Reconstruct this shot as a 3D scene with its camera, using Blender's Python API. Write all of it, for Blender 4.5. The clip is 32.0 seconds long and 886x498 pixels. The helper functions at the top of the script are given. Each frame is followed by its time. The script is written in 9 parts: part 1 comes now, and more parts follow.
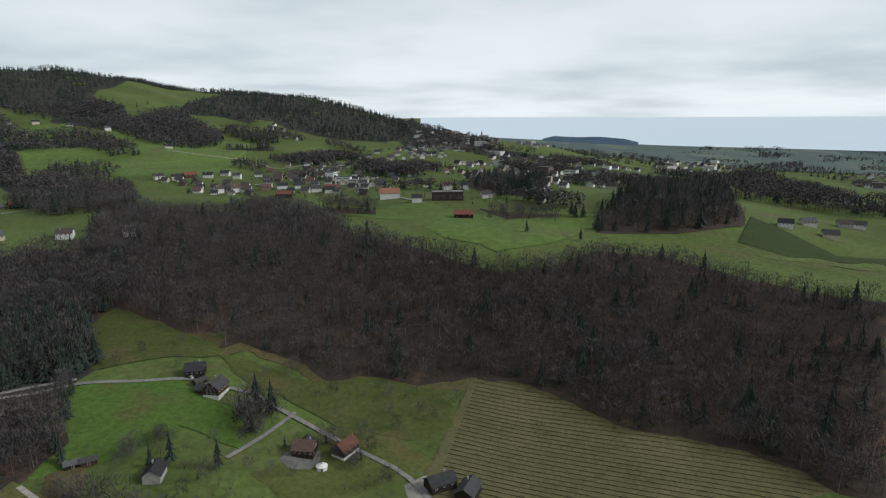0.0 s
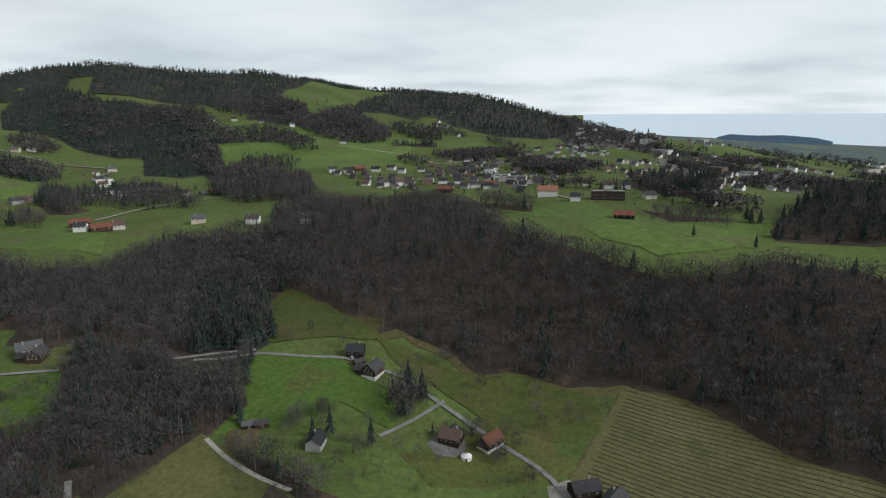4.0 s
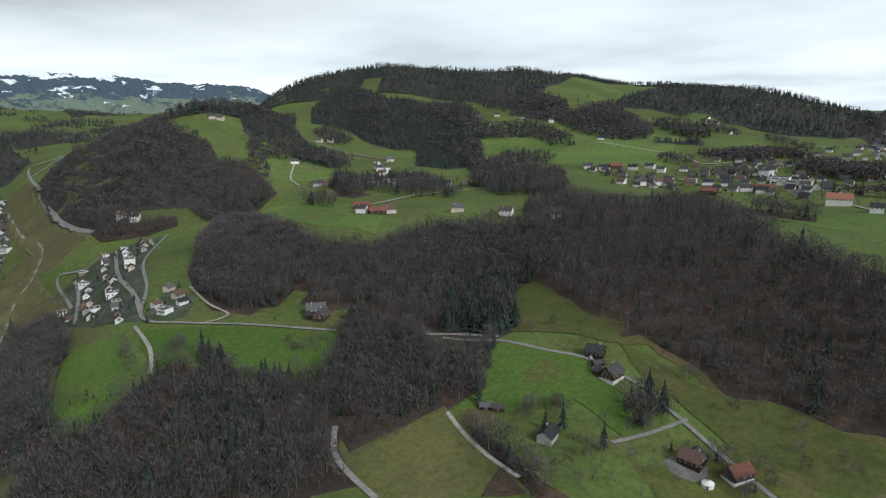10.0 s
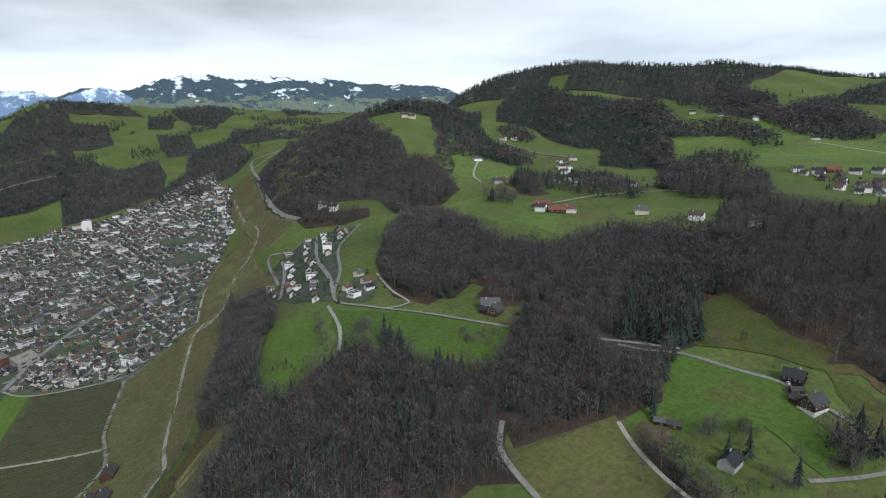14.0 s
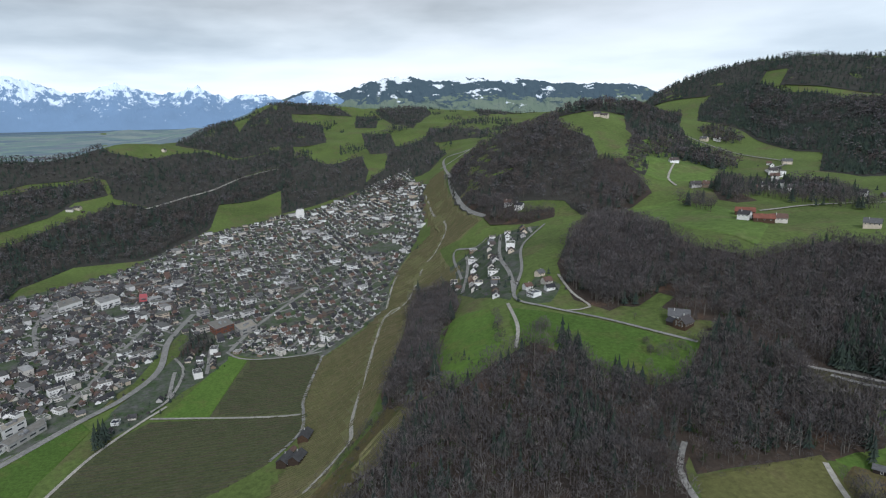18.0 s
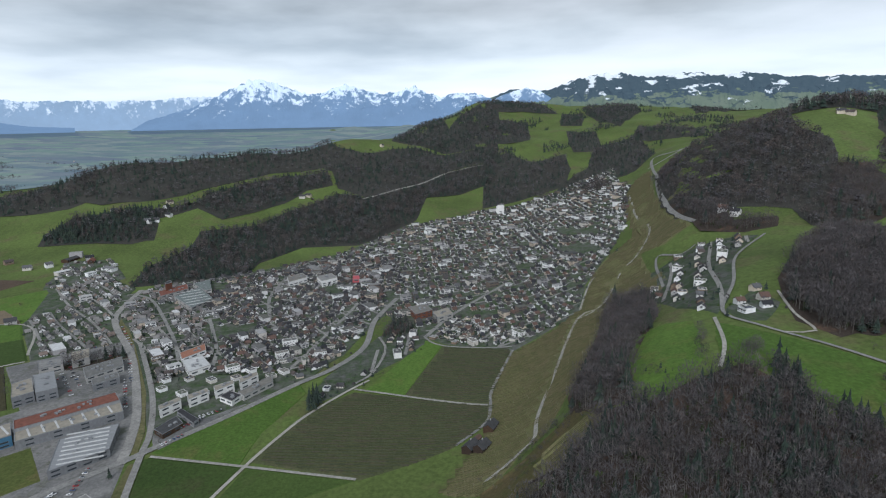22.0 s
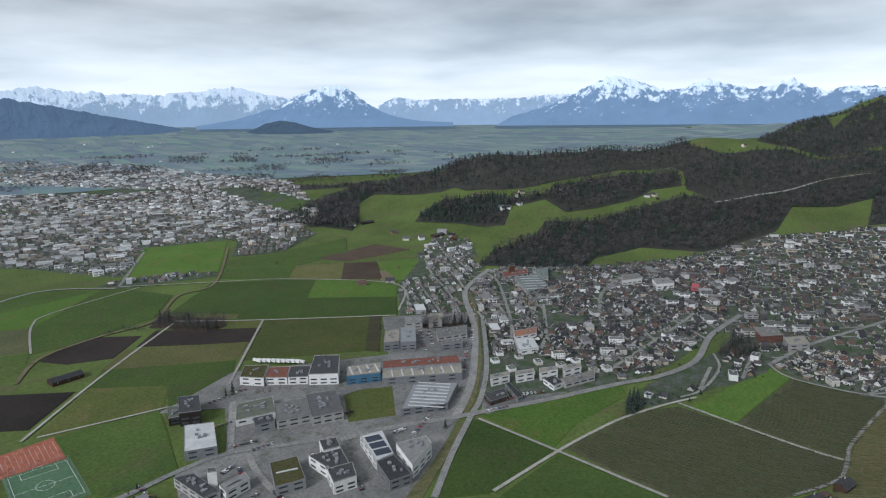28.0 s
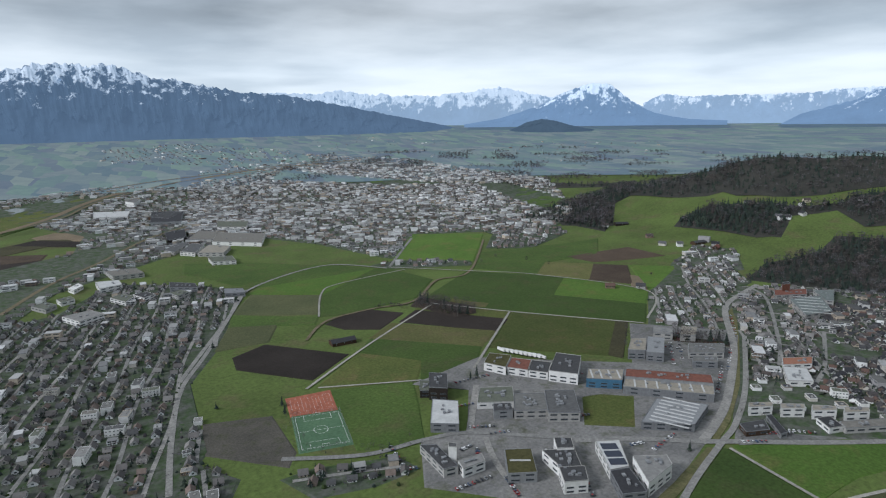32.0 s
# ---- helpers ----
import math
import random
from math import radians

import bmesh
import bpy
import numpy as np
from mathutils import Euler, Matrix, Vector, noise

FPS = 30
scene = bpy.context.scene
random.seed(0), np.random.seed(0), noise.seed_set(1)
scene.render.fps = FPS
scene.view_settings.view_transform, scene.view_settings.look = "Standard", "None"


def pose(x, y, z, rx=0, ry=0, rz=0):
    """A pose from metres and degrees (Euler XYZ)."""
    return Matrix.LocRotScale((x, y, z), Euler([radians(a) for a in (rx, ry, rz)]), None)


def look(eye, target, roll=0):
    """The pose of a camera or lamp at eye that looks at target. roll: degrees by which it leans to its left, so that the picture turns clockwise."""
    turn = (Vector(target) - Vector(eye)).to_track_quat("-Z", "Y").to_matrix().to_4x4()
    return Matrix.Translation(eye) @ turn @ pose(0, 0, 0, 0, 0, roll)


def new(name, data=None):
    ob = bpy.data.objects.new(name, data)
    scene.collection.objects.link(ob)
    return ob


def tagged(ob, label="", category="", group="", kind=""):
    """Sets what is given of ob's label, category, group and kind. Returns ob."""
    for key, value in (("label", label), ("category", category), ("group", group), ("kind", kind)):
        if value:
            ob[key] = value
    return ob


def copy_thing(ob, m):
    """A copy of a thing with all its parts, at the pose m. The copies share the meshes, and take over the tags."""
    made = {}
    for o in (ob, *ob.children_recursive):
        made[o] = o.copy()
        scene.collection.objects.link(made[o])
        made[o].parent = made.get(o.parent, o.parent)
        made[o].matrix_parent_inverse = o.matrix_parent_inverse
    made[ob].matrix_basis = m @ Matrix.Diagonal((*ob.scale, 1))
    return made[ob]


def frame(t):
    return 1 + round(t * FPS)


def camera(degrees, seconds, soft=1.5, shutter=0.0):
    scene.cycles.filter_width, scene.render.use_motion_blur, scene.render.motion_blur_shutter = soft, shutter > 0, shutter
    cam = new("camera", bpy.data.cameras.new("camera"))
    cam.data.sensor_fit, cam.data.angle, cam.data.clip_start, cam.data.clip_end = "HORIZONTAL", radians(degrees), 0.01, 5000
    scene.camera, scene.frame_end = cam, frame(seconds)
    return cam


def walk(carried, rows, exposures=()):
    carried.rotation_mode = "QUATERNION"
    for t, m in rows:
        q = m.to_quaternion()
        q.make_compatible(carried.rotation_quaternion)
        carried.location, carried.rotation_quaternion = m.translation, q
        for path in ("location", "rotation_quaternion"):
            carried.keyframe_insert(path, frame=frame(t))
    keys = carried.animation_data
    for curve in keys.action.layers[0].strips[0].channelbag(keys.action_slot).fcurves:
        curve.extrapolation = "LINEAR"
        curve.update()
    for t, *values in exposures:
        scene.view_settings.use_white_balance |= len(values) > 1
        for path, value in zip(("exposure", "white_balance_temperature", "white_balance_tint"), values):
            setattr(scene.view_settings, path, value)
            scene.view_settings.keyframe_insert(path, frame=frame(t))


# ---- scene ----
# Camera: hovering 300 m above the valley floor and turning to its left.
cam = camera(71.25, 32.0, soft=1.2)
EYE = 300.0
# time, heading to the left, pitch and roll of the hanging camera
TURNS = [
    (0, -0.00, -11.83, -0.19), (0.5, 1.84, -11.87, -0.18), (1, 3.69, -11.90, -0.17), (1.5, 5.49, -11.92, -0.18),
    (2, 7.26, -11.94, -0.20), (2.5, 9.12, -11.98, -0.25), (3, 10.94, -12.01, -0.26), (3.5, 12.75, -12.03, -0.25),
    (5.5, 20.10, -12.12, -0.27), (6, 21.94, -12.16, -0.28), (6.5, 23.79, -12.19, -0.27), (7, 25.66, -12.22, -0.26),
    (7.5, 27.55, -12.25, -0.24), (8, 29.51, -12.28, -0.19), (8.5, 31.50, -12.29, -0.21), (9, 33.59, -12.30, -0.22),
    (9.5, 35.68, -12.32, -0.24), (10, 37.76, -12.32, -0.25), (10.5, 39.87, -12.34, -0.29), (11, 41.97, -12.35, -0.33),
    (11.5, 44.11, -12.37, -0.36), (12, 46.20, -12.36, -0.35), (12.5, 48.29, -12.37, -0.36), (13, 50.37, -12.37, -0.42),
    (13.5, 52.46, -12.38, -0.49), (14, 54.43, -12.38, -0.52), (14.5, 56.54, -12.36, -0.52), (16.5, 65.12, -12.32, -0.60),
    (17, 67.30, -12.28, -0.70), (17.5, 69.46, -12.26, -0.72), (18, 71.63, -12.25, -0.74), (18.5, 73.82, -12.25, -0.77),
    (19, 76.02, -12.25, -0.76), (19.5, 78.22, -12.23, -0.72), (20, 80.54, -12.21, -0.73), (20.5, 82.89, -12.20, -0.74),
    (21, 85.25, -12.19, -0.77), (21.5, 87.63, -12.22, -0.82), (22, 90.12, -12.21, -0.85), (22.5, 92.59, -12.21, -0.86),
    (23, 95.10, -12.22, -0.84), (23.5, 97.70, -12.22, -0.79), (24, 100.30, -12.22, -0.79), (24.5, 102.93, -12.20, -0.74),
    (25, 105.53, -12.17, -0.70), (25.5, 108.15, -12.16, -0.65), (27.5, 118.68, -12.16, -0.65), (28, 121.33, -12.13, -0.60),
    (28.5, 123.97, -12.13, -0.59), (29, 126.72, -12.14, -0.63), (29.5, 129.22, -12.12, -0.66), (30, 131.28, -12.13, -0.68),
    (30.5, 133.48, -12.09, -0.70), (31, 135.95, -12.07, -0.71), (31.5, 139.55, -12.03, -0.75), (32, 144.71, -11.99, -0.84),
]
walk(cam, [(t, pose(0, 0, EYE, 90 + pitch, 0, yaw) @ pose(0, 0, 0, 0, 0, roll)) for t, yaw, pitch, roll in TURNS], [(0.0, 0.03, 6150, 9), (6.0, 0.12, 6150, 9), (13.0, 0.34, 5950, 10.5), (22.0, 0.24, 5780, 10.5), (32.0, 0.19, 5800, 10.5)])

# ---- sky and sun: a bright overcast with darker bands of cloud ----
SUN_UP, SUN_ROUND = radians(34), radians(100)
world = bpy.data.worlds.new("overcast_sky")
scene.world = world
world.use_nodes = True
wn, wl = world.node_tree.nodes, world.node_tree.links
wn.clear()
w_out = wn.new("ShaderNodeOutputWorld")
w_bg = wn.new("ShaderNodeBackground")
w_sky = wn.new("ShaderNodeTexSky")
w_sky.sky_type, w_sky.sun_disc, w_sky.sun_elevation, w_sky.sun_rotation = "NISHITA", False, SUN_UP, SUN_ROUND
w_co = wn.new("ShaderNodeTexCoord")
w_sep = wn.new("ShaderNodeSeparateXYZ")
wl.new(w_co.outputs["Generated"], w_sep.inputs[0])


def wmath(op, a, b=None):
    n = wn.new("ShaderNodeMath")
    n.operation = op
    for i, v in enumerate((a, b)):
        if v is None:
            continue
        if isinstance(v, (int, float)):
            n.inputs[i].default_value = v
        else:
            wl.new(v, n.inputs[i])
    return n.outputs[0]


def wnoise(vec, scale, detail, rough):
    n = wn.new("ShaderNodeTexNoise")
    wl.new(vec, n.inputs["Vector"])
    n.inputs["Scale"].default_value, n.inputs["Detail"].default_value, n.inputs["Roughness"].default_value = scale, detail, rough
    return n.outputs[0]


def wramp(fac, stops):
    n = wn.new("ShaderNodeValToRGB")
    wl.new(fac, n.inputs[0])
    els = n.color_ramp.elements
    while len(els) < len(stops):
        els.new(0.5)
    for e, (at, col) in zip(els, stops):
        e.position, e.color = at, (*col, 1)
    return n.outputs[0]


# the cloud ceiling is a flat sheet seen in perspective
flat = wmath("ADD", wmath("MAXIMUM", w_sep.outputs[2], 0.0), 0.10)
w_vec = wn.new("ShaderNodeCombineXYZ")
wl.new(wmath("DIVIDE", w_sep.outputs[0], flat), w_vec.inputs[0])
wl.new(wmath("DIVIDE", w_sep.outputs[1], flat), w_vec.inputs[1])
big = wnoise(w_vec.outputs[0], 0.32, 3.0, 0.45)
fine = wnoise(w_vec.outputs[0], 1.1, 5.0, 0.5)
cloud = wmath("ADD", wmath("MULTIPLY", big, 0.78), wmath("MULTIPLY", fine, 0.22))
cloud_col = wramp(cloud, [(0.37, (0.60, 0.66, 0.69)), (0.46, (0.78, 0.83, 0.84)), (0.53, (0.89, 0.93, 0.925)), (0.65, (0.97, 0.985, 0.975))])
w_sky_dim = wn.new("ShaderNodeVectorMath")
w_sky_dim.operation = "SCALE"
wl.new(w_sky.outputs[0], w_sky_dim.inputs[0])
w_sky_dim.inputs[3].default_value = 0.08
w_mix = wn.new("ShaderNodeMix")
w_mix.data_type = "RGBA"
w_mix.inputs[0].default_value = 0.9
wl.new(w_sky_dim.outputs[0], w_mix.inputs[6])
wl.new(cloud_col, w_mix.inputs[7])
# the cloud deck is darker overhead than low over the horizon
w_shade = wn.new("ShaderNodeVectorMath")
w_shade.operation = "SCALE"
wl.new(w_mix.outputs[2], w_shade.inputs[0])
wl.new(wmath("SUBTRACT", 1.06, wmath("MULTIPLY", wmath("MINIMUM", wmath("MAXIMUM", w_sep.outputs[2], 0.0), 0.6), 0.72)), w_shade.inputs[3])
# thicker, darker cloud high over the mountains
south = wmath("MINIMUM", wmath("MAXIMUM", wmath("ADD", wmath("MULTIPLY", w_sep.outputs[0], -1.35), wmath("MULTIPLY", w_sep.outputs[1], -0.9)), 0.0), 1.0)
high = wmath("MINIMUM", wmath("MAXIMUM", wmath("MULTIPLY", wmath("SUBTRACT", w_sep.outputs[2], 0.07), 12.0), 0.0), 1.0)
w_band = wn.new("ShaderNodeVectorMath")
w_band.operation = "SCALE"
wl.new(w_shade.outputs[0], w_band.inputs[0])
wl.new(wmath("SUBTRACT", 1.0, wmath("MULTIPLY", wmath("MULTIPLY", south, high), wmath("MULTIPLY", wmath("SUBTRACT", 1.15, fine), 0.56))), w_band.inputs[3])
wl.new(w_band.outputs[0], w_bg.inputs[0])
w_bg.inputs[1].default_value = 0.95
wl.new(w_bg.outputs[0], w_out.inputs[0])

sun = new("sun", bpy.data.lights.new("sun", "SUN"))
sun.data.energy, sun.data.angle, sun.data.color = 2.1, radians(18), (1.0, 0.96, 0.90)
sun.matrix_world = look((0, 0, 900), (math.sin(SUN_ROUND) * -500, math.cos(SUN_ROUND) * -500, 900 - 500 * math.tan(SUN_UP)))
# ---- the lie of the land: heights along bearings (degrees to the left of the first view), as (distance, height) ----
PROFILES = [
    (-60, [(0, 95), (330, 86), (600, 141.6), (900, 142.5), (1500, 124.1), (2400, 86.6), (3000, 98.3), (3650, 135.2), (4900, 305.9)]),
    (-36.1, [(0, 95), (325, 89), (420, 96.3), (600, 151.9), (700, 150.3), (860, 148.9), (1100, 171.8), (1500, 145.2), (2200, 107.8), (3000, 102.7), (3650, 138.3), (4900, 310.4)]),
    (-20.1, [(0, 95), (300, 92.8), (375, 99), (580, 166.9), (700, 180.4), (850, 208.1), (1000, 183.6), (1400, 175.2), (2200, 133.2), (3000, 116.4), (3650, 149.1), (4900, 311.7)]),
    (-8, [(0, 95), (330, 98.8), (410, 107), (565, 173.8), (640, 186.1), (840, 190.9), (1100, 199), (1400, 193.2), (1900, 212.2), (2400, 211.2), (2900, 141), (3650, 182.1), (4900, 312.7)]),
    (0, [(0, 95), (330, 103.7), (430, 114.1), (560, 173.7), (640, 187.1), (835, 192.8), (1110, 200.9), (1400, 200.1), (2000, 233.5), (2500, 255.6), (3000, 191.2), (3650, 203.8), (4900, 314.2)]),
    (11, [(0, 95), (310, 103.3), (430, 117.5), (470, 124.6), (600, 179.9), (700, 186.1), (900, 188.2), (1200, 200.5), (1500, 215.8), (2000, 276.5), (2600, 376.4), (3000, 372.7), (4900, 303.9)]),
    (22.9, [(0, 95.2), (250, 103.2), (380, 114.8), (480, 130.9), (600, 160.4), (760, 186.1), (1050, 197.6), (1300, 214.2), (1800, 263), (2300, 348), (2620, 409.5), (3200, 445.4), (4900, 313)]),
    (22.9, [(0, 95.4), (250, 103.7), (380, 115), (480, 131.1), (600, 159.5), (760, 184.9), (1050, 197), (1300, 213.9), (1800, 265.1), (2300, 358.1), (2620, 421.6), (3200, 445.7), (4900, 314.9)]),
    (28.5, [(0, 95.3), (250, 106.4), (380, 114.3), (480, 128.9), (600, 146.7), (760, 179.7), (1050, 191.1), (1300, 208), (1800, 279.1), (2300, 387.5), (2620, 455.2), (3200, 430.7), (4900, 312.1)]),
    (28.5, [(0, 95.6), (250, 106.5), (380, 114.7), (480, 128.9), (600, 146.9), (760, 178.9), (1050, 191.2), (1300, 209.1), (1800, 280.2), (2300, 398.6), (2620, 469.9), (3200, 440.9), (4900, 314.1)]),
    (33.2, [(0, 95), (250, 109.3), (380, 113.1), (480, 127.9), (570, 128.6), (700, 156.3), (780, 180.1), (1050, 185.1), (1300, 200.1), (1800, 292.4), (2600, 469.8), (3200, 397), (4900, 309.6)]),
    (39.9, [(0, 95.4), (250, 108.2), (380, 114.7), (480, 129), (600, 140.9), (760, 173.4), (1050, 183.7), (1300, 196), (1800, 270), (2300, 406.9), (2620, 493.4), (3200, 409.7), (4900, 313.2)]),
    (39.9, [(0, 95.7), (250, 108.2), (380, 115.2), (480, 128.8), (600, 141.4), (760, 172.6), (1050, 183.8), (1300, 197.6), (1800, 271.9), (2300, 422.2), (2620, 511.9), (3200, 426.5), (4900, 314.8)]),
    (42.5, [(0, 95.4), (250, 107.8), (380, 115), (480, 129.8), (600, 143.2), (760, 173.1), (1050, 183), (1300, 193.5), (1800, 261), (2300, 394.1), (2620, 481.1), (3200, 400), (4900, 314)]),
    (42.5, [(0, 95.7), (250, 107.8), (380, 115.4), (480, 129.6), (600, 143.6), (760, 172.4), (1050, 183.1), (1300, 195), (1800, 262.8), (2300, 404.9), (2620, 492.6), (3200, 412.1), (4900, 315.4)]),
    (46.3, [(0, 95), (340, 111.6), (430, 120.4), (520, 139.2), (600, 145.9), (720, 170.4), (800, 175.1), (1100, 183.5), (1400, 193), (1900, 261.7), (2650, 474.4), (3200, 383.2), (4900, 313.8)]),
    (51.6, [(0, 95), (250, 98.8), (350, 113.2), (450, 127.7), (580, 141.8), (750, 164.4), (950, 167.3), (1300, 221.8), (1700, 286.6), (2100, 299.2), (2640, 425), (3200, 395), (4900, 330)]),
    (53.2, [(0, 94.9), (250, 96.4), (350, 113.4), (450, 128.7), (580, 141), (750, 162.1), (950, 163.7), (1300, 231.2), (1700, 302), (2100, 294.3), (2640, 374.6), (3200, 350), (4900, 330)]),
    (54.5, [(0, 94.8), (250, 94.4), (350, 113.4), (450, 129.3), (580, 140.4), (750, 160.1), (950, 160.9), (1100, 201.5), (1731, 323.4), (2031, 288.4), (2700, 290), (3500, 345), (4200, 363.3), (4900, 349.9)]),
    (57.5, [(0, 94.7), (250, 91), (350, 113), (450, 130.2), (580, 139.1), (750, 155), (950, 155.4), (1100, 201.9), (1653, 341.5), (1953, 306.5), (2700, 285.3), (3500, 338.9), (4200, 356), (4900, 341.3)]),
    (60, [(0, 94.6), (250, 89.8), (350, 111.9), (450, 129.7), (580, 138), (750, 149.5), (950, 152.5), (1100, 196), (1589, 326.4), (1889, 291.4), (2700, 261.7), (3500, 308.3), (4200, 319.3), (4900, 298.6)]),
    (63, [(0, 94.6), (250, 89.6), (350, 110.1), (450, 128.1), (580, 136), (750, 141.2), (950, 148.5), (1100, 184.2), (1515, 291.4), (1815, 231.4), (2700, 254.7), (3500, 299.2), (4200, 308.3), (4900, 285.7)]),
    (66, [(0, 94.6), (250, 90.1), (350, 107.9), (450, 124.6), (580, 129.4), (750, 126.2), (950, 134), (1100, 166.1), (1456, 262.3), (1756, 202.3), (2700, 247.6), (3500, 290), (4200, 297.3), (4900, 272.9)]),
    (69, [(0, 94.7), (250, 91.3), (350, 105), (450, 118.2), (580, 115), (750, 100.4), (950, 101.2), (1100, 131.6), (1397, 222.7), (1697, 162.7), (2700, 261.7), (3500, 308.3), (4200, 319.3), (4900, 298.6)]),
    (72, [(0, 94.8), (250, 92.5), (350, 101.1), (450, 109.5), (580, 97.6), (750, 71.8), (950, 63.7), (1100, 76.4), (1500, 114.5), (1900, 130), (2700, 250), (3500, 321.8), (4200, 335.5), (4900, 317.4)]),
    (75, [(0, 94.8), (250, 91), (350, 92.7), (450, 93.8), (580, 75.9), (750, 47.3), (950, 34.9), (1100, 39.6), (1500, 61.4), (1900, 90.7), (2700, 210.7), (3500, 332.8), (4200, 348.6), (4900, 332.8)]),
    (78.4, [(0, 94.7), (150, 91.3), (240, 85.5), (330, 77), (450, 62.9), (600, 41.6), (900, 19.7), (1300, 29.8), (1895, 66.2), (2748, 209.3), (3600, 340.4), (4000, 315.4), (4300, 320.3), (4900, 306.8)]),
    (81, [(0, 94.5), (150, 89.3), (240, 79.7), (330, 63.8), (450, 38.7), (600, 19.6), (900, 10.4), (1300, 20.6), (1862, 50.5), (2681, 205.3), (3500, 348.1), (3900, 323.1), (4300, 331.5), (4900, 319.7)]),
    (83.5, [(0, 94.2), (150, 85.3), (240, 71.3), (330, 50.9), (450, 22.5), (600, 7.1), (900, 5), (1300, 14.7), (1831, 42.8), (2666, 204.5), (3500, 354.2), (3900, 329.2), (4300, 339), (4900, 328.2)]),
    (86, [(0, 93.6), (150, 79.6), (240, 60.5), (330, 37.9), (450, 13), (600, 2.5), (900, 2.5), (1300, 10.9), (1800, 40), (2550, 212.7), (3300, 373.4), (3700, 348.4), (4300, 369.1), (4900, 362.4)]),
    (87.5, [(0, 93.2), (150, 75.7), (240, 53.5), (330, 30.3), (450, 8.8), (600, 1.5), (900, 1.7), (1300, 9), (1767, 36.5), (2533, 202.3), (3300, 356.1), (3700, 331.1), (4300, 346.5), (4900, 336.8)]),
    (89.2, [(0, 92.6), (150, 71), (240, 45.5), (330, 22.3), (450, 4.9), (600, 0.8), (900, 1), (1300, 7.2), (1729, 32.7), (2514, 181.1), (3300, 317.5), (3700, 292.5), (4300, 296.3), (4900, 279.5)]),
    (90.5, [(0, 91.9), (150, 66.9), (240, 39.5), (330, 17.1), (450, 2.7), (600, 0.4), (900, 0.6), (1300, 6), (1700, 30.8), (2350, 149.2), (3000, 255.6), (3400, 230.6), (4300, 211.4), (4900, 182.8)]),
    (92, [(0, 90.8), (150, 61.6), (240, 32.7), (330, 12.3), (450, 1.1), (600, 0.1), (900, 0.3), (1300, 5), (1657, 28.2), (2329, 162), (3000, 283.9), (3400, 258.9), (4300, 252), (4900, 229)]),
    (94.4, [(0, 88.5), (150, 52.4), (240, 22.4), (330, 7), (450, 0.3), (600, 0), (900, 0.2), (1300, 3.9), (1589, 24.9), (2094, 132.4), (2600, 228), (2900, 125.4), (3200, 136), (4900, 248.6)]),
    (97.4, [(0, 85.7), (150, 42.2), (240, 12.1), (330, 2.4), (450, 0.1), (600, 0), (900, 0.1), (1300, 2.8), (1503, 16.9), (1951, 135.1), (2400, 241.3), (2700, 132.7), (2900, 108.9), (4900, 245.7)]),
    (102, [(0, 82.4), (150, 33.2), (240, 5.8), (330, 0.4), (450, 0), (600, 0), (900, 0), (1300, 1.7), (1458, 11.9), (1854, 110.3), (2250, 196.6), (2550, 108.1), (2900, 96.1), (4900, 242.7)]),
    (109.8, [(0, 77.6), (150, 23.7), (240, 2.5), (330, 0.1), (450, 0), (600, 0), (900, 0), (1300, 0.6), (1435, 8), (1793, 97.7), (2150, 175.5), (2450, 96.5), (2900, 81.8), (4900, 240)]),
    (114, [(0, 75.3), (150, 19.9), (240, 1.9), (330, 0.1), (450, 0), (600, 0), (900, 0), (1300, 0.5), (1452, 8.5), (1776, 96.9), (2100, 173.3), (2400, 95.3), (2900, 78.2), (4900, 240)]),
    (118.4, [(0, 72.8), (150, 16.8), (240, 1.6), (330, 0), (450, 0), (600, 0), (900, 0), (1300, 0.6), (1511, 12.2), (1806, 95.1), (2100, 165.9), (2400, 91.3), (2900, 74.4), (4900, 240)]),
    (120.9, [(0, 71.3), (150, 15.3), (240, 1.4), (330, 0), (450, 0), (600, 0), (900, 0), (1300, 0.6), (1564, 13.9), (1832, 77.1), (2100, 128.4), (2400, 70.6), (2900, 72.3), (4900, 240)]),
    (124.8, [(0, 68.9), (150, 13.2), (240, 1.2), (330, 0), (450, 0), (600, 0), (900, 0), (1300, 0.4), (1650, 13), (1875, 58.6), (2100, 92.2), (2400, 50.7), (2900, 69), (4900, 240)]),
    (129.4, [(0, 66.1), (150, 10.7), (240, 0.9), (330, 0), (450, 0), (600, 0), (900, 0), (1300, 0.4), (1762, 14.6), (1931, 41.4), (2100, 56.3), (2400, 45), (2900, 65.1), (4900, 240)]),
    (133, [(0, 64.5), (150, 9.2), (240, 0.7), (330, 0), (450, 0), (600, 0), (900, 0), (1300, 0.1), (1850, 7.3), (1950, 18.2), (2050, 17.1), (2350, 45), (2900, 62), (4900, 240)]),
    (150.8, [(0, 70), (150, 5), (240, 0), (2329, 0), (2900, 65.3), (3600, 137.1), (4900, 256.4)]),
    (230, [(0, 70), (200, 0), (2300, 0), (2900, 60.5), (3600, 130.6), (4900, 246.8)]),
]
TAB_R = np.concatenate([np.arange(0, 1200, 10.0), np.arange(1200, 4920, 30.0)])
TAB_A = np.arange(-60.0, 301.0, 1.0)


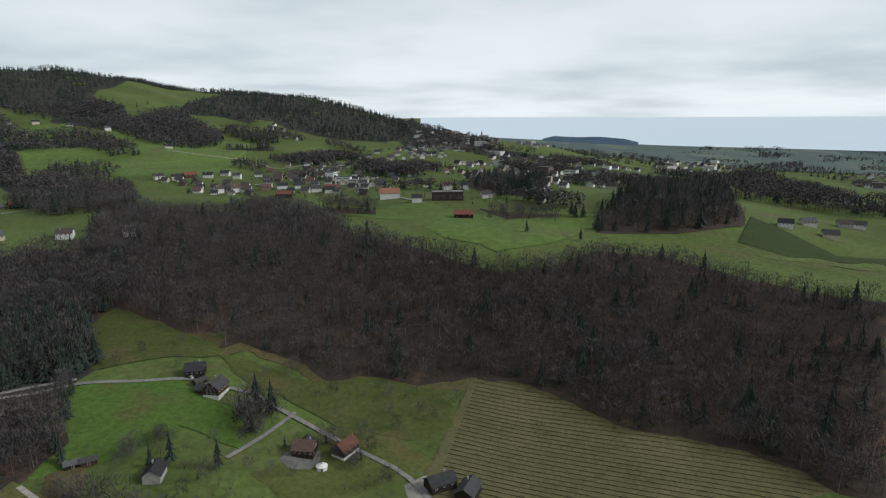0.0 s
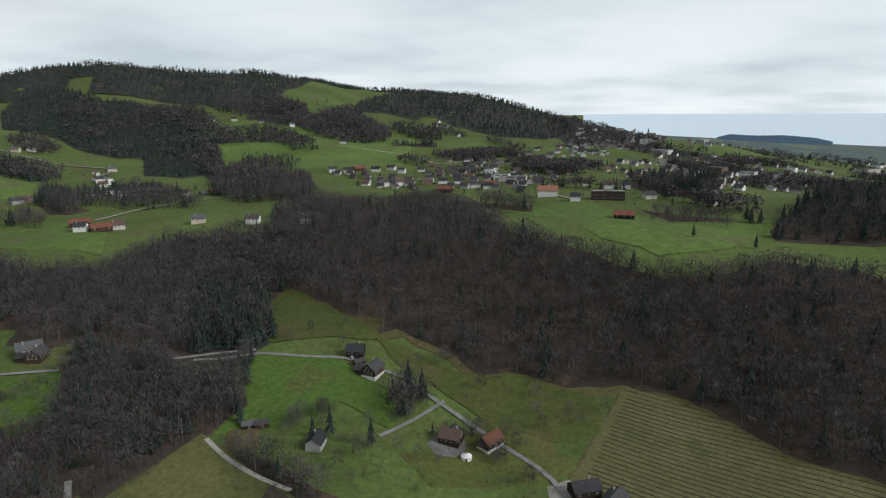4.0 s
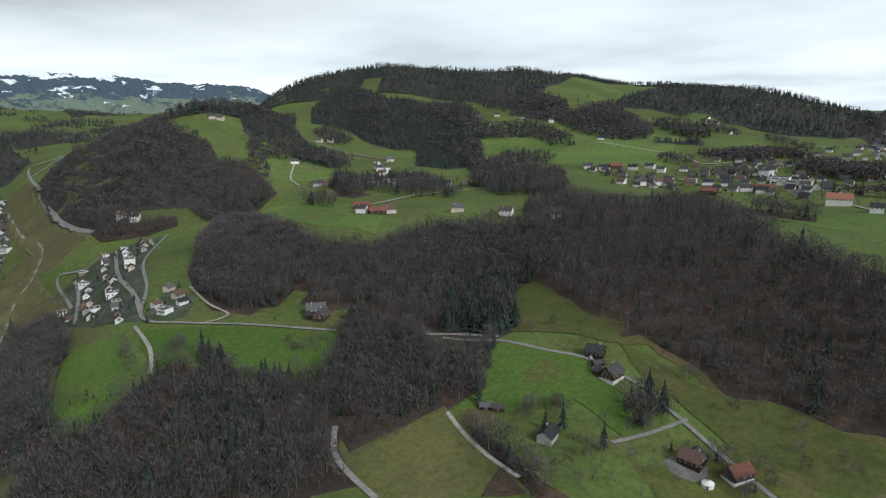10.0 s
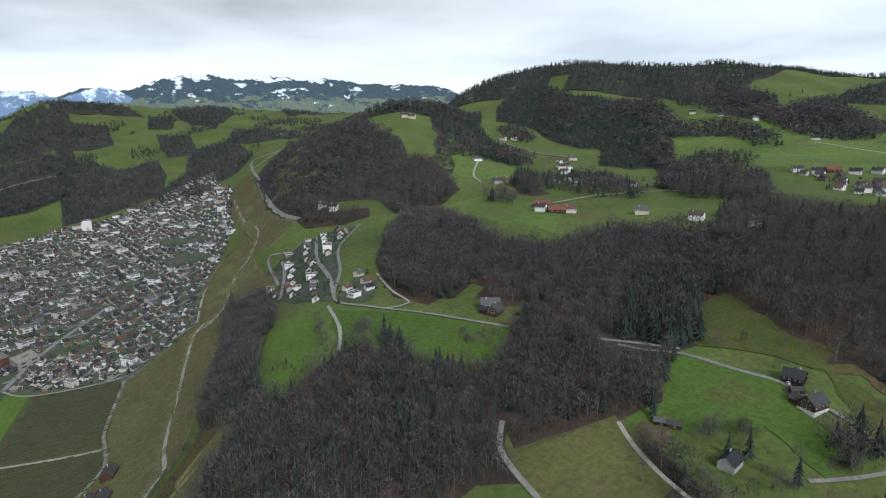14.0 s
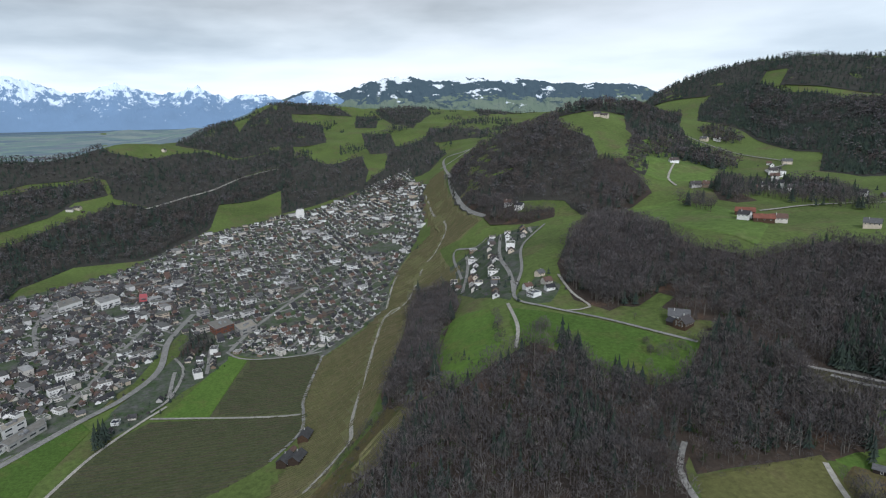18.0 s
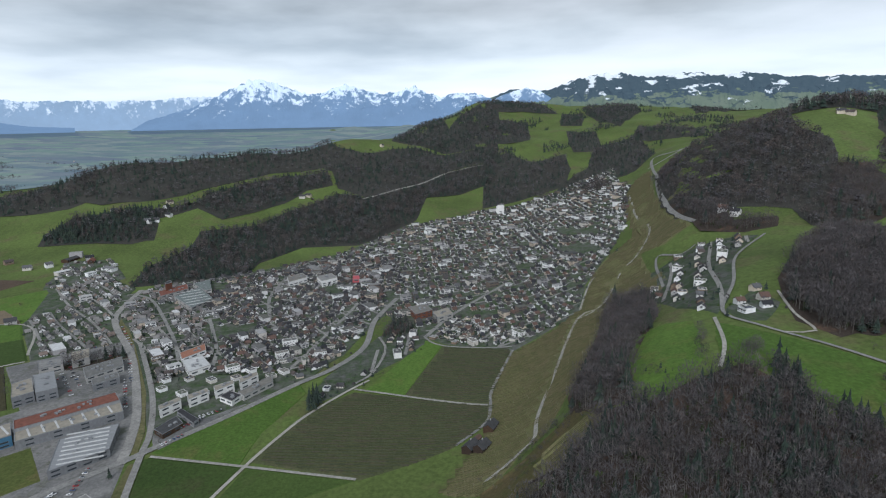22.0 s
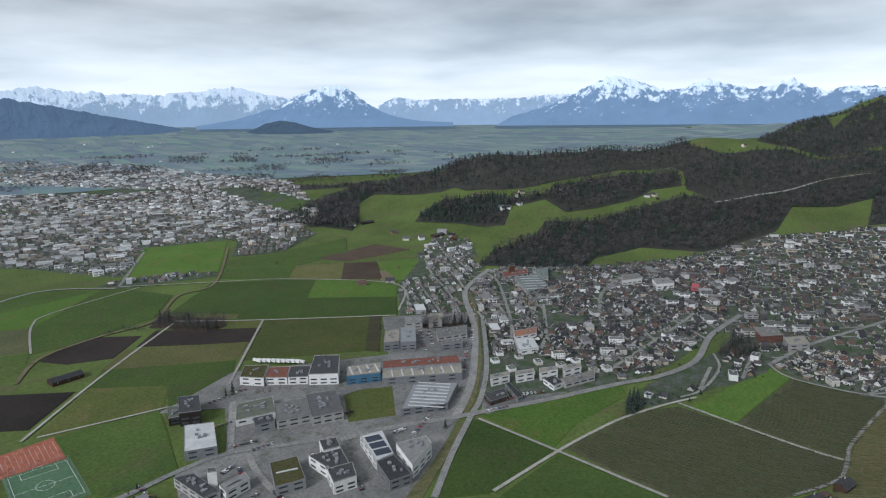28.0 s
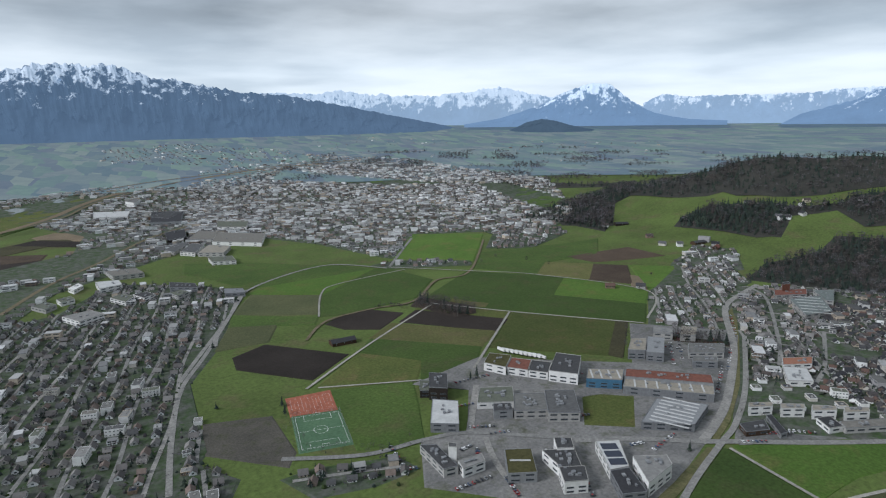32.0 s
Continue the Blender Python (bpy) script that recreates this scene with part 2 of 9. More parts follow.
def smooth_table():
    bearings = np.array([b for b, _ in PROFILES] + [300.0])
    rows = np.array([np.interp(TAB_R, *zip(*pr)) for _, pr in PROFILES] + [np.interp(TAB_R, *zip(*PROFILES[0][1]))])
    tab = np.array([np.interp(TAB_A, bearings, rows[:, i]) for i in range(len(TAB_R))]).T
    for axis, n in ((1, 4), (0, 3)):
        for _ in range(n):
            padded = np.pad(tab, [(1, 1) if k == axis else (0, 0) for k in (0, 1)], mode="edge")
            a, b = (padded[2:], padded[:-2]) if axis == 0 else (padded[:, 2:], padded[:, :-2])
            tab = 0.5 * tab + 0.25 * (a + b)
    return tab


TABLE = smooth_table()


def ground(x, y):
    """Height of the land at plan points (numpy arrays)."""
    x, y = np.asarray(x, float), np.asarray(y, float)
    r = np.minimum(np.hypot(x, y), TAB_R[-1] - 1)
    a = (np.degrees(np.arctan2(-x, y)) + 60) % 360
    i = np.clip(np.searchsorted(TAB_R, r, side="right") - 1, 0, len(TAB_R) - 2)
    u = (r - TAB_R[i]) / (TAB_R[i + 1] - TAB_R[i])
    j = np.minimum(a.astype(int), len(TAB_A) - 2)
    v = a - j
    z = (TABLE[j, i] * (1 - u) + TABLE[j, i + 1] * u) * (1 - v) + (TABLE[j + 1, i] * (1 - u) + TABLE[j + 1, i + 1] * u) * v
    # gentle hummocks, none on the flat valley floor
    calm = np.where((a > 66) & (a < 160), 1.0, np.clip((2900 - r) / 500, 0, 1))
    amp = calm * np.clip(z / 120, 0, 1) * np.clip(r / 900, 0.15, 2.2) * 3.0
    z = z + amp * (np.sin(x / 61 + 1.3 * np.sin(y / 83)) * np.cos(y / 53 + 0.9 * np.sin(x / 97)) + 0.8 * np.sin(x / 173 + y / 149))
    # spurs and hollows of the higher hills
    far = calm * np.clip((r - 1000) / 500, 0, 1) * np.clip((z - 120) / 80, 0, 1)
    return z + far * 6.0 * np.sin(x / 118 + 1.1 * np.sin(y / 160)) * np.cos(y / 104 + 0.8 * np.sin(x / 210))


# ---- materials ----
def material(name):
    m = bpy.data.materials.new(name)
    m.use_nodes = True
    nt = m.node_tree
    return m, nt, nt.nodes["Principled BSDF"]


def node(nt, kind, links=(), **props):
    n = nt.nodes.new(kind)
    for k, v in props.items():
        n.inputs[k].default_value = v
    for i, sock in links:
        nt.links.new(sock, n.inputs[i])
    return n


def ramp(nt, fac, stops):
    n = nt.nodes.new("ShaderNodeValToRGB")
    nt.links.new(fac, n.inputs[0])
    els = n.color_ramp.elements
    while len(els) < len(stops):
        els.new(0.5)
    for e, (at, col) in zip(els, stops):
        e.position, e.color = at, (*col, 1)
    return n.outputs[0]


def mixed(nt, fac, a, b, blend="MIX"):
    n = nt.nodes.new("ShaderNodeMix")
    n.data_type, n.blend_type = "RGBA", blend
    for i, v in ((0, fac), (6, a), (7, b)):
        if isinstance(v, (int, float)):
            n.inputs[i].default_value = v
        elif isinstance(v, tuple):
            n.inputs[i].default_value = (*v, 1)
        else:
            nt.links.new(v, n.inputs[i])
    return n.outputs[2]


def place_noise(nt, scale, detail=4.0, rough=0.6, stretch=None):
    """Noise by place in the world, scale in waves per metre."""
    geo = nt.nodes.new("ShaderNodeNewGeometry")
    vec = geo.outputs["Position"]
    if stretch:
        mp = nt.nodes.new("ShaderNodeMapping")
        mp.inputs["Scale"].default_value = stretch
        mp.inputs["Rotation"].default_value = (0, 0, 0.6)
        nt.links.new(vec, mp.inputs[0])
        vec = mp.outputs[0]
    n = node(nt, "ShaderNodeTexNoise", [("Vector", vec)], Scale=scale, Detail=detail, Roughness=rough)
    return n.outputs[0]


def soil(name, dark, light, patch=None, wide=0.012, grain=0.35, rough=0.95, bump=0.5, vary=0.25):
    """A ground cover: two tones in wide drifts, a grain, patches of a third tone, and a tone of its own on each plot."""
    m, nt, bs = material(name)
    col = ramp(nt, place_noise(nt, wide, 5, 0.6), [(0.32, dark), (0.68, light)])
    if patch:
        fac = ramp(nt, place_noise(nt, wide * 2.3, 6, 0.65), [(0.52, (0, 0, 0)), (0.68, (1, 1, 1))])
        col = mixed(nt, fac, col, patch)
    g = ramp(nt, place_noise(nt, grain, 4, 0.7), [(0.25, (0.62, 0.62, 0.62)), (0.75, (1.3, 1.3, 1.3))])
    col = mixed(nt, 1.0, col, g, "MULTIPLY")
    info = nt.nodes.new("ShaderNodeObjectInfo")
    tone = ramp(nt, info.outputs["Random"], [(0, (1 - vary, 1 - vary, 1 - vary * 1.1)), (1, (1 + vary, 1 + vary * 0.8, 1 + vary * 0.5))])
    col = mixed(nt, 1.0, col, tone, "MULTIPLY")
    dull = node(nt, "ShaderNodeHueSaturation", [("Color", col)], Saturation=0.95)
    nt.links.new(dull.outputs[0], bs.inputs["Base Color"])
    bs.inputs["Roughness"].default_value = rough
    bs.inputs["Specular IOR Level"].default_value = 0.15
    bp = node(nt, "ShaderNodeBump", [("Height", place_noise(nt, grain * 1.5, 3))], Strength=bump, Distance=0.6)
    nt.links.new(bp.outputs[0], bs.inputs["Normal"])
    return m


def painted(name, cols, rough=0.8, metal=0.0, islands=False, dirt=0.35, scale=0.25, stretch=None):
    """Paint, render, tile or sheet: one of several tones for each piece, with weathering."""
    m, nt, bs = material(name)
    if islands:
        rnd = nt.nodes.new("ShaderNodeNewGeometry").outputs["Random Per Island"]
    else:
        rnd = nt.nodes.new("ShaderNodeObjectInfo").outputs["Random"]
    n = len(cols)
    rp = nt.nodes.new("ShaderNodeValToRGB")
    nt.links.new(rnd, rp.inputs[0])
    rp.color_ramp.interpolation = "CONSTANT"
    els = rp.color_ramp.elements
    while len(els) < n:
        els.new(0.5)
    for i, (e, c) in enumerate(zip(els, cols)):
        e.position, e.color = i / n, (*c, 1)
    d = ramp(nt, place_noise(nt, scale, 6, 0.7, stretch), [(0.3, (1 - dirt,) * 3), (0.7, (1.08,) * 3)])
    col = mixed(nt, 1.0, rp.outputs[0], d, "MULTIPLY")
    nt.links.new(col, bs.inputs["Base Color"])
    bs.inputs["Roughness"].default_value, bs.inputs["Metallic"].default_value = rough, metal
    bs.inputs["Specular IOR Level"].default_value = 0.15 if rough > 0.8 else 0.4
    bp = node(nt, "ShaderNodeBump", [("Height", place_noise(nt, 2.0, 3))], Strength=0.25, Distance=0.1)
    nt.links.new(bp.outputs[0], bs.inputs["Normal"])
    return m


MATS = {
    "meadow": soil("meadow", (0.068, 0.094, 0.024), (0.108, 0.152, 0.036), (0.110, 0.106, 0.046), 0.007, 0.2, vary=0),
    "grass_hill": soil("grass_hill", (0.078, 0.124, 0.026), (0.118, 0.180, 0.038), (0.112, 0.122, 0.046), 0.007, 0.12, vary=0.0),
    "grass_mid": soil("grass_mid", (0.046, 0.080, 0.018), (0.066, 0.106, 0.024), (0.07, 0.085, 0.03), 0.01, 0.3),
    "grass_bright": soil("grass_bright", (0.062, 0.118, 0.018), (0.084, 0.150, 0.024), (0.105, 0.122, 0.034), 0.009, 0.3),
    "grass_deep": soil("grass_deep", (0.060, 0.112, 0.018), (0.084, 0.142, 0.026), (0.088, 0.098, 0.030), 0.012, 0.3, vary=0.1),
    "grass_olive": soil("grass_olive", (0.062, 0.085, 0.022), (0.092, 0.108, 0.030), (0.11, 0.10, 0.04), 0.012, 0.3),
    "grass_pale": soil("grass_pale", (0.085, 0.095, 0.032), (0.120, 0.120, 0.045), (0.125, 0.105, 0.055), 0.014, 0.3),
    "grey_green": soil("grey_green", (0.060, 0.072, 0.034), (0.085, 0.092, 0.045), None, 0.012, 0.4),
    "soil": soil("soil", (0.024, 0.020, 0.018), (0.036, 0.030, 0.027), None, 0.02, 0.5, bump=0.9),
    "soil_brown": soil("soil_brown", (0.060, 0.044, 0.034), (0.085, 0.064, 0.048), None, 0.02, 0.5, bump=0.9),
    "soil_olive": soil("soil_olive", (0.050, 0.048, 0.028), (0.075, 0.070, 0.036), None, 0.02, 0.4),
    "greysoil": soil("greysoil", (0.085, 0.080, 0.070), (0.125, 0.115, 0.100), (0.08, 0.085, 0.05), 0.03, 0.5),
    "tan": soil("tan", (0.15, 0.12, 0.085), (0.20, 0.16, 0.11), None, 0.02, 0.4),
    "turf": soil("turf", (0.070, 0.135, 0.075), (0.088, 0.16, 0.088), None, 0.02, 0.4, vary=0.05),
    "clay": soil("clay", (0.27, 0.085, 0.05), (0.36, 0.12, 0.07), (0.22, 0.08, 0.05), 0.04, 0.3, vary=0.05),
    "vine_ground": soil("vine_ground", (0.066, 0.078, 0.034), (0.092, 0.100, 0.046), (0.098, 0.088, 0.054), 0.012, 0.4, vary=0.1),
    "vine_grass": soil("vine_grass", (0.112, 0.116, 0.048), (0.150, 0.148, 0.062), (0.16, 0.14, 0.074), 0.014, 0.4, vary=0.1),
    "vine_brown": soil("vine_brown", (0.112, 0.108, 0.046), (0.155, 0.138, 0.066), (0.086, 0.096, 0.034), 0.016, 0.4, vary=0.1),
    "vine_dark": soil("vine_dark", (0.035, 0.055, 0.018), (0.050, 0.072, 0.022), None, 0.012, 0.4, vary=0.1),
    "gravel": soil("gravel", (0.22, 0.21, 0.19), (0.30, 0.29, 0.27), None, 0.05, 0.6),
    "asphalt_yard": soil("asphalt_yard", (0.13, 0.13, 0.132), (0.22, 0.218, 0.214), (0.10, 0.105, 0.08), 0.02, 0.3, vary=0.15),
    "town_ground": soil("town_ground", (0.038, 0.066, 0.022), (0.110, 0.110, 0.106), (0.042, 0.080, 0.022), 0.055, 0.16, vary=0.1),
    "conifer_floor": soil("conifer_floor", (0.034, 0.036, 0.032), (0.052, 0.050, 0.044), None, 0.02, 0.4, vary=0.1),
    "forest_floor": soil("forest_floor", (0.038, 0.031, 0.026), (0.062, 0.048, 0.039), (0.100, 0.064, 0.044), 0.015, 0.4, vary=0.1),
    "road": soil("road", (0.20, 0.197, 0.19), (0.27, 0.264, 0.252), None, 0.05, 0.4, vary=0.12),
    "track": soil("track", (0.28, 0.27, 0.245), (0.36, 0.345, 0.31), None, 0.05, 0.4, vary=0.12),
    "dirt": soil("dirt", (0.13, 0.105, 0.065), (0.18, 0.15, 0.10), (0.08, 0.09, 0.035), 0.04, 0.4, vary=0.1),
    "water": soil("water_grey", (0.16, 0.19, 0.20), (0.20, 0.23, 0.24), None, 0.01, 0.2, rough=0.25, bump=0.1),
    "dry_grass": soil("dry_grass", (0.074, 0.076, 0.026), (0.102, 0.090, 0.038), (0.115, 0.082, 0.045), 0.025, 0.4, vary=0.1),
    "bracken": soil("bracken", (0.070, 0.070, 0.026), (0.100, 0.074, 0.036), (0.060, 0.074, 0.020), 0.025, 0.4, vary=0.1),
    "canal_bank": soil("canal_bank", (0.105, 0.105, 0.045), (0.155, 0.14, 0.07), (0.07, 0.085, 0.03), 0.03, 0.4, vary=0.1),
}


# ---- meshes and plan ----
def solid(name, verts, faces, mats, which=None, smooth=False, parent=None, label=""):
    me = bpy.data.meshes.new(name)
    me.from_pydata([tuple(v) for v in verts], [], [tuple(f) for f in faces])
    for m in mats if isinstance(mats, (list, tuple)) else [mats]:
        me.materials.append(m)
    if which is not None:
        me.polygons.foreach_set("material_index", np.asarray(which, dtype=np.int32))
    if smooth:
        me.polygons.foreach_set("use_smooth", np.ones(len(me.polygons), dtype=bool))
    me.update()
    ob = new(name, me)
    if parent:
        ob.parent = parent
    if label:
        tagged(ob, label)
    return ob


def big_mesh(name, verts, tris, mats, which):
    """One mesh out of long numpy arrays of vertices and triangles."""
    me = bpy.data.meshes.new(name)
    me.vertices.add(len(verts))
    me.vertices.foreach_set("co", verts.astype(np.float32).ravel())
    me.loops.add(len(tris) * 3)
    me.loops.foreach_set("vertex_index", tris.astype(np.int32).ravel())
    me.polygons.add(len(tris))
    me.polygons.foreach_set("loop_start", np.arange(0, len(tris) * 3, 3, dtype=np.int32))
    for m in mats:
        me.materials.append(m)
    me.polygons.foreach_set("material_index", which.astype(np.int32))
    me.polygons.foreach_set("use_smooth", np.zeros(len(tris), dtype=bool))
    me.update()
    me.validate()
    return new(name, me)


def inside(px, py, poly):
    """Which plan points lie in a polygon."""
    hit = np.zeros(len(px), dtype=bool)
    n = len(poly)
    for i in range(n):
        (x0, y0), (x1, y1) = poly[i], poly[(i + 1) % n]
        if y0 == y1:
            continue
        c = ((y0 > py) != (y1 > py)) & (px < (x1 - x0) * (py - y0) / (y1 - y0) + x0)
        hit ^= c
    return hit


def near_line(px, py, pts, gap):
    """Which plan points lie within a gap of a line of points."""
    hit = np.zeros(len(px), dtype=bool)
    for (x0, y0), (x1, y1) in zip(pts, pts[1:]):
        dx, dy = x1 - x0, y1 - y0
        u = np.clip(((px - x0) * dx + (py - y0) * dy) / max(dx * dx + dy * dy, 1e-6), 0, 1)
        hit |= np.hypot(px - x0 - u * dx, py - y0 - u * dy) < gap
    return hit


def drape_bm(bm, lift):
    """Cut a flat bmesh into squares and lay it on the land."""
    xs, ys = [v.co.x for v in bm.verts], [v.co.y for v in bm.verts]
    cx, cy = sum(xs) / len(xs), sum(ys) / len(ys)
    r = math.hypot(cx, cy)
    z = ground(np.array(xs), np.array(ys))
    if z.max() > 1.0:
        step = 12.0 if r < 1000 else 30.0 if r < 2400 else 60.0
        for axis, lo, hi in ((0, min(xs), max(xs)), (1, min(ys), max(ys))):
            k = math.ceil(lo / step) * step
            while k < hi:
                co, no = ((k, 0, 0), (1, 0, 0)) if axis == 0 else ((0, k, 0), (0, 1, 0))
                bmesh.ops.bisect_plane(bm, geom=bm.verts[:] + bm.edges[:] + bm.faces[:], plane_co=co, plane_no=no)
                k += step
    x = np.array([v.co.x for v in bm.verts])
    y = np.array([v.co.y for v in bm.verts])
    z = ground(x, y) + lift + np.hypot(x, y) * 0.0006
    for v, h in zip(bm.verts, z):
        v.co.z = h
    # a turned-down hem, so that no gap shows at the edges
    hem = bmesh.ops.extrude_edge_only(bm, edges=[e for e in bm.edges if e.is_boundary])
    for v in hem["geom"]:
        if isinstance(v, bmesh.types.BMVert):
            d = Vector((v.co.x - cx, v.co.y - cy)).normalized() * (2.4 + 0.003 * r)
            v.co = (v.co.x + d.x, v.co.y + d.y, v.co.z - 0.5 - 0.0007 * r)


LIFTS = {}
PLOTS = []
ROADS = []


RAGGED = {"hill_meadow": 5.0, "green_plateau": 2.5, "slope_meadow": 3.5, "dry_fringe": 3.0, "bracken_patch": 4.0, "slope_forest_floor": 2.5, "castle_hill_wood_floor": 3.0, "vineyard": 1.2}


def ragged(pts, size):
    """The outline of a plot that no plough has straightened."""
    out = []
    for (x0, y0), (x1, y1) in zip(pts, pts[1:] + pts[:1]):
        n = max(1, int(math.hypot(x1 - x0, y1 - y0) / (size * 2.2)))
        for k in range(n):
            x, y = x0 + (x1 - x0) * k / n, y0 + (y1 - y0) * k / n
            d = noise.noise_vector(Vector((x, y, 0)) / (size * 6)) * size * 1.3 + noise.noise_vector(Vector((x, y, 7)) / (size * 2)) * size * 0.5
            out.append((x + d.x, y + d.y))
    return out


def plot(name, mat, pts, lift=None, label="", category="field"):
    """A piece of land cover laid on the ground."""
    n = len(PLOTS)
    lift = 0.14 + 0.004 * (n % 60) if lift is None else lift
    bm = bmesh.new()
    edge = ragged(pts, RAGGED.get(name, 0.0)) if name in RAGGED else pts
    f = bm.faces.new([bm.verts.new((x, y, 0)) for x, y in edge])
    f.normal_update()
    if f.normal.z < 0:
        f.normal_flip()
    bmesh.ops.triangulate(bm, faces=[f])
    drape_bm(bm, lift)
    me = bpy.data.meshes.new(name)
    bm.to_mesh(me)
    bm.free()
    me.materials.append(MATS[mat])
    ob = tagged(new(name, me), label or name.replace("_", " ") + " on the ground", category, kind="structure")
    PLOTS.append((name, pts))
    return ob


def road(name, mat, width, pts, label=""):
    """A lane along a smooth line."""
    p = [Vector((x, y, 0)) for x, y in pts]
    line = []
    for i in range(len(p) - 1):
        a, b, c, d = p[max(i - 1, 0)], p[i], p[i + 1], p[min(i + 2, len(p) - 1)]
        n = max(2, int((c - b).length / 9))
        for k in range(n):
            u = k / n
            line.append(0.5 * ((2 * b) + (c - a) * u + (2 * a - 5 * b + 4 * c - d) * u * u + (3 * b - a - 3 * c + d) * u ** 3))
    line.append(p[-1])
    x, y = np.array([v.x for v in line]), np.array([v.y for v in line])
    tx, ty = np.gradient(x), np.gradient(y)
    ln = np.hypot(tx, ty) + 1e-6
    verts = []
    for s in (-0.5, 0, 0.5):
        vx, vy = x - ty / ln * width * s, y + tx / ln * width * s
        verts.append(np.stack([vx, vy, ground(vx, vy) + (3.2 if name.startswith("river") else 0.5) + np.hypot(vx, vy) * 0.0009 - (0.06 if s else 0)], 1))
    n = len(x)
    v = np.concatenate(verts)
    faces = [(k * n + i, k * n + i + 1, (k + 1) * n + i + 1, (k + 1) * n + i) for k in (0, 1) for i in range(n - 1)]
    ob = solid(name, v, faces, MATS[mat], smooth=True)
    ROADS.append((list(zip(x[::2], y[::2])), width))
    return tagged(ob, label or name.replace("_", " ") + (" of grey asphalt" if mat == "road" else " of pale gravel"), "road", kind="structure")


# ---- the ground sheet, out to the horizon ----
def ground_sheet():
    rr = np.concatenate([np.array([0.0]), np.arange(20, 1200, 10.0), np.arange(1200, 4910, 30.0)])
    aa = np.radians(np.arange(0, 360, 0.75))
    A, Rr = np.meshgrid(aa, rr)
    x, y = -np.sin(A) * Rr, np.cos(A) * Rr
    v = np.stack([x, y, ground(x, y)], 2).reshape(-1, 3)
    na, nr = len(aa), len(rr)
    i, j = np.meshgrid(np.arange(nr - 1), np.arange(na), indexing="ij")
    j2 = (j + 1) % na
    a, b, c, d = i * na + j, i * na + j2, (i + 1) * na + j2, (i + 1) * na + j
    tris = np.concatenate([np.stack([a, c, b], 2).reshape(-1, 3), np.stack([a, d, c], 2).reshape(-1, 3)])
    ob = big_mesh("ground", v, tris, [MATS["meadow"]], np.zeros(len(tris)))
    ob.data.polygons.foreach_set("use_smooth", np.ones(len(tris), dtype=bool))
    return tagged(ob, "rolling green meadow land with a flat valley floor", "ground", kind="structure")


ground_sheet()


# ---- land cover ----
plot("sports_pitch", "turf", [(-210.8, -571.3), (-256.9, -555.9), (-236.5, -486), (-189.4, -500.3)])
plot("clay_court", "clay", [(-222.4, -615.1), (-269.4, -606.7), (-254.8, -559), (-210.7, -572.4)])
plot("bare_plot", "greysoil", [(-133.1, -609.4), (-193.6, -584.7), (-186.4, -504.3), (-171.6, -484.1), (-116.7, -550.3)])
plot("meadow", "grass_mid", [(-270.4, -605.7), (-357.3, -570.7), (-326.9, -512.1), (-293.5, -449.5), (-234.6, -472.8)])
plot("meadow", "grass_olive", [(-263.3, -624), (-347.7, -687.7), (-401.8, -617.2), (-363.3, -572.7), (-272.4, -609.7)])
plot("ploughed_field", "soil", [(-212.9, -771.6), (-262, -792.7), (-335.7, -693.9), (-265.1, -646.4), (-205.3, -729.7)])
plot("stubble_field", "grass_pale", [(-388.3, -727.1), (-446.8, -765.4), (-544.9, -645.6), (-490.5, -609.6)])
plot("meadow", "grass_mid", [(-351.7, -688.7), (-389.3, -725.1), (-490.5, -609.6), (-425.5, -546.1), (-367.3, -567.6), (-399.8, -616.1)])
plot("ploughed_field", "soil", [(-458.7, -762.2), (-510, -796), (-595, -675), (-544.9, -645.6)])
plot("meadow", "grass_olive", [(-534, -825), (-623, -701), (-595, -675), (-510, -796)])
plot("ploughed_field", "soil", [(-365.8, -821.4), (-436, -867), (-485, -798), (-418, -754.4), (-379, -784.4)])
plot("meadow", "grass_olive", [(-512.4, -608.3), (-620, -691), (-715, -569), (-600, -487), (-497.6, -600.3)])
plot("ploughed_field", "soil_olive", [(-602, -488), (-713, -567), (-727, -555), (-609.1, -470)])
plot("meadow", "grass_mid", [(-558, -844), (-727, -947), (-846, -796), (-658, -661), (-534, -825)])
plot("stubble_field", "grass_pale", [(-567, -794), (-630, -838), (-670, -788), (-604, -739)])
plot("meadow", "grass_bright", [(-846, -796), (-890, -643), (-821, -596), (-741, -722)])
plot("meadow", "grass_mid", [(-741, -722), (-821, -596), (-744, -539), (-658, -661)])
plot("stubble_field", "grass_pale", [(-822, -846), (-905, -906), (-968, -832), (-874, -751)])
plot("ploughed_field", "soil_brown", [(-968, -832), (-1010, -782), (-906, -686), (-870, -756)])
plot("stubble_field", "tan", [(-948, -734), (-966, -698), (-896, -648), (-896, -679)])
plot("meadow", "grass_bright", [(-1014, -776), (-1084, -710), (-972, -623), (-898, -646)])
plot("meadow", "grass_mid", [(-758, -958), (-859, -1063), (-1160, -988), (-1044, -889), (-908, -909), (-819, -843)])
plot("ploughed_field", "soil_brown", [(-975, -913), (-1140, -882), (-1134, -782), (-987, -841)])
plot("meadow", "grass_bright", [(-675, -1142), (-857, -1351), (-997, -1230), (-794, -1013)])
plot("meadow", "grass_mid", [(-427, -968), (-593, -1081), (-618, -1063), (-637, -940), (-546, -858), (-413, -847), (-369, -862)])
plot("meadow", "grass_bright", [(-329, -1057), (-363, -1086), (-520, -1119), (-593, -1081), (-431, -977), (-328, -1049)])
plot("stubble_field", "grey_green", [(-294, -993), (-328, -1049), (-427, -968), (-375, -875), (-266, -952)])
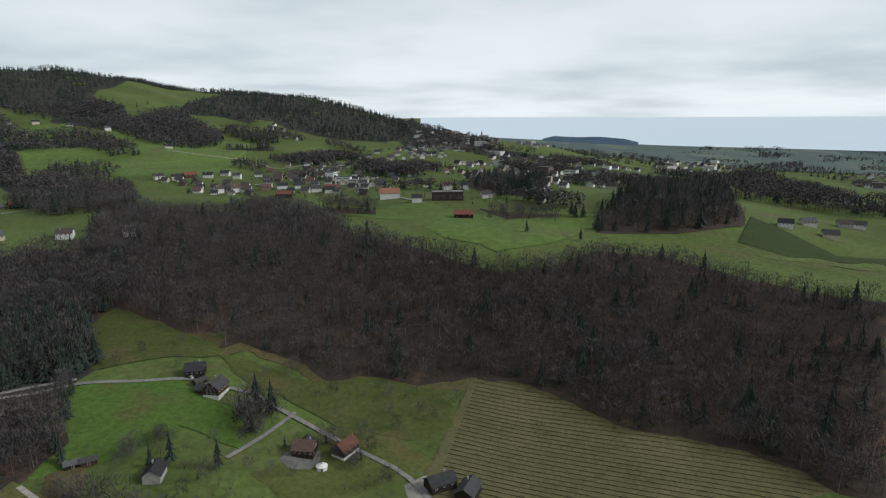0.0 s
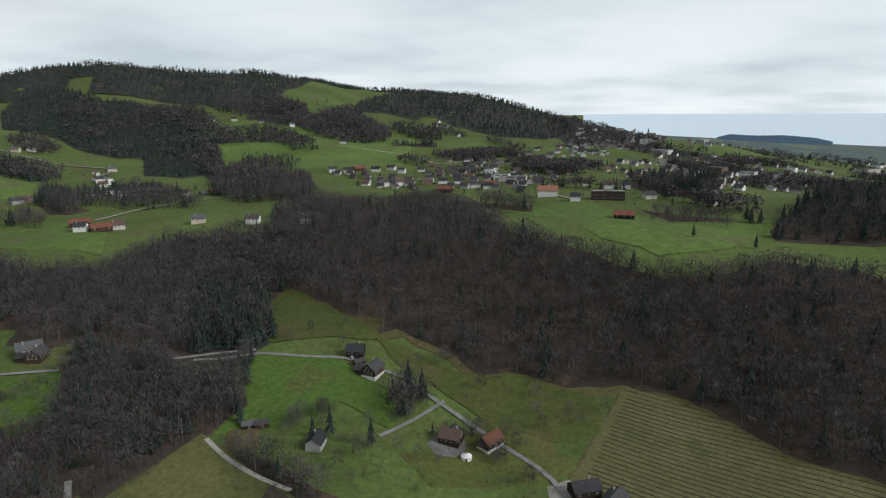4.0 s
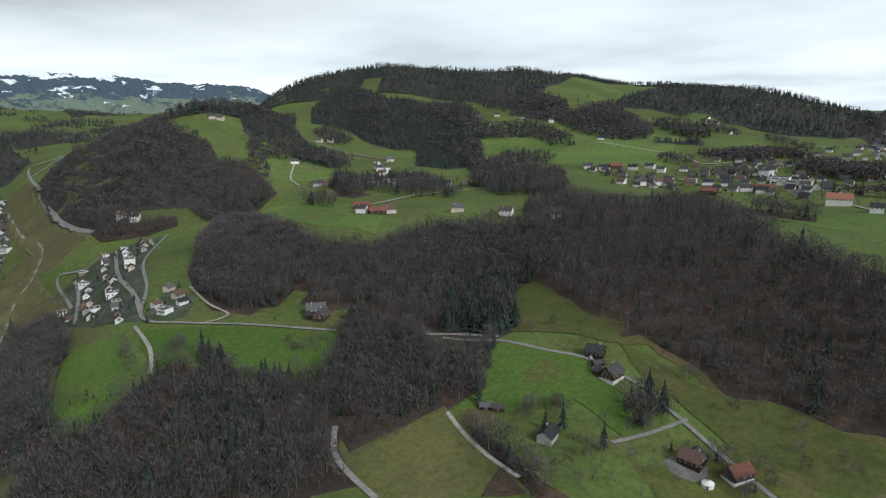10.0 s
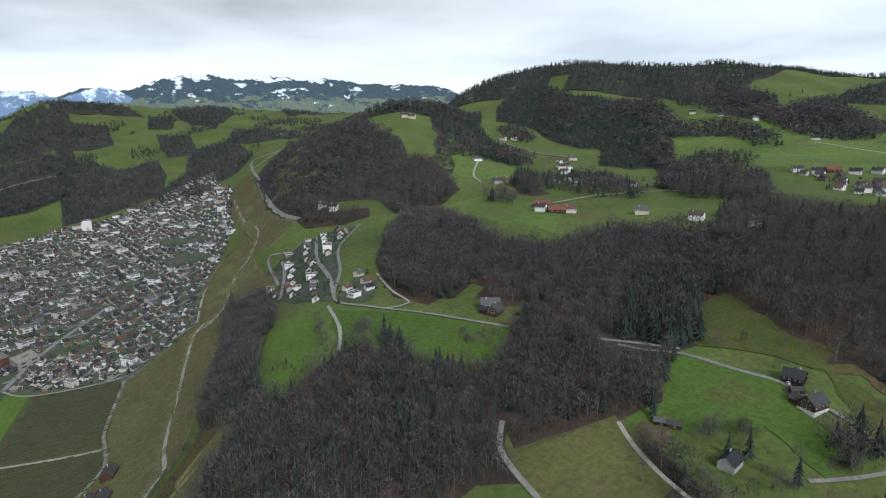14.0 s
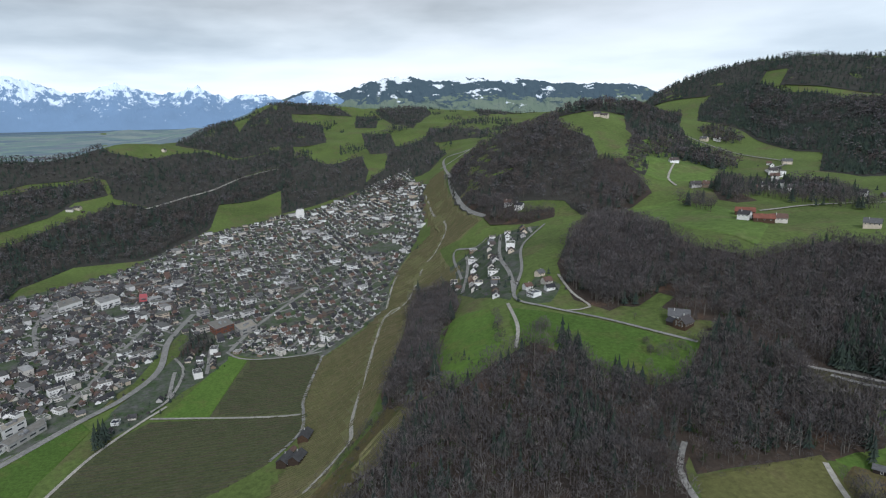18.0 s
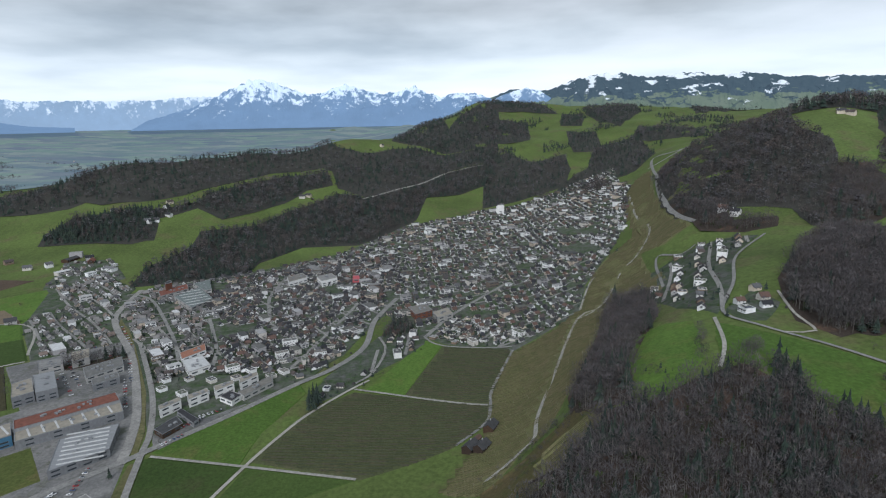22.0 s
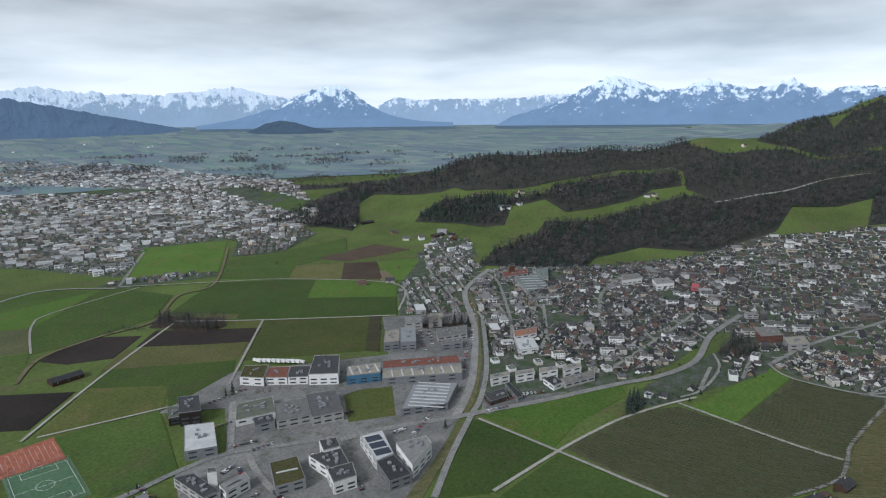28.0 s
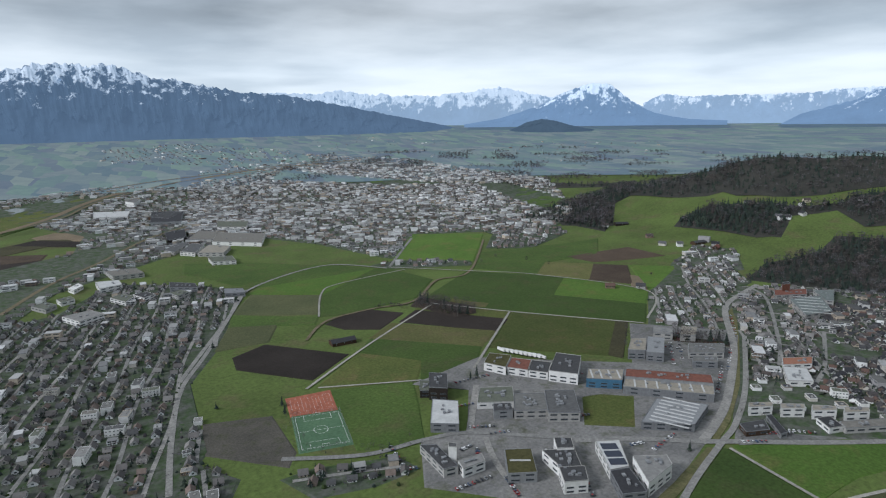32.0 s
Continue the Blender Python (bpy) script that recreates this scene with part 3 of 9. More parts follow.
plot("meadow", "grass_mid", [(-244, -895), (-266, -952), (-369, -862), (-349.8, -830.8), (-304, -864)])
plot("stubble_field", "grey_green", [(-198.5, -808.8), (-244, -895), (-304, -864), (-268.9, -802.9)])
plot("meadow", "grass_mid", [(-294, -1374), (-398, -1308), (-548, -1151), (-593, -1081), (-363, -1086), (-330, -1129), (-271, -1282)])
plot("meadow", "grass_mid", [(-374.1, -237.4), (-503.2, -272.8), (-506.2, -267.9), (-488.6, -182.2), (-403, -204.4)])
plot("meadow", "grass_mid", [(-400.2, -193.4), (-487.7, -174.2), (-466.7, -80.3)])
plot("meadow", "grass_bright", [(-518.1, -270), (-659, -169.5), (-635.3, -156.3), (-553.9, -181.7), (-492.5, -184.2)])
plot("meadow", "grass_mid", [(-658.7, -148.3), (-741, -108.4), (-807.9, -96.1), (-777.6, -86.9), (-687.1, -100), (-657.4, -116.5)])
plot("orchard", "vine_ground", [(-499.6, -173.3), (-592.9, -142), (-635.9, -100.6), (-594.8, 43.1), (-550.6, 38.5), (-513.2, 3.7), (-470.7, -73.5)])
plot("meadow", "grass_bright", [(-645.9, -88.9), (-794.1, -27.5), (-772.8, -6.5), (-628.8, -46)])
plot("orchard", "vine_ground", [(-629.8, -44), (-766.9, -3.5), (-745.9, 80.5), (-620.6, 48.8), (-597.8, 44.1)])
plot("vineyard_slope", "vine_grass", [(-1775, 596), (-1329, 452), (-1113, 391), (-978, 387), (-959, 370), (-985, 333), (-974, 317), (-871, 297), (-721, 265), (-751, 253), (-805, 226), (-757, 188), (-697, 145), (-715, 111), (-752, 136), (-827, 187), (-994, 247), (-1078, 302), (-1114, 351), (-1321, 398), (-1514, 452), (-1702, 533)])
plot("vineyard_slope", "vine_grass", [(-443, -2.7), (-541.1, 44.5), (-622.7, 51.8), (-726.2, 81.6), (-784.3, 172.5), (-573.3, 102.5), (-475, 73.3), (-463.3, 62.2), (-417.9, 27.7)])
plot("vineyard_slope", "vine_brown", [(-783.6, 178.5), (-782, 211.2), (-561.8, 133.5), (-488.2, 96.8), (-466.4, 83.7), (-463.1, 71.4), (-499, 81.1), (-613, 116.2)])
plot("vineyard_slope", "vine_grass", [(-406.5, 65), (-405.7, 111.6), (-387.6, 100.6), (-369.5, 74.6), (-378.5, 68.5)])
plot("vineyard_slope", "vine_grass", [(-831.6, 270.3), (-816.7, 295.3), (-716.6, 270.8), (-790.5, 264.5)])
plot("vineyard_slope", "vine_grass", [(-1332, 404), (-1335, 446), (-1094, 399), (-951, 386), (-946, 344), (-996, 309), (-1077, 353)])
plot("vineyard_slope", "vine_grass", [(-368, 66), (-416, 73), (-419, 95), (-419, 115), (-387, 107), (-368, 85)])
plot("bracken_patch", "bracken", [(-417, 27), (-427, 49), (-445, 68), (-456, 96), (-439, 117), (-418, 118), (-419, 95), (-424, 71), (-369, 60), (-346, 50), (-389, 28)])
plot("vineyard", "vine_brown", [(-9.1, 317), (21.2, 426), (47.3, 417), (84.4, 396.9), (111.4, 367.9), (141.5, 358.8), (178.5, 345.7), (209.5, 325.7), (217.5, 312.6), (192.5, 306.7), (-8.1, 294)])
plot("green_plateau", "grass_bright", [(-527, 173), (-534.2, 199.9), (-513.4, 213.6), (-466.4, 202.9), (-429.3, 189.2), (-398.1, 163.4), (-387.9, 144.7), (-405.8, 135.7), (-475.9, 153.3)])
plot("green_plateau", "grass_bright", [(-487.5, 226.8), (-432.6, 267.4), (-355.5, 317.3), (-318.3, 276.5), (-321.3, 251.4), (-348.3, 235), (-381.4, 232.7), (-419.3, 201.3)])
plot("slope_meadow", "grass_deep", [(-243.4, 387.1), (-182, 399.6), (-162.8, 377.6), (-130.6, 370.8), (-119.6, 328.8), (-162.9, 348.6), (-185, 318.4), (-220.2, 295.1), (-215.3, 326.1), (-240.4, 352)])
plot("pasture", "grass_pale", [(-235, 219.9), (-226.1, 292.1), (-179.1, 268.3), (-139.8, 251.6), (-196.9, 199.1)])
plot("brown_plot", "soil_olive", [(-299.4, 357.8), (-248.4, 389.1), (-245.5, 359), (-275.3, 339.9)])
plot("bare_soil", "soil_brown", [(-158, 238.4), (-161.9, 259.4), (-141.8, 249.5), (-154.9, 233.4)])
plot("hill_meadow", "grass_hill", [(-976, 1422), (-928, 1500), (-700, 1551), (-504, 1620), (-435, 1351), (-448, 1086), (-553, 1092), (-676, 1185), (-770, 1150)])
plot("hill_meadow", "grass_hill", [(-137.5, 771.9), (-25.4, 823), (66.2, 702), (177.6, 728.8), (160.6, 675.9), (105.4, 605.9), (51.2, 583), (5, 622), (-39.5, 699)])
plot("dark_meadow", "vine_dark", [(315, 643.5), (372.1, 737.4), (391.1, 694.4), (410.1, 630.3), (472.2, 642.1), (457.1, 620.2), (353, 612.4)])
plot("hill_meadow", "grass_hill", [(310, 606.5), (399.1, 611.3), (457.1, 620.2), (443.1, 601.2), (333, 596.5)])
plot("far_fields", "grass_hill", [(-772, 553), (-748, 636), (-538.6, 563.5), (-488.3, 500.7), (-581.4, 500.3)])
plot("hill_meadow", "grass_hill", [(-1047, 1441), (-933, 1555), (-689, 1440), (-459, 1400), (-387, 1158), (-489, 1151), (-680, 1185), (-910, 1327)])
plot("hill_meadow", "grass_hill", [(-1006, 667), (-1234, 986), (-924, 868), (-837, 743), (-866, 677)])
plot("slope_meadow", "grass_olive", [(-291, 481), (-279, 506), (-174, 445), (-160, 433), (-96, 411), (-47, 419), (2, 406), (4, 366), (-24, 349), (-69, 359), (-98, 382), (-141, 406), (-164, 432), (-210, 420), (-247, 405)])
plot("slope_meadow", "grass_olive", [(-77, 333), (-59, 381), (-35, 356), (-7, 326), (-39, 304), (-80, 287), (-107, 308)])
plot("town_green", "grass_mid", [(-875, -91), (-883, -51), (-847, -45), (-836, -84)], label="mown lawn between houses of the town")
plot("town_green", "grass_mid", [(-1440, 263), (-1339, 335), (-1283, 327), (-1363, 262)], label="mown lawn between houses of the town")
plot("town_green", "grass_mid", [(-1271, 231), (-1225, 295), (-1142, 297), (-1174, 248)], label="mown lawn between houses of the town")
plot("town_green", "grass_mid", [(-1104, -438), (-1113, -405), (-1056, -386), (-1045, -413)], label="mown lawn between houses of the town")
plot("town_green", "grass_mid", [(-980, -482), (-995, -451), (-941, -425), (-933, -459)], label="mown lawn between houses of the town")
plot("town_green", "grass_mid", [(-866, -345), (-872, -281), (-830, -268), (-819, -321)], label="mown lawn between houses of the town")
plot("town_green", "grass_mid", [(-1069, -221), (-1083, -195), (-1026, -171), (-1001, -194)], label="mown lawn between houses of the town")
plot("town_green", "grass_mid", [(-1031, -103), (-1029, -84), (-977, -72), (-967, -94)], label="mown lawn between houses of the town")
plot("town_green", "grass_mid", [(-912, 24), (-915, 49), (-887, 50), (-884, 27)], label="mown lawn between houses of the town")
plot("town_green", "grass_mid", [(-1172, 140), (-1168, 167), (-1128, 167), (-1132, 138)], label="mown lawn between houses of the town")
plot("yard", "asphalt_yard", [(-626, -322), (-697, -322), (-693, -260), (-696, -201), (-674, -175), (-622, -221), (-568, -258), (-525, -273)])
plot("yard_gravel", "gravel", [(-20.2, 305), (-8.1, 316), (1.1, 306), (-5.1, 294), (-17.2, 294)])
plot("yard", "asphalt_yard", [(-352.4, -562.6), (-462.9, -581.3), (-677, -383.7), (-816, -435), (-655.5, -350.5), (-504.1, -292), (-367.9, -252.2), (-253.3, -386.9), (-292.5, -450.5), (-338, -437.1), (-397, -510.7)])
plot("yard", "asphalt_yard", [(-723, -547), (-816, -435), (-652.5, -352.5), (-584.7, -433.9)])
plot("meadow", "grass_olive", [(-489.5, -430.2), (-527.8, -390.7), (-472.9, -346.5), (-436.7, -379.1)])
plot("yard", "asphalt_yard", [(-661.5, -341.6), (-693.7, -305.1), (-678.6, -173.6), (-656.3, -190.5), (-524, -268)])
plot("canal", "canal_bank", [(-933, -508), (-787, -418), (-643.8, -336.5), (-556.3, -297.1), (-518.9, -285.9), (-515.9, -291), (-565, -309.1), (-638.7, -344.4), (-748.5, -407.8), (-868, -484)])
plot("canal", "canal_bank", [(-493.3, -282.9), (-500.2, -275.8), (-394.7, -252.5), (-369, -246.3), (-361.9, -258), (-426.3, -268.7)])
plot("ploughed_field", "soil", [(30, -1624), (-204, -1597), (-159, -1473), (31, -1489)])
plot("stubble_field", "tan", [(-57, -1893), (-183, -1922), (-241, -1841), (-115, -1826), (-53, -1821)])
plot("meadow", "grass_mid", [(25, -2276), (-299, -2596), (-332, -2562), (-156, -2331), (27, -2043)])
plot("ploughed_field", "soil_olive", [(28, -1852), (-98, -1939), (-128, -1835), (29, -1731)])
plot("stubble_field", "tan", [(-104, -1695), (-233, -1656), (-236, -1603), (-111, -1641)])
plot("meadow", "grass_olive", [(31, -1345), (-87, -1374), (-15, -1221), (33, -1181)])
plot("river", "water", [(53, -2399), (-203, -2631), (-235, -2600), (52, -2274)])
plot("meadow", "grass_mid", [(-931, -2574), (-1652, -1872), (-1537, -1454), (-1343, -1315), (-1557, -1972), (-1061, -2775)])
plot("dry_fringe", "dry_grass", [(-169.8, 440.7), (-154.7, 451.8), (-102.3, 432.9), (-82.3, 410.9), (-60.4, 422.9), (-18.2, 413), (19.2, 427), (14.2, 413), (-16.2, 403), (-34.2, 406), (-58.3, 409), (-74.3, 400.9), (-87.3, 377.9), (-89.3, 405.9), (-104.4, 421.9), (-147.7, 441.8), (-162.8, 429.7)])
plot("bracken_patch", "bracken", [(-292.6, 479), (-290.6, 502.1), (-276.5, 508.2), (-237.3, 481.4), (-202.1, 461.5), (-170.8, 462.7), (-169.8, 440.7), (-196, 447.6), (-227.2, 459.4), (-263.4, 487.2), (-277.6, 486.1)])
plot("dry_fringe", "dry_grass", [(22.2, 427), (59.3, 418), (84.4, 398.9), (112.4, 370.9), (142.5, 360.8), (179.5, 348.7), (210.5, 327.7), (217.5, 312.6), (208.5, 313.7), (175.5, 338.7), (138.5, 350.8), (107.4, 359.9), (78.4, 387.9), (54.3, 409), (20.2, 417)])
plot("bracken_patch", "dry_grass", [(-67.3, 418), (-43.3, 420), (-44.3, 405), (-57.3, 402)])
plot("dry_fringe", "dry_grass", [(-218.3, 312.1), (-201.1, 335.3), (-196.1, 330.4), (-200.2, 312.3), (-181.1, 263.3), (-188.1, 259.2)])
plot("patio", "asphalt_yard", [(-93.4, 322.9), (-92.4, 328.9), (-84.3, 334.9), (-74.2, 333), (-72.2, 324), (-77.3, 316.9), (-87.3, 315.9)])
plot("river", "water", [(22, -2501), (-223, -2649), (-240, -2608), (24, -2402)])
plot("river_bank", "grass_olive", [(25, -2390), (-244, -2597), (-249, -2560), (26, -2130)])
plot("tan_field", "tan", [(-47, -1961), (-95, -2006), (-214, -1896), (-197, -1816), (-58, -1912)])
plot("ploughed_field", "soil", [(5, -1860), (-45, -1912), (-153, -1805), (-131, -1740)])
plot("ploughed_field", "soil", [(-69, -1601), (-123, -1647), (-207, -1587), (-159, -1473)])
plot("tan_field", "tan", [(-145, -1694), (-241, -1633), (-227, -1585), (-135, -1653)])
plot("tan_field", "soil_brown", [(29, -1731), (-58, -1684), (-43, -1622), (30, -1624)])
plot("meadow", "grass_mid", [(30, -1560), (-65, -1548), (-146, -1457), (-76, -1360), (30, -1445)])

# ---- roads ----
road("lane", "road", 3.3, [(-790.6, 418), (-704.2, 341.4), (-593.9, 287.2), (-515.6, 242.6), (-468.6, 254.1), (-420.6, 282.6), (-356.5, 319.3)])
road("lane", "road", 3.3, [(-300.4, 357.8), (-271.6, 378.8), (-248.4, 392.1)])
road("lane", "road", 3.3, [(-282.4, 363.9), (-265.6, 371.9), (-242.4, 387.2), (-206.1, 392.4), (-176.9, 397.6), (-153.7, 391.7), (-131.6, 388.8), (-98.4, 367.9), (-64.2, 345), (-28.2, 321), (-14.2, 304), (-6.1, 290)])
road("lane", "road", 3, [(-96.3, 370.9), (-109.5, 342.8), (-123.6, 319.8)])
road("track", "track", 3, [(-220.1, 288.1), (-195.2, 273.2), (-169, 262.4), (-148.8, 257.5)])
road("track", "road", 3.5, [(-265.1, 233.7), (-247, 215.8), (-226, 206.9), (-197.9, 199.1)])
road("track", "track", 3, [(-505.5, 230.7), (-444.4, 212.1), (-406.3, 192.4)])
road("track", "track", 2.5, [(-542.9, 303.7), (-490.8, 290), (-451.7, 285.3), (-453.6, 263.2)])
road("main_road", "road", 9, [(-1067, -543), (-936, -518), (-867, -485), (-750.5, -404.8), (-607.3, -329.3), (-537.5, -302.1), (-496.3, -291)])
road("canal_road", "road", 6, [(-802, -419), (-646.8, -331.6), (-558.4, -292.2), (-513, -279.9), (-442.1, -260.7), (-374.1, -238.4)])
road("main_road", "road", 8, [(-406.3, -364), (-454.2, -332.4), (-498.2, -293), (-523, -274), (-580, -228.7), (-659.1, -172.5), (-706.5, -135.7), (-776.3, -107.7), (-882, -105), (-993, -80)])
road("farm_track", "track", 3.4, [(-509.2, -269.9), (-490.6, -178.2), (-468.7, -77.4)])
road("farm_track", "track", 3.4, [(-406, -201.4), (-490.6, -178.2), (-543, -160.8), (-586.1, -143), (-636.8, -112.4), (-668.5, -89.1)])
road("lane", "road", 3.3, [(-810.9, -92.1), (-763, -78.8), (-691.2, -87.2), (-659.5, -104.7)])
road("lane", "road", 3.3, [(-805.9, -28.6), (-772.8, -2.5), (-750.9, 85.4)])
road("street", "road", 6, [(-805.9, -28.6), (-912, 17), (-1046, 105)])
road("lane", "road", 3.3, [(-736.1, 84.5), (-632.5, 50.7), (-596.9, 46), (-553.5, 38.5), (-515.2, 7.8)])
road("farm_track", "track", 3.5, [(-644.8, -102.6), (-625.8, -45.9), (-594.8, 43.1)])
road("vineyard_path", "track", 3.5, [(-439.4, 29.5), (-463.3, 62.2), (-472.1, 73.3), (-516.6, 82.9), (-613, 116.2), (-784.5, 176.5), (-797.7, 203.6)])
road("vineyard_path", "track", 3.5, [(-778.5, 172.6), (-814.4, 217.8), (-946, 278), (-983, 315), (-1077, 364), (-1248, 391), (-1500, 453)])
road("lane", "road", 3.3, [(-728.6, 266.8), (-908, 320), (-850, 335), (-858, 356)])
road("valley_road", "road", 7, [(-953, 391), (-1102, 402), (-1301, 451), (-1614, 555), (-1886, 633), (-1843, 675), (-1809, 718)])
road("vineyard_path", "track", 3.4, [(-824, 188.1), (-933, 223), (-986, 246)])
road("farm_track", "track", 3.4, [(-249.3, -625.1), (-378.4, -708.8), (-543, -804)])
road("farm_track", "track", 3.4, [(-549, -812), (-621, -699), (-739, -536)])
road("farm_track", "track", 3.4, [(-619, -697), (-504.5, -608.4), (-438.3, -557.1)])
road("farm_track", "track", 3, [(-261.3, -620), (-366.3, -566.6)])
road("farm_track", "track", 3.4, [(-623, -1072), (-740, -937), (-816, -840), (-886, -641), (-761, -546)])
road("main_road", "road", 5.5, [(-136.9, -731.3), (-175.4, -799.8), (-253, -934), (-342, -1088), (-523, -1170), (-615, -1068)])
road("farm_track", "track", 3, [(-371, -860), (-430, -979), (-481, -1018), (-639, -1036)])
road("farm_track", "dirt", 5, [(-313.2, -773.8), (-371, -833), (-456, -845), (-534, -840), (-639, -926), (-730, -942), (-951, -1170)])
road("street", "road", 6, [(-626, -1076), (-828, -1307)])
road("street", "road", 6.5, [(-171.4, -499.3), (-235.7, -460.7), (-292.5, -450.5), (-336, -436.1), (-395.6, -380.5), (-500.2, -293)])
road("street", "road", 7, [(-409.8, -516.7), (-338, -437.1)])
road("street", "road", 6, [(-343.2, -418.8), (-323.7, -381.4), (-305.1, -326)])
road("street", "road", 5.5, [(-76.1, -499.6), (-99.1, -596.3), (-135.1, -711.8), (-195.4, -821.2), (-330, -1083)])
road("hill_road", "road", 5, [(-1231, 1003), (-1153, 997), (-1074, 995), (-967, 979), (-893, 972), (-853, 883), (-761, 811), (-672, 730)])
road("hill_road", "track", 4.5, [(-603, 619), (-602, 690), (-569, 743), (-527, 788), (-469, 801)])
road("hill_road", "road", 5, [(-307, 1010), (-246, 973), (-150, 1025), (-68, 1038)])
road("hill_road", "track", 3.5, [(-589, 1340), (-512, 1346), (-421, 1331), (-333, 1223), (-284, 1269)])
road("hill_road", "track", 4, [(-80, 896), (-47, 843), (-27, 816)])
road("hill_road", "track", 3.5, [(-966, 790), (-924, 740), (-871, 692), (-819, 667)])
road("hill_road", "track", 4, [(-1192, 904), (-1173, 935), (-1163, 966)])
road("hill_road", "road", 6, [(-1825, 715), (-1814, 654), (-1801, 594)])
road("ridge_road", "track", 6, [(-1714, -223), (-1822, -151), (-1931, -72), (-2104, 17), (-2152, 136)])
road("lane", "road", 5, [(-1035, -533), (-991, -486), (-823, -383), (-735.7, -338.2)])
road("street", "road", 5, [(-903, -361), (-780.6, -306.7), (-716.7, -288.3)])
road("street", "road", 6, [(-892, -265), (-1014, -298), (-1143, -300)])
road("street", "road", 5, [(-698.5, -190.8), (-863, -159.6), (-975, -141)])
road("railway", "dirt", 9, [(33, -1181), (-48, -1357), (-153, -1512), (-284, -1734), (-417, -1878)])
road("dyke", "tan", 22, [(52, -2064), (-284, -2555), (-626, -2734), (-1004, -2839), (-1501, -2825)])
road("far_road", "track", 8, [(-1292, -2913), (-1768, -2935), (-2368, -2689)])
road("river_dyke", "dirt", 9, [(27, -2075), (-119, -2261), (-275, -2494), (-551, -2698), (-796, -2754), (-1123, -2792), (-1476, -2781)])
road("river_dyke", "dirt", 12, [(-203, -2631), (-455, -2753), (-817, -2824), (-1158, -2876), (-1404, -2886)])


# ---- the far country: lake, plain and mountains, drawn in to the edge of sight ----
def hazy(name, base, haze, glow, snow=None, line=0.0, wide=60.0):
    """A far slope with the haze of much air put in as emission; snow lies above a ragged line."""
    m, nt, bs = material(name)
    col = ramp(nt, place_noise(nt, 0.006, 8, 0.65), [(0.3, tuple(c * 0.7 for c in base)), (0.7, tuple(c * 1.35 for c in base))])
    em = None
    if snow:
        geo = nt.nodes.new("ShaderNodeNewGeometry")
        sep = node(nt, "ShaderNodeSeparateXYZ", [(0, geo.outputs["Position"])])
        a = nt.nodes.new("ShaderNodeMath")
        a.operation = "MULTIPLY_ADD"
        nt.links.new(place_noise(nt, 0.012, 9, 0.72, (1.4, 1.4, 0.9)), a.inputs[0])
        a.inputs[1].default_value = wide * 7
        a.inputs[2].default_value = -wide * 3.5 - line
        b = node(nt, "ShaderNodeMath", [(0, a.outputs[0]), (1, sep.outputs[2])])
        c = nt.nodes.new("ShaderNodeMath")
        c.operation = "DIVIDE"
        nt.links.new(b.outputs[0], c.inputs[0])
        c.inputs[1].default_value = wide
        fac = ramp(nt, c.outputs[0], [(0.3, (0, 0, 0)), (0.75, (1, 1, 1))])
        col = mixed(nt, fac, col, snow)
    nt.links.new(col, bs.inputs["Base Color"])
    bs.inputs["Roughness"].default_value = 1.0
    bs.inputs["Specular IOR Level"].default_value = 0.0
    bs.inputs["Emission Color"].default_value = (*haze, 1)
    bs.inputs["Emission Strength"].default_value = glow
    return m


def snow_hills(name):
    """Far hills, haze put in as emission: dark woods on top, pale meadows lower down, old snow in hollows between."""
    m, nt, bs = material(name)
    geo = nt.nodes.new("ShaderNodeNewGeometry")
    up = node(nt, "ShaderNodeSeparateXYZ", [(0, geo.outputs["Position"])]).outputs[2]

    def raised(scale, strong, at, per):
        a = nt.nodes.new("ShaderNodeMath")
        a.operation = "MULTIPLY_ADD"
        nt.links.new(up, a.inputs[0])
        a.inputs[1].default_value, a.inputs[2].default_value = per, -at * per
        b = nt.nodes.new("ShaderNodeMath")
        b.operation = "MULTIPLY_ADD"
        nt.links.new(place_noise(nt, scale, 6, 0.6, (1, 1, 2.2)), b.inputs[0])
        b.inputs[1].default_value = strong
        nt.links.new(a.outputs[0], b.inputs[2])
        return b.outputs[0]

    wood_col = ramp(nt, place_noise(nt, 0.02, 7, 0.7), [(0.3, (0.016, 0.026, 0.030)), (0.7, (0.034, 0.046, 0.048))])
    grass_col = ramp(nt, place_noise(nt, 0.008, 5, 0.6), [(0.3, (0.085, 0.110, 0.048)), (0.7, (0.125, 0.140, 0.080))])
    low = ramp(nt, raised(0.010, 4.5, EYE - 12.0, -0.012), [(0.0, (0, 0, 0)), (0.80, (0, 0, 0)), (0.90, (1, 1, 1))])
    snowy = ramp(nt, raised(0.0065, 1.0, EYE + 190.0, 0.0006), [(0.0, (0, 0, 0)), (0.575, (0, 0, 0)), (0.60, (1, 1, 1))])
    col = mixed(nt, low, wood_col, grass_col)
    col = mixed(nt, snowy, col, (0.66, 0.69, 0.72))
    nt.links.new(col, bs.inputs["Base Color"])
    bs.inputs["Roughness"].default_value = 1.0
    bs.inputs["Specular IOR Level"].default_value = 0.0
    # a faint blue glow in place of haze
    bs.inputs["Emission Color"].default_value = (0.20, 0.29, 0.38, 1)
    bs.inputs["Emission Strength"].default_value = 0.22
    return m


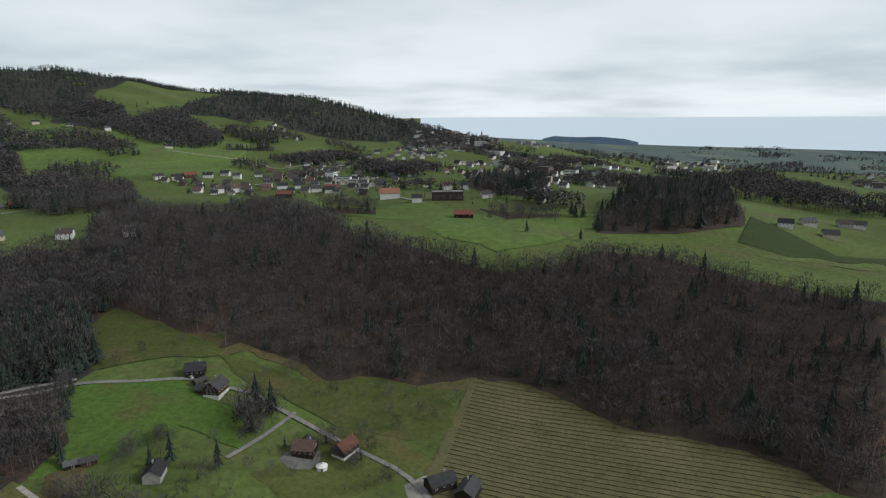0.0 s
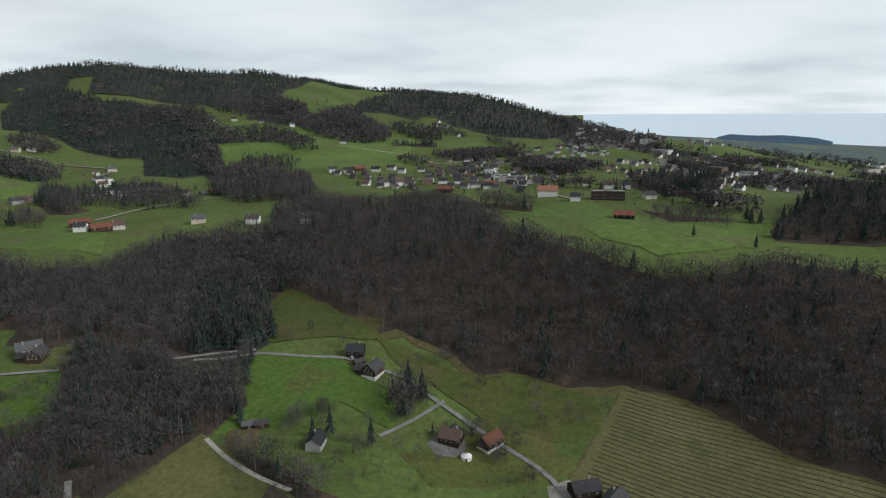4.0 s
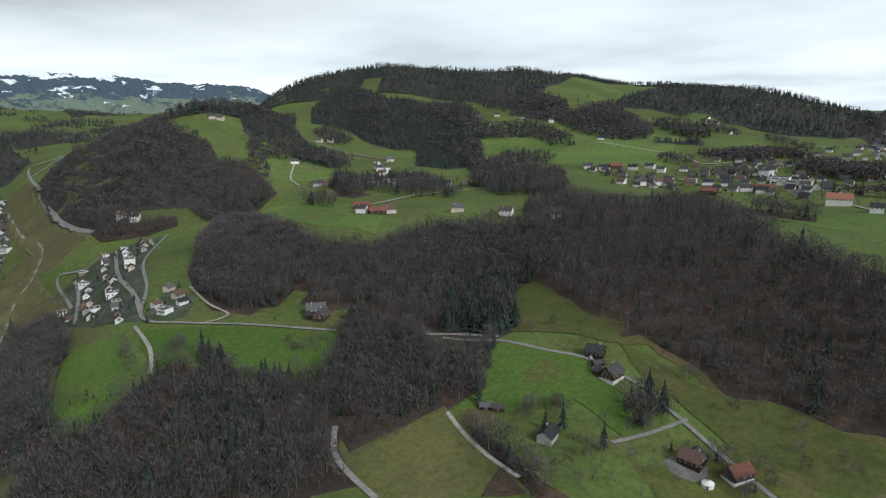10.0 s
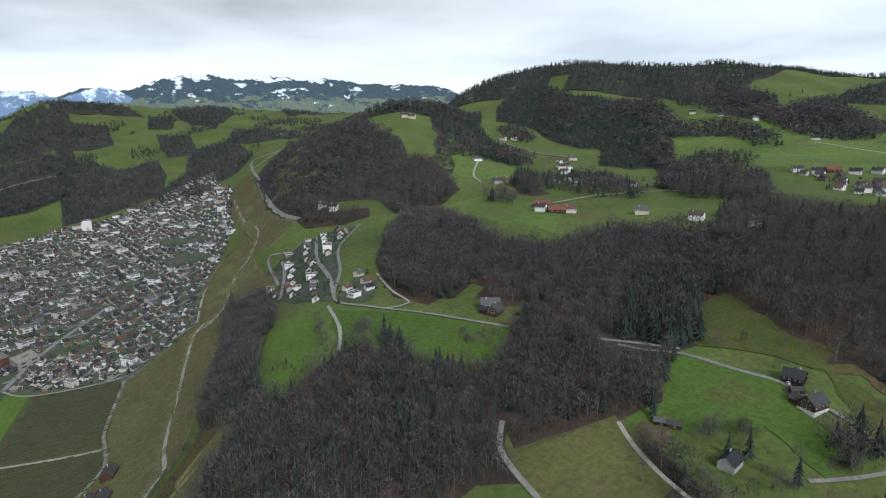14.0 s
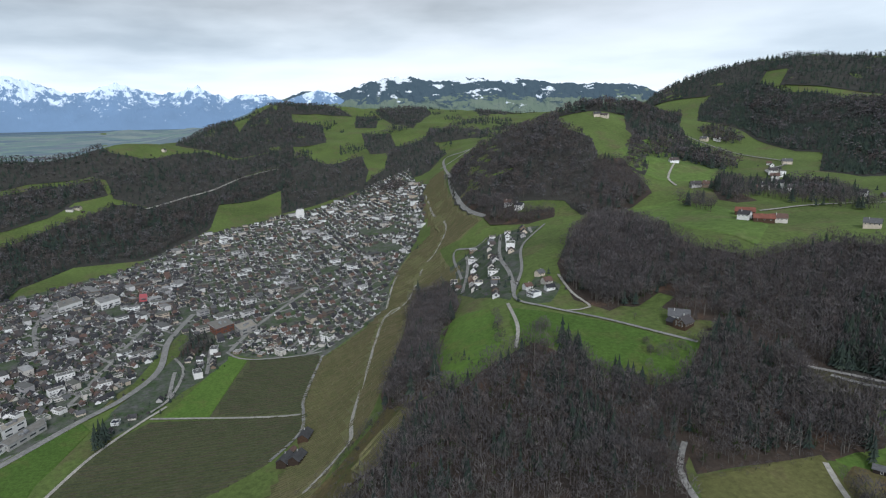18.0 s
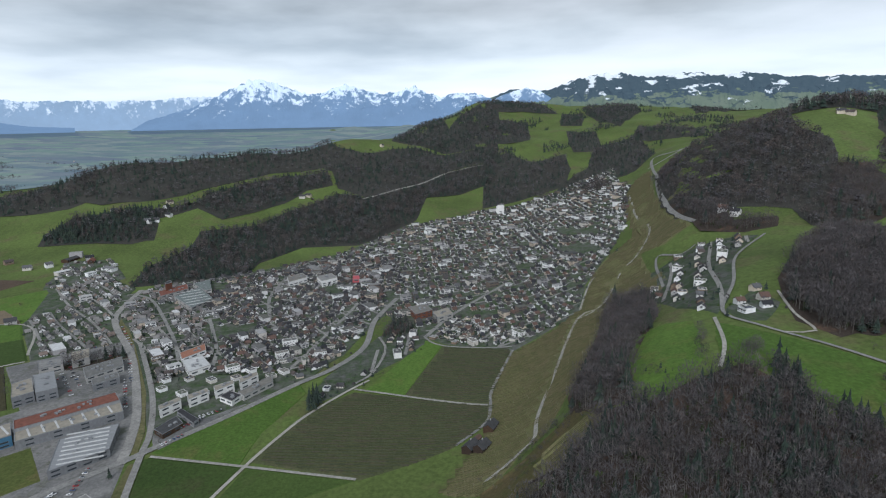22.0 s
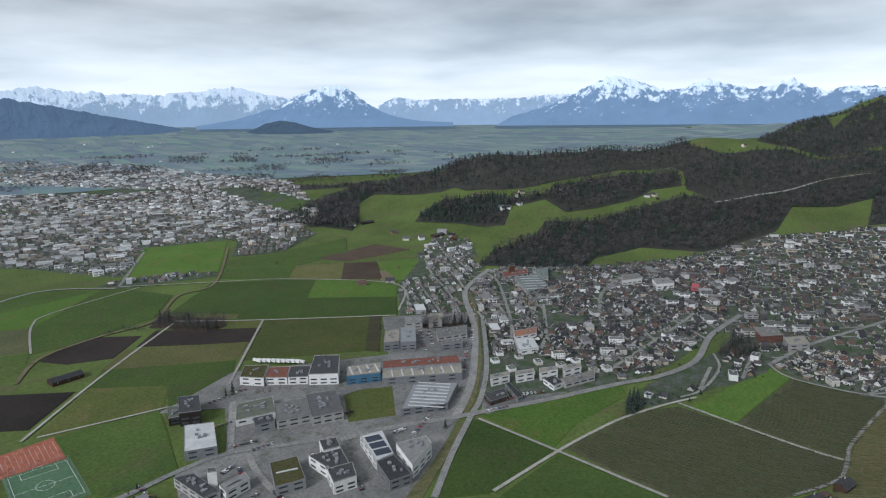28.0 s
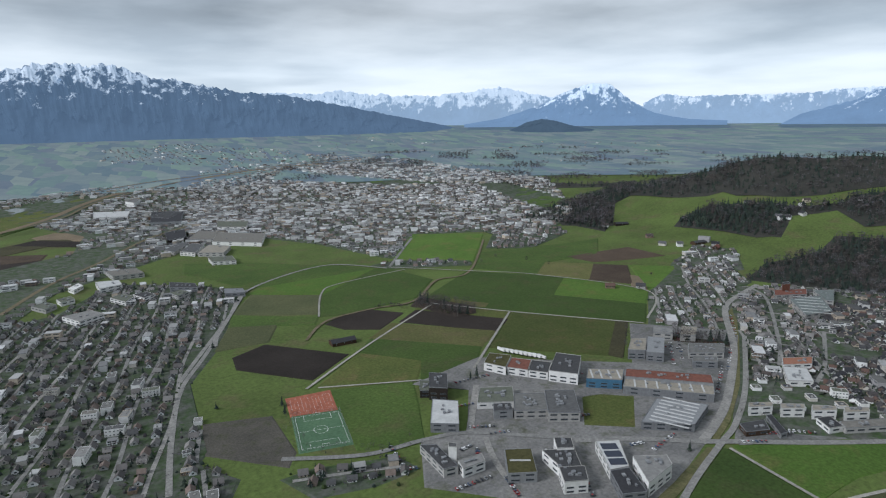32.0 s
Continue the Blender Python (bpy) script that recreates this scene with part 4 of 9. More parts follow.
def range_of_hills(name, mat, crest, dist, deep, foot, rough, label, seed=0.0):
    """A mountain chain as a backdrop: crest is bearings and angles of height seen from the hover point."""
    a0, a1 = crest[0][0], crest[-1][0]
    n = int(abs(a1 - a0) / 0.13) + 2
    az = np.linspace(a0, a1, n)
    el = np.interp(az, *zip(*sorted(crest)))
    rows = 26
    v = []
    for k in range(rows):
        u = k / (rows - 1)
        for i in range(n):
            r = dist - deep * (1 - u)
            top = EYE + dist * math.tan(radians(el[i]))
            low = EYE + (dist - deep) * math.tan(radians(foot))
            p = Vector((az[i] * 0.55 + seed, u * 1.6, seed))
            g = noise.fractal(p * 1.7, 0.9, 2.1, 6)
            g2 = noise.fractal(Vector((az[i] * 2.6 + seed, u * 4.0, 3.1)), 0.8, 2.0, 4)
            h = low + (top - low) * (u ** 1.15) + (top - low) * (g * 0.22 * rough * math.sin(math.pi * min(u, 0.93)) + g2 * 0.05 * rough * u)
            b = radians(az[i])
            r += g * deep * 0.25 * math.sin(math.pi * u)
            v.append((-math.sin(b) * r, math.cos(b) * r, h))
    f = [(k * n + i, (k + 1) * n + i, (k + 1) * n + i + 1, k * n + i + 1) for k in range(rows - 1) for i in range(n - 1)]
    return tagged(solid(name, v, f, mat), label, "mountain", kind="structure")


def sector(name, mat, a0, a1, r0, r1, lift, label, category, step=0.5):
    """A flat sheet over a span of bearings and distances."""
    aa = np.radians(np.arange(a0, a1 + step, step))
    rr = np.linspace(r0, r1, max(2, int((r1 - r0) / 60)))
    v = []
    for i, r in enumerate(rr):
        x, y = -np.sin(aa) * r, np.cos(aa) * r
        v += list(zip(x, y, ground(x, y) + lift))
    n = len(aa)
    f = [(k * n + i, (k + 1) * n + i, (k + 1) * n + i + 1, k * n + i + 1) for k in range(len(rr) - 1) for i in range(n - 1)]
    return tagged(solid(name, v, f, mat, smooth=True), label, category, kind="structure")


def patchwork(name, cols, cell, haze, glow):
    """Small far fields, each of its own tone, with haze put in as emission."""
    m, nt, bs = material(name)
    geo = nt.nodes.new("ShaderNodeNewGeometry")
    mp = nt.nodes.new("ShaderNodeMapping")
    mp.inputs["Rotation"].default_value = (0, 0, 0.5)
    mp.inputs["Scale"].default_value = (1.0, 0.45, 0.0)
    nt.links.new(geo.outputs["Position"], mp.inputs[0])
    vo = node(nt, "ShaderNodeTexVoronoi", [("Vector", mp.outputs[0])], Scale=1 / cell)
    vo.distance = "CHEBYCHEV"
    sep = node(nt, "ShaderNodeSeparateXYZ", [(0, vo.outputs["Color"])])
    col = ramp(nt, sep.outputs[0], [(i / (len(cols) - 1), c) for i, c in enumerate(cols)])
    g = ramp(nt, place_noise(nt, 0.02, 6, 0.7), [(0.3, (0.75,) * 3), (0.7, (1.2,) * 3)])
    col = mixed(nt, 1.0, col, g, "MULTIPLY")
    nt.links.new(col, bs.inputs["Base Color"])
    bs.inputs["Roughness"].default_value = 1.0
    bs.inputs["Specular IOR Level"].default_value = 0.0
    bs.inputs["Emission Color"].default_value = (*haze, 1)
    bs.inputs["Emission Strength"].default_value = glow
    return m


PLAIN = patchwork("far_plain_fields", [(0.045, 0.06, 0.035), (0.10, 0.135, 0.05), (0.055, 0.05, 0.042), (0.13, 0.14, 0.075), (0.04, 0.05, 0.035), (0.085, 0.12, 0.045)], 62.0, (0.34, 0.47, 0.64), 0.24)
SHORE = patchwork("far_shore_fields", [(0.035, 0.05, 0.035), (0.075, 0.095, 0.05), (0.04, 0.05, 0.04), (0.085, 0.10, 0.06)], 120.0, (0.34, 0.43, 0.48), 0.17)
# the lake's pale brightness is put in as emission
WATER, nt_, bs_ = material("glowing_lake_water")
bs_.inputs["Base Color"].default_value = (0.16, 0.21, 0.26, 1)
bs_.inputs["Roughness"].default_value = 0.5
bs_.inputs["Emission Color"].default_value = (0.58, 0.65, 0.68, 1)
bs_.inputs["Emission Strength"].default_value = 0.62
# blue base tones and glow of the mountains stand in for haze
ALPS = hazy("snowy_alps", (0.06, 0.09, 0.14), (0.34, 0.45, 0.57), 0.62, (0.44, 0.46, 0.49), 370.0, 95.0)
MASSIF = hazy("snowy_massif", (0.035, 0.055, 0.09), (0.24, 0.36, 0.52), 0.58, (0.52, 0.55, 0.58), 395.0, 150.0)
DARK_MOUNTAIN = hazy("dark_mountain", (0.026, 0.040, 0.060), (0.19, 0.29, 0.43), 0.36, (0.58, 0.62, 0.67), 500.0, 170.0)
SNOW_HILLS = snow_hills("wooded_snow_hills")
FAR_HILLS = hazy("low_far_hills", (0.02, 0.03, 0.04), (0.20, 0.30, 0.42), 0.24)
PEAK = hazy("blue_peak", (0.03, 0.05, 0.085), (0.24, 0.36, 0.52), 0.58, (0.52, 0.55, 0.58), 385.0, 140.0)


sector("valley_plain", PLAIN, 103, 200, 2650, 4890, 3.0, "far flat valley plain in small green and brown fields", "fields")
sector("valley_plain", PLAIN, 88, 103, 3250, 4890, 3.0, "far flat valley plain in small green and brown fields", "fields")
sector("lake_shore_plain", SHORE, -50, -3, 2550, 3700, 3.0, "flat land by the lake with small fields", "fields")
sector("lake", WATER, -55, 2, 3640, 4890, 5.0, "wide lake with a pale blue glow under an overcast sky", "water")
range_of_hills("mountain_range", ALPS, [(109.73, 1.69), (112.14, 1.75), (115.11, 1.48), (118.70, 1.46), (122.54, 1.37), (124.73, 1.02), (126.98, 0.67), (128.42, 1.36), (129.66, 2.33), (131.34, 2.63), (133.27, 2.12), (134.74, 1.66), (137.22, 2.10), (139.72, 2.63), (142.79, 2.15), (145.73, 1.94), (148.77, 1.97), (151.79, 2.20), (153.76, 2.51), (155.74, 2.14), (159.60, 2.31), (161.94, 2.27), (164.19, 2.64), (167.71, 2.54)], 4870, 95, -0.9, 1, "distant snow-covered alpine range with haze in its colour", 3)
range_of_hills("mountain_range", ALPS, [(109.31, 1.86), (111.35, 1.66), (114.39, 1.47), (117.40, 1.38), (120.36, 1.49), (123.27, 1.50), (125.58, 1.68), (127.00, 1.00)], 4872, 95, -0.9, 1, "distant snow-covered alpine range with haze in its colour", 9)
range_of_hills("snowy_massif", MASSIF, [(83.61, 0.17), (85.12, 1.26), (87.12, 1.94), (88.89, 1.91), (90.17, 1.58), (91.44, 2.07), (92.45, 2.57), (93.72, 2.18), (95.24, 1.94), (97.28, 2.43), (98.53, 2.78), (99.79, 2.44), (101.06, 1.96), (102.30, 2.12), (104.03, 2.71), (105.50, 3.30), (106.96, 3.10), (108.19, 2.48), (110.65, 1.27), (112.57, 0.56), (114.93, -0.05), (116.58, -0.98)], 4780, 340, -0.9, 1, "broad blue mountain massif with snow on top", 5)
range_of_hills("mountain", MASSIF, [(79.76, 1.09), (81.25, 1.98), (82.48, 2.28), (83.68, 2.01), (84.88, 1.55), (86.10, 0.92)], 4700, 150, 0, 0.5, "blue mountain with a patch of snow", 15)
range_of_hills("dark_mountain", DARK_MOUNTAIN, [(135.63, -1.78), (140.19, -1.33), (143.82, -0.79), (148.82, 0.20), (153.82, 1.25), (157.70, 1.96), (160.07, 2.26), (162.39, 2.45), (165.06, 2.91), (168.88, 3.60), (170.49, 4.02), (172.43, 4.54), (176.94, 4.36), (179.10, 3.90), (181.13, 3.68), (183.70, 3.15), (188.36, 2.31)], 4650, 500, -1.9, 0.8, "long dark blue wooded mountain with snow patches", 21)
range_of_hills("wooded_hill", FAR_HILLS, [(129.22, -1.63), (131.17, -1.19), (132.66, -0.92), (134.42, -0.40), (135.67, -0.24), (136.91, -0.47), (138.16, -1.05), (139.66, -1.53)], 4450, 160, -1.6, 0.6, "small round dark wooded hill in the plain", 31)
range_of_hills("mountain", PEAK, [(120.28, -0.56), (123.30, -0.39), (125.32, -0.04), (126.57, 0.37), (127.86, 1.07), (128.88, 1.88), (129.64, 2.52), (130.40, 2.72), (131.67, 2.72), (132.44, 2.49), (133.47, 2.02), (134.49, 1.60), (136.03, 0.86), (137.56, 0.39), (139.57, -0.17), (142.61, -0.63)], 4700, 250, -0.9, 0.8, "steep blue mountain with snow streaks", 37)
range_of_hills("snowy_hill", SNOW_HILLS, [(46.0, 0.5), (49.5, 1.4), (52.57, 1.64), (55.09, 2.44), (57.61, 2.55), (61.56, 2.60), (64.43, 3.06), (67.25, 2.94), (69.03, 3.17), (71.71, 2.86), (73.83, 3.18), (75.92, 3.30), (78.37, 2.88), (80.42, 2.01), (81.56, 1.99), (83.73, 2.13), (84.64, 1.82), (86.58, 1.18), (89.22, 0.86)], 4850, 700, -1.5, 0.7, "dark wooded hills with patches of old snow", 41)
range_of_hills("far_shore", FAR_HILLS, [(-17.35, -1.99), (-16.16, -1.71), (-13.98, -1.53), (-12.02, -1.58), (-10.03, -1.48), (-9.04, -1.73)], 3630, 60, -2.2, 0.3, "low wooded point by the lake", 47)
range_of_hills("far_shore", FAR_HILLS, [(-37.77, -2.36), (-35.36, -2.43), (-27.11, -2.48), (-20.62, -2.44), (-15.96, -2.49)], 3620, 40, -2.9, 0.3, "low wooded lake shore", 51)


# ---- trees ----
def bark(name, cols, islands):
    return painted(name, cols, 0.95, islands=islands, dirt=0.4, scale=0.6)


TWIGS = bark("bare_twigs", [(0.096, 0.088, 0.091), (0.116, 0.104, 0.105), (0.084, 0.078, 0.080)], True)
DARK_TWIGS = bark("dark_twigs", [(0.054, 0.050, 0.052), (0.068, 0.061, 0.062), (0.060, 0.058, 0.056)], True)
PALE_TWIGS = bark("pale_twigs", [(0.134, 0.122, 0.119), (0.150, 0.136, 0.131), (0.128, 0.120, 0.118)], True)
# paler, bluer twig tones with the haze of distance in the colour
HAZED_TWIGS = bark("hazed_far_twigs", [(0.100, 0.096, 0.104), (0.122, 0.113, 0.120), (0.088, 0.087, 0.094), (0.138, 0.123, 0.124)], True)
RUSSET_TWIGS = bark("russet_twigs", [(0.098, 0.082, 0.079), (0.118, 0.096, 0.089), (0.086, 0.075, 0.073)], True)
BARK = bark("grey_bark", [(0.100, 0.092, 0.083), (0.150, 0.139, 0.125), (0.078, 0.070, 0.063)], True)
NEEDLES = bark("dark_needles", [(0.032, 0.047, 0.039), (0.041, 0.058, 0.046), (0.048, 0.064, 0.048), (0.039, 0.052, 0.046)], True)
IVY = bark("ivy_green", [(0.034, 0.052, 0.018), (0.045, 0.065, 0.022)], True)
TREE_MATS = [TWIGS, BARK, NEEDLES, IVY, DARK_TWIGS, PALE_TWIGS, HAZED_TWIGS, RUSSET_TWIGS]


def cone_between(a, b, ra, rb, n):
    """Side faces of a tapered limb, as vertices and triangles."""
    a, b = np.array(a, float), np.array(b, float)
    d = (b - a) / np.linalg.norm(b - a)
    u = np.cross(d, (0.3, 0.5, 0.81))
    u /= np.linalg.norm(u)
    w = np.cross(d, u)
    ang = np.arange(n) * 2 * np.pi / n
    ring = np.cos(ang)[:, None] * u + np.sin(ang)[:, None] * w
    v = np.concatenate([a + ring * ra, b + ring * rb])
    t = []
    for i in range(n):
        j = (i + 1) % n
        t += [(i, j, n + j), (i, n + j, n + i)]
    return v, np.array(t)


def joined(pieces):
    vs, ts, ms, k = [], [], [], 0
    for v, t, m in pieces:
        vs.append(v)
        ts.append(np.asarray(t) + k)
        ms.append(np.full(len(t), m))
        k += len(v)
    return np.concatenate(vs), np.concatenate(ts), np.concatenate(ms)


def bare_tree(rng, h, twigs, limbs, ivy=0, tone=0, thick=1.0, long=1.0, crown=(0.64, 0.28), spread=1.0):
    """A leafless broadleaf tree: tapered trunk, limbs, a loose crown of twig sprays."""
    lean = rng.normal(0, 0.03, 2)
    top = np.array([lean[0] * h, lean[1] * h, h * 0.72])
    pieces = [(*cone_between((0, 0, -1.0), top, 0.022 * h, 0.006 * h, 4), 1)]
    wide = h * rng.uniform(0.20, 0.27) * spread
    for k in range(limbs):
        u = rng.uniform(0.35, 0.95)
        ang = k * 2.4 + rng.uniform(0, 1)
        s = top * u
        reach = wide * rng.uniform(0.6, 1.0)
        e = s + np.array([math.cos(ang) * reach, math.sin(ang) * reach, h * rng.uniform(0.14, 0.28)])
        pieces.append((*cone_between(s, e, 0.008 * h, 0.002 * h, 3), 1))
    n = twigs
    th = rng.uniform(0, 2 * np.pi, n)
    zz = rng.uniform(-0.75, 1, n)
    rad = np.sqrt(np.clip(1 - zz * zz, 0, 1)) * rng.uniform(0.25, 1.05, n) ** 0.6
    c = np.stack([np.cos(th) * rad * wide, np.sin(th) * rad * wide, h * crown[0] + zz * h * crown[1]], 1) + top * 0.8 * np.array([1, 1, 0])
    out = np.stack([np.cos(th) * 0.5, np.sin(th) * 0.5, np.full(n, 0.9)], 1) + rng.normal(0, 0.3, (n, 3))
    out /= np.linalg.norm(out, axis=1)[:, None]
    side = np.cross(out, rng.normal(0, 1, (n, 3)))
    side /= np.linalg.norm(side, axis=1)[:, None]
    ln = h * rng.uniform(0.12, 0.24, n)[:, None] * long
    wd = h * rng.uniform(0.006, 0.014, n)[:, None] * thick
    v = np.stack([c - side * wd, c + side * wd, c + out * ln], 1).reshape(-1, 3)
    pieces.append((v, np.arange(3 * n).reshape(-1, 3), tone))
    if ivy:
        th, zz = rng.uniform(0, 6.28, ivy), rng.uniform(0.15, 0.6, ivy)
        c = top * zz[:, None] + np.stack([np.cos(th), np.sin(th), th * 0], 1) * h * 0.04
        off = rng.normal(0, h * 0.03, (3, ivy, 3))
        v = np.stack([c + off[0], c + off[1], c + off[2]], 1).reshape(-1, 3)
        pieces.append((v, np.arange(3 * ivy).reshape(-1, 3), 3))
    return joined(pieces)


def conifer(rng, h, tiers, arms, m=2):
    """A spruce: trunk and tiers of drooping, ragged boughs."""
    pieces = [(*cone_between((0, 0, -1.0), (0, 0, h * 0.9), 0.016 * h, 0.004 * h, 3), 1)]
    for k in range(tiers):
        u = k / max(tiers - 1, 1)
        z = h * (0.16 + 0.76 * u)
        reach = h * (0.225 * (1 - u) + 0.03) * rng.uniform(0.85, 1.15)
        n = arms
        ang = np.arange(n) * 2 * np.pi / n + rng.uniform(0, 6)
        rad = reach * rng.uniform(0.65, 1.15, n)
        tip = np.stack([np.cos(ang) * rad, np.sin(ang) * rad, z - h * 0.05 * rng.uniform(0.4, 1.4, n)], 1)
        gap = np.stack([np.cos(ang + np.pi / n) * rad * 0.45, np.sin(ang + np.pi / n) * rad * 0.45, np.full(n, z)], 1)
        apex = np.array([[0, 0, z + h * 0.9 / tiers * 1.25]])
        v = np.concatenate([tip, gap, apex])
        t = []
        for i in range(n):
            t += [(2 * n, (i - 1) % n + n, i), (2 * n, i, n + i)]
        pieces.append((v, t, m))
    return joined(pieces)


def far_conifer(rng, h):
    return conifer(rng, h, 3, 5)


def far_bare(rng, h, tone, n=26, size=0.07):
    """A distant leafless tree: a trunk and a rounded crown of many small overlapping sprays."""
    pieces = [(*cone_between((0, 0, -1.0), (0, 0, h * 0.6), 0.02 * h, 0.008 * h, 3), 1)]
    th = rng.uniform(0, 2 * np.pi, n)
    zz = 1 - (np.arange(n) + 0.5) / n * 1.7
    rad = np.sqrt(np.clip(1 - zz * zz, 0, 1)) * rng.uniform(0.72, 1.08, n)
    c = np.stack([np.cos(th) * rad * 0.23 * h, np.sin(th) * rad * 0.23 * h, h * 0.66 + zz * h * 0.31], 1)
    off = rng.normal(0, 1, (3, n, 3)) * np.array([size, size, size * 0.94]) * h
    v = np.stack([c + off[0], c + off[1], c + off[2]], 1).reshape(-1, 3)
    pieces.append((v, np.arange(3 * n).reshape(-1, 3), tone))
    return joined(pieces)


def bush(rng, m):
    """A clipped or wild evergreen shrub: an uneven dome of leafy facets."""
    v = [(0, 0, 1.0)]
    n = 7
    for z, rad in ((0.75, 0.42), (0.3, 0.56), (-0.15, 0.45)):
        for k in range(n):
            a = (k + (0.5 if z == 0.3 else 0)) * 2 * math.pi / n
            q = rad * rng.uniform(0.7, 1.25)
            v.append((math.cos(a) * q, math.sin(a) * q, z + rng.uniform(-0.12, 0.12)))
    t = [(0, 1 + k, 1 + (k + 1) % n) for k in range(n)]
    for ring in (0, 1):
        for k in range(n):
            a, b = 1 + ring * n + k, 1 + ring * n + (k + 1) % n
            t += [(a, a + n, b), (b, a + n, b + n)]
    return np.array(v), np.array(t), np.full(len(t), m)


rng = np.random.default_rng(5)
KIT = {
    "bush": [bush(rng, (2, 3, 4)[k % 3]) for k in range(6)],
    "bare": [bare_tree(rng, 1.0, 84, 3, ivy=(26 if k in (3, 6) else 0), tone=(0, 4, 0, 7, 5, 0, 0)[k], thick=0.8, long=0.8, crown=(0.60, 0.30), spread=1.12) for k in range(7)],
    "lone": [bare_tree(rng, 1.0, 460, 10, tone=(0, 4, 0, 5)[k], thick=0.42, crown=(0.54, 0.44), spread=1.55) for k in range(4)],
    "conifer": [conifer(rng, 1.0, 6, 7) for _ in range(4)],
    "far_bare": [far_bare(rng, 1.0, (6, 6, 4, 7, 6)[k]) for k in range(5)],
    "far_conifer": [far_conifer(rng, 1.0) for _ in range(4)],
    "far_fine": [far_bare(rng, 1.0, (6, 7, 4, 7, 6)[k], 58, 0.046) for k in range(5)],
}


def planted(name, spots, label, category="trees", kinds=None):
    """One mesh of many trees: spots are rows of x, y, height, kind number and turn."""
    vs, ts, ms, k = [], [], [], 0
    spots = np.asarray(spots)
    z = ground(spots[:, 0], spots[:, 1])
    for kind in np.unique(spots[:, 3]):
        sel = spots[:, 3] == kind
        key, idx = kinds[int(kind)]
        v, t, m = KIT[key][idx]
        s = spots[sel]
        c, sn = np.cos(s[:, 4]), np.sin(s[:, 4])
        h = s[:, 2]
        wide = h * (0.85 + 0.3 * (np.sin(s[:, 4] * 7.1) * 0.5 + 0.5)) * (1.5 if key.startswith("far") else 1.3 if key == "bare" else 1.25 if key == "conifer" else 1.0)
        X = s[:, 0, None] + (v[None, :, 0] * c[:, None] - v[None, :, 1] * sn[:, None]) * wide[:, None]
        Y = s[:, 1, None] + (v[None, :, 0] * sn[:, None] + v[None, :, 1] * c[:, None]) * wide[:, None]
        Z = z[sel][:, None] + v[None, :, 2] * h[:, None]
        vs.append(np.stack([X, Y, Z], 2).reshape(-1, 3))
        n = len(s)
        ts.append((t[None] + (np.arange(n) * len(v))[:, None, None]).reshape(-1, 3) + k)
        ms.append(np.tile(m, n))
        k += n * len(v)
    ob = big_mesh(name, np.concatenate(vs), np.concatenate(ts), TREE_MATS, np.concatenate(ms))
    return tagged(ob, label, category, kind="stuff")


WOODS = []
MIX = {"bare": 0.04, "autumn": 0.05, "few": 0.12, "mixed": 0.22, "dark": 0.42, "conifer": 0.72}


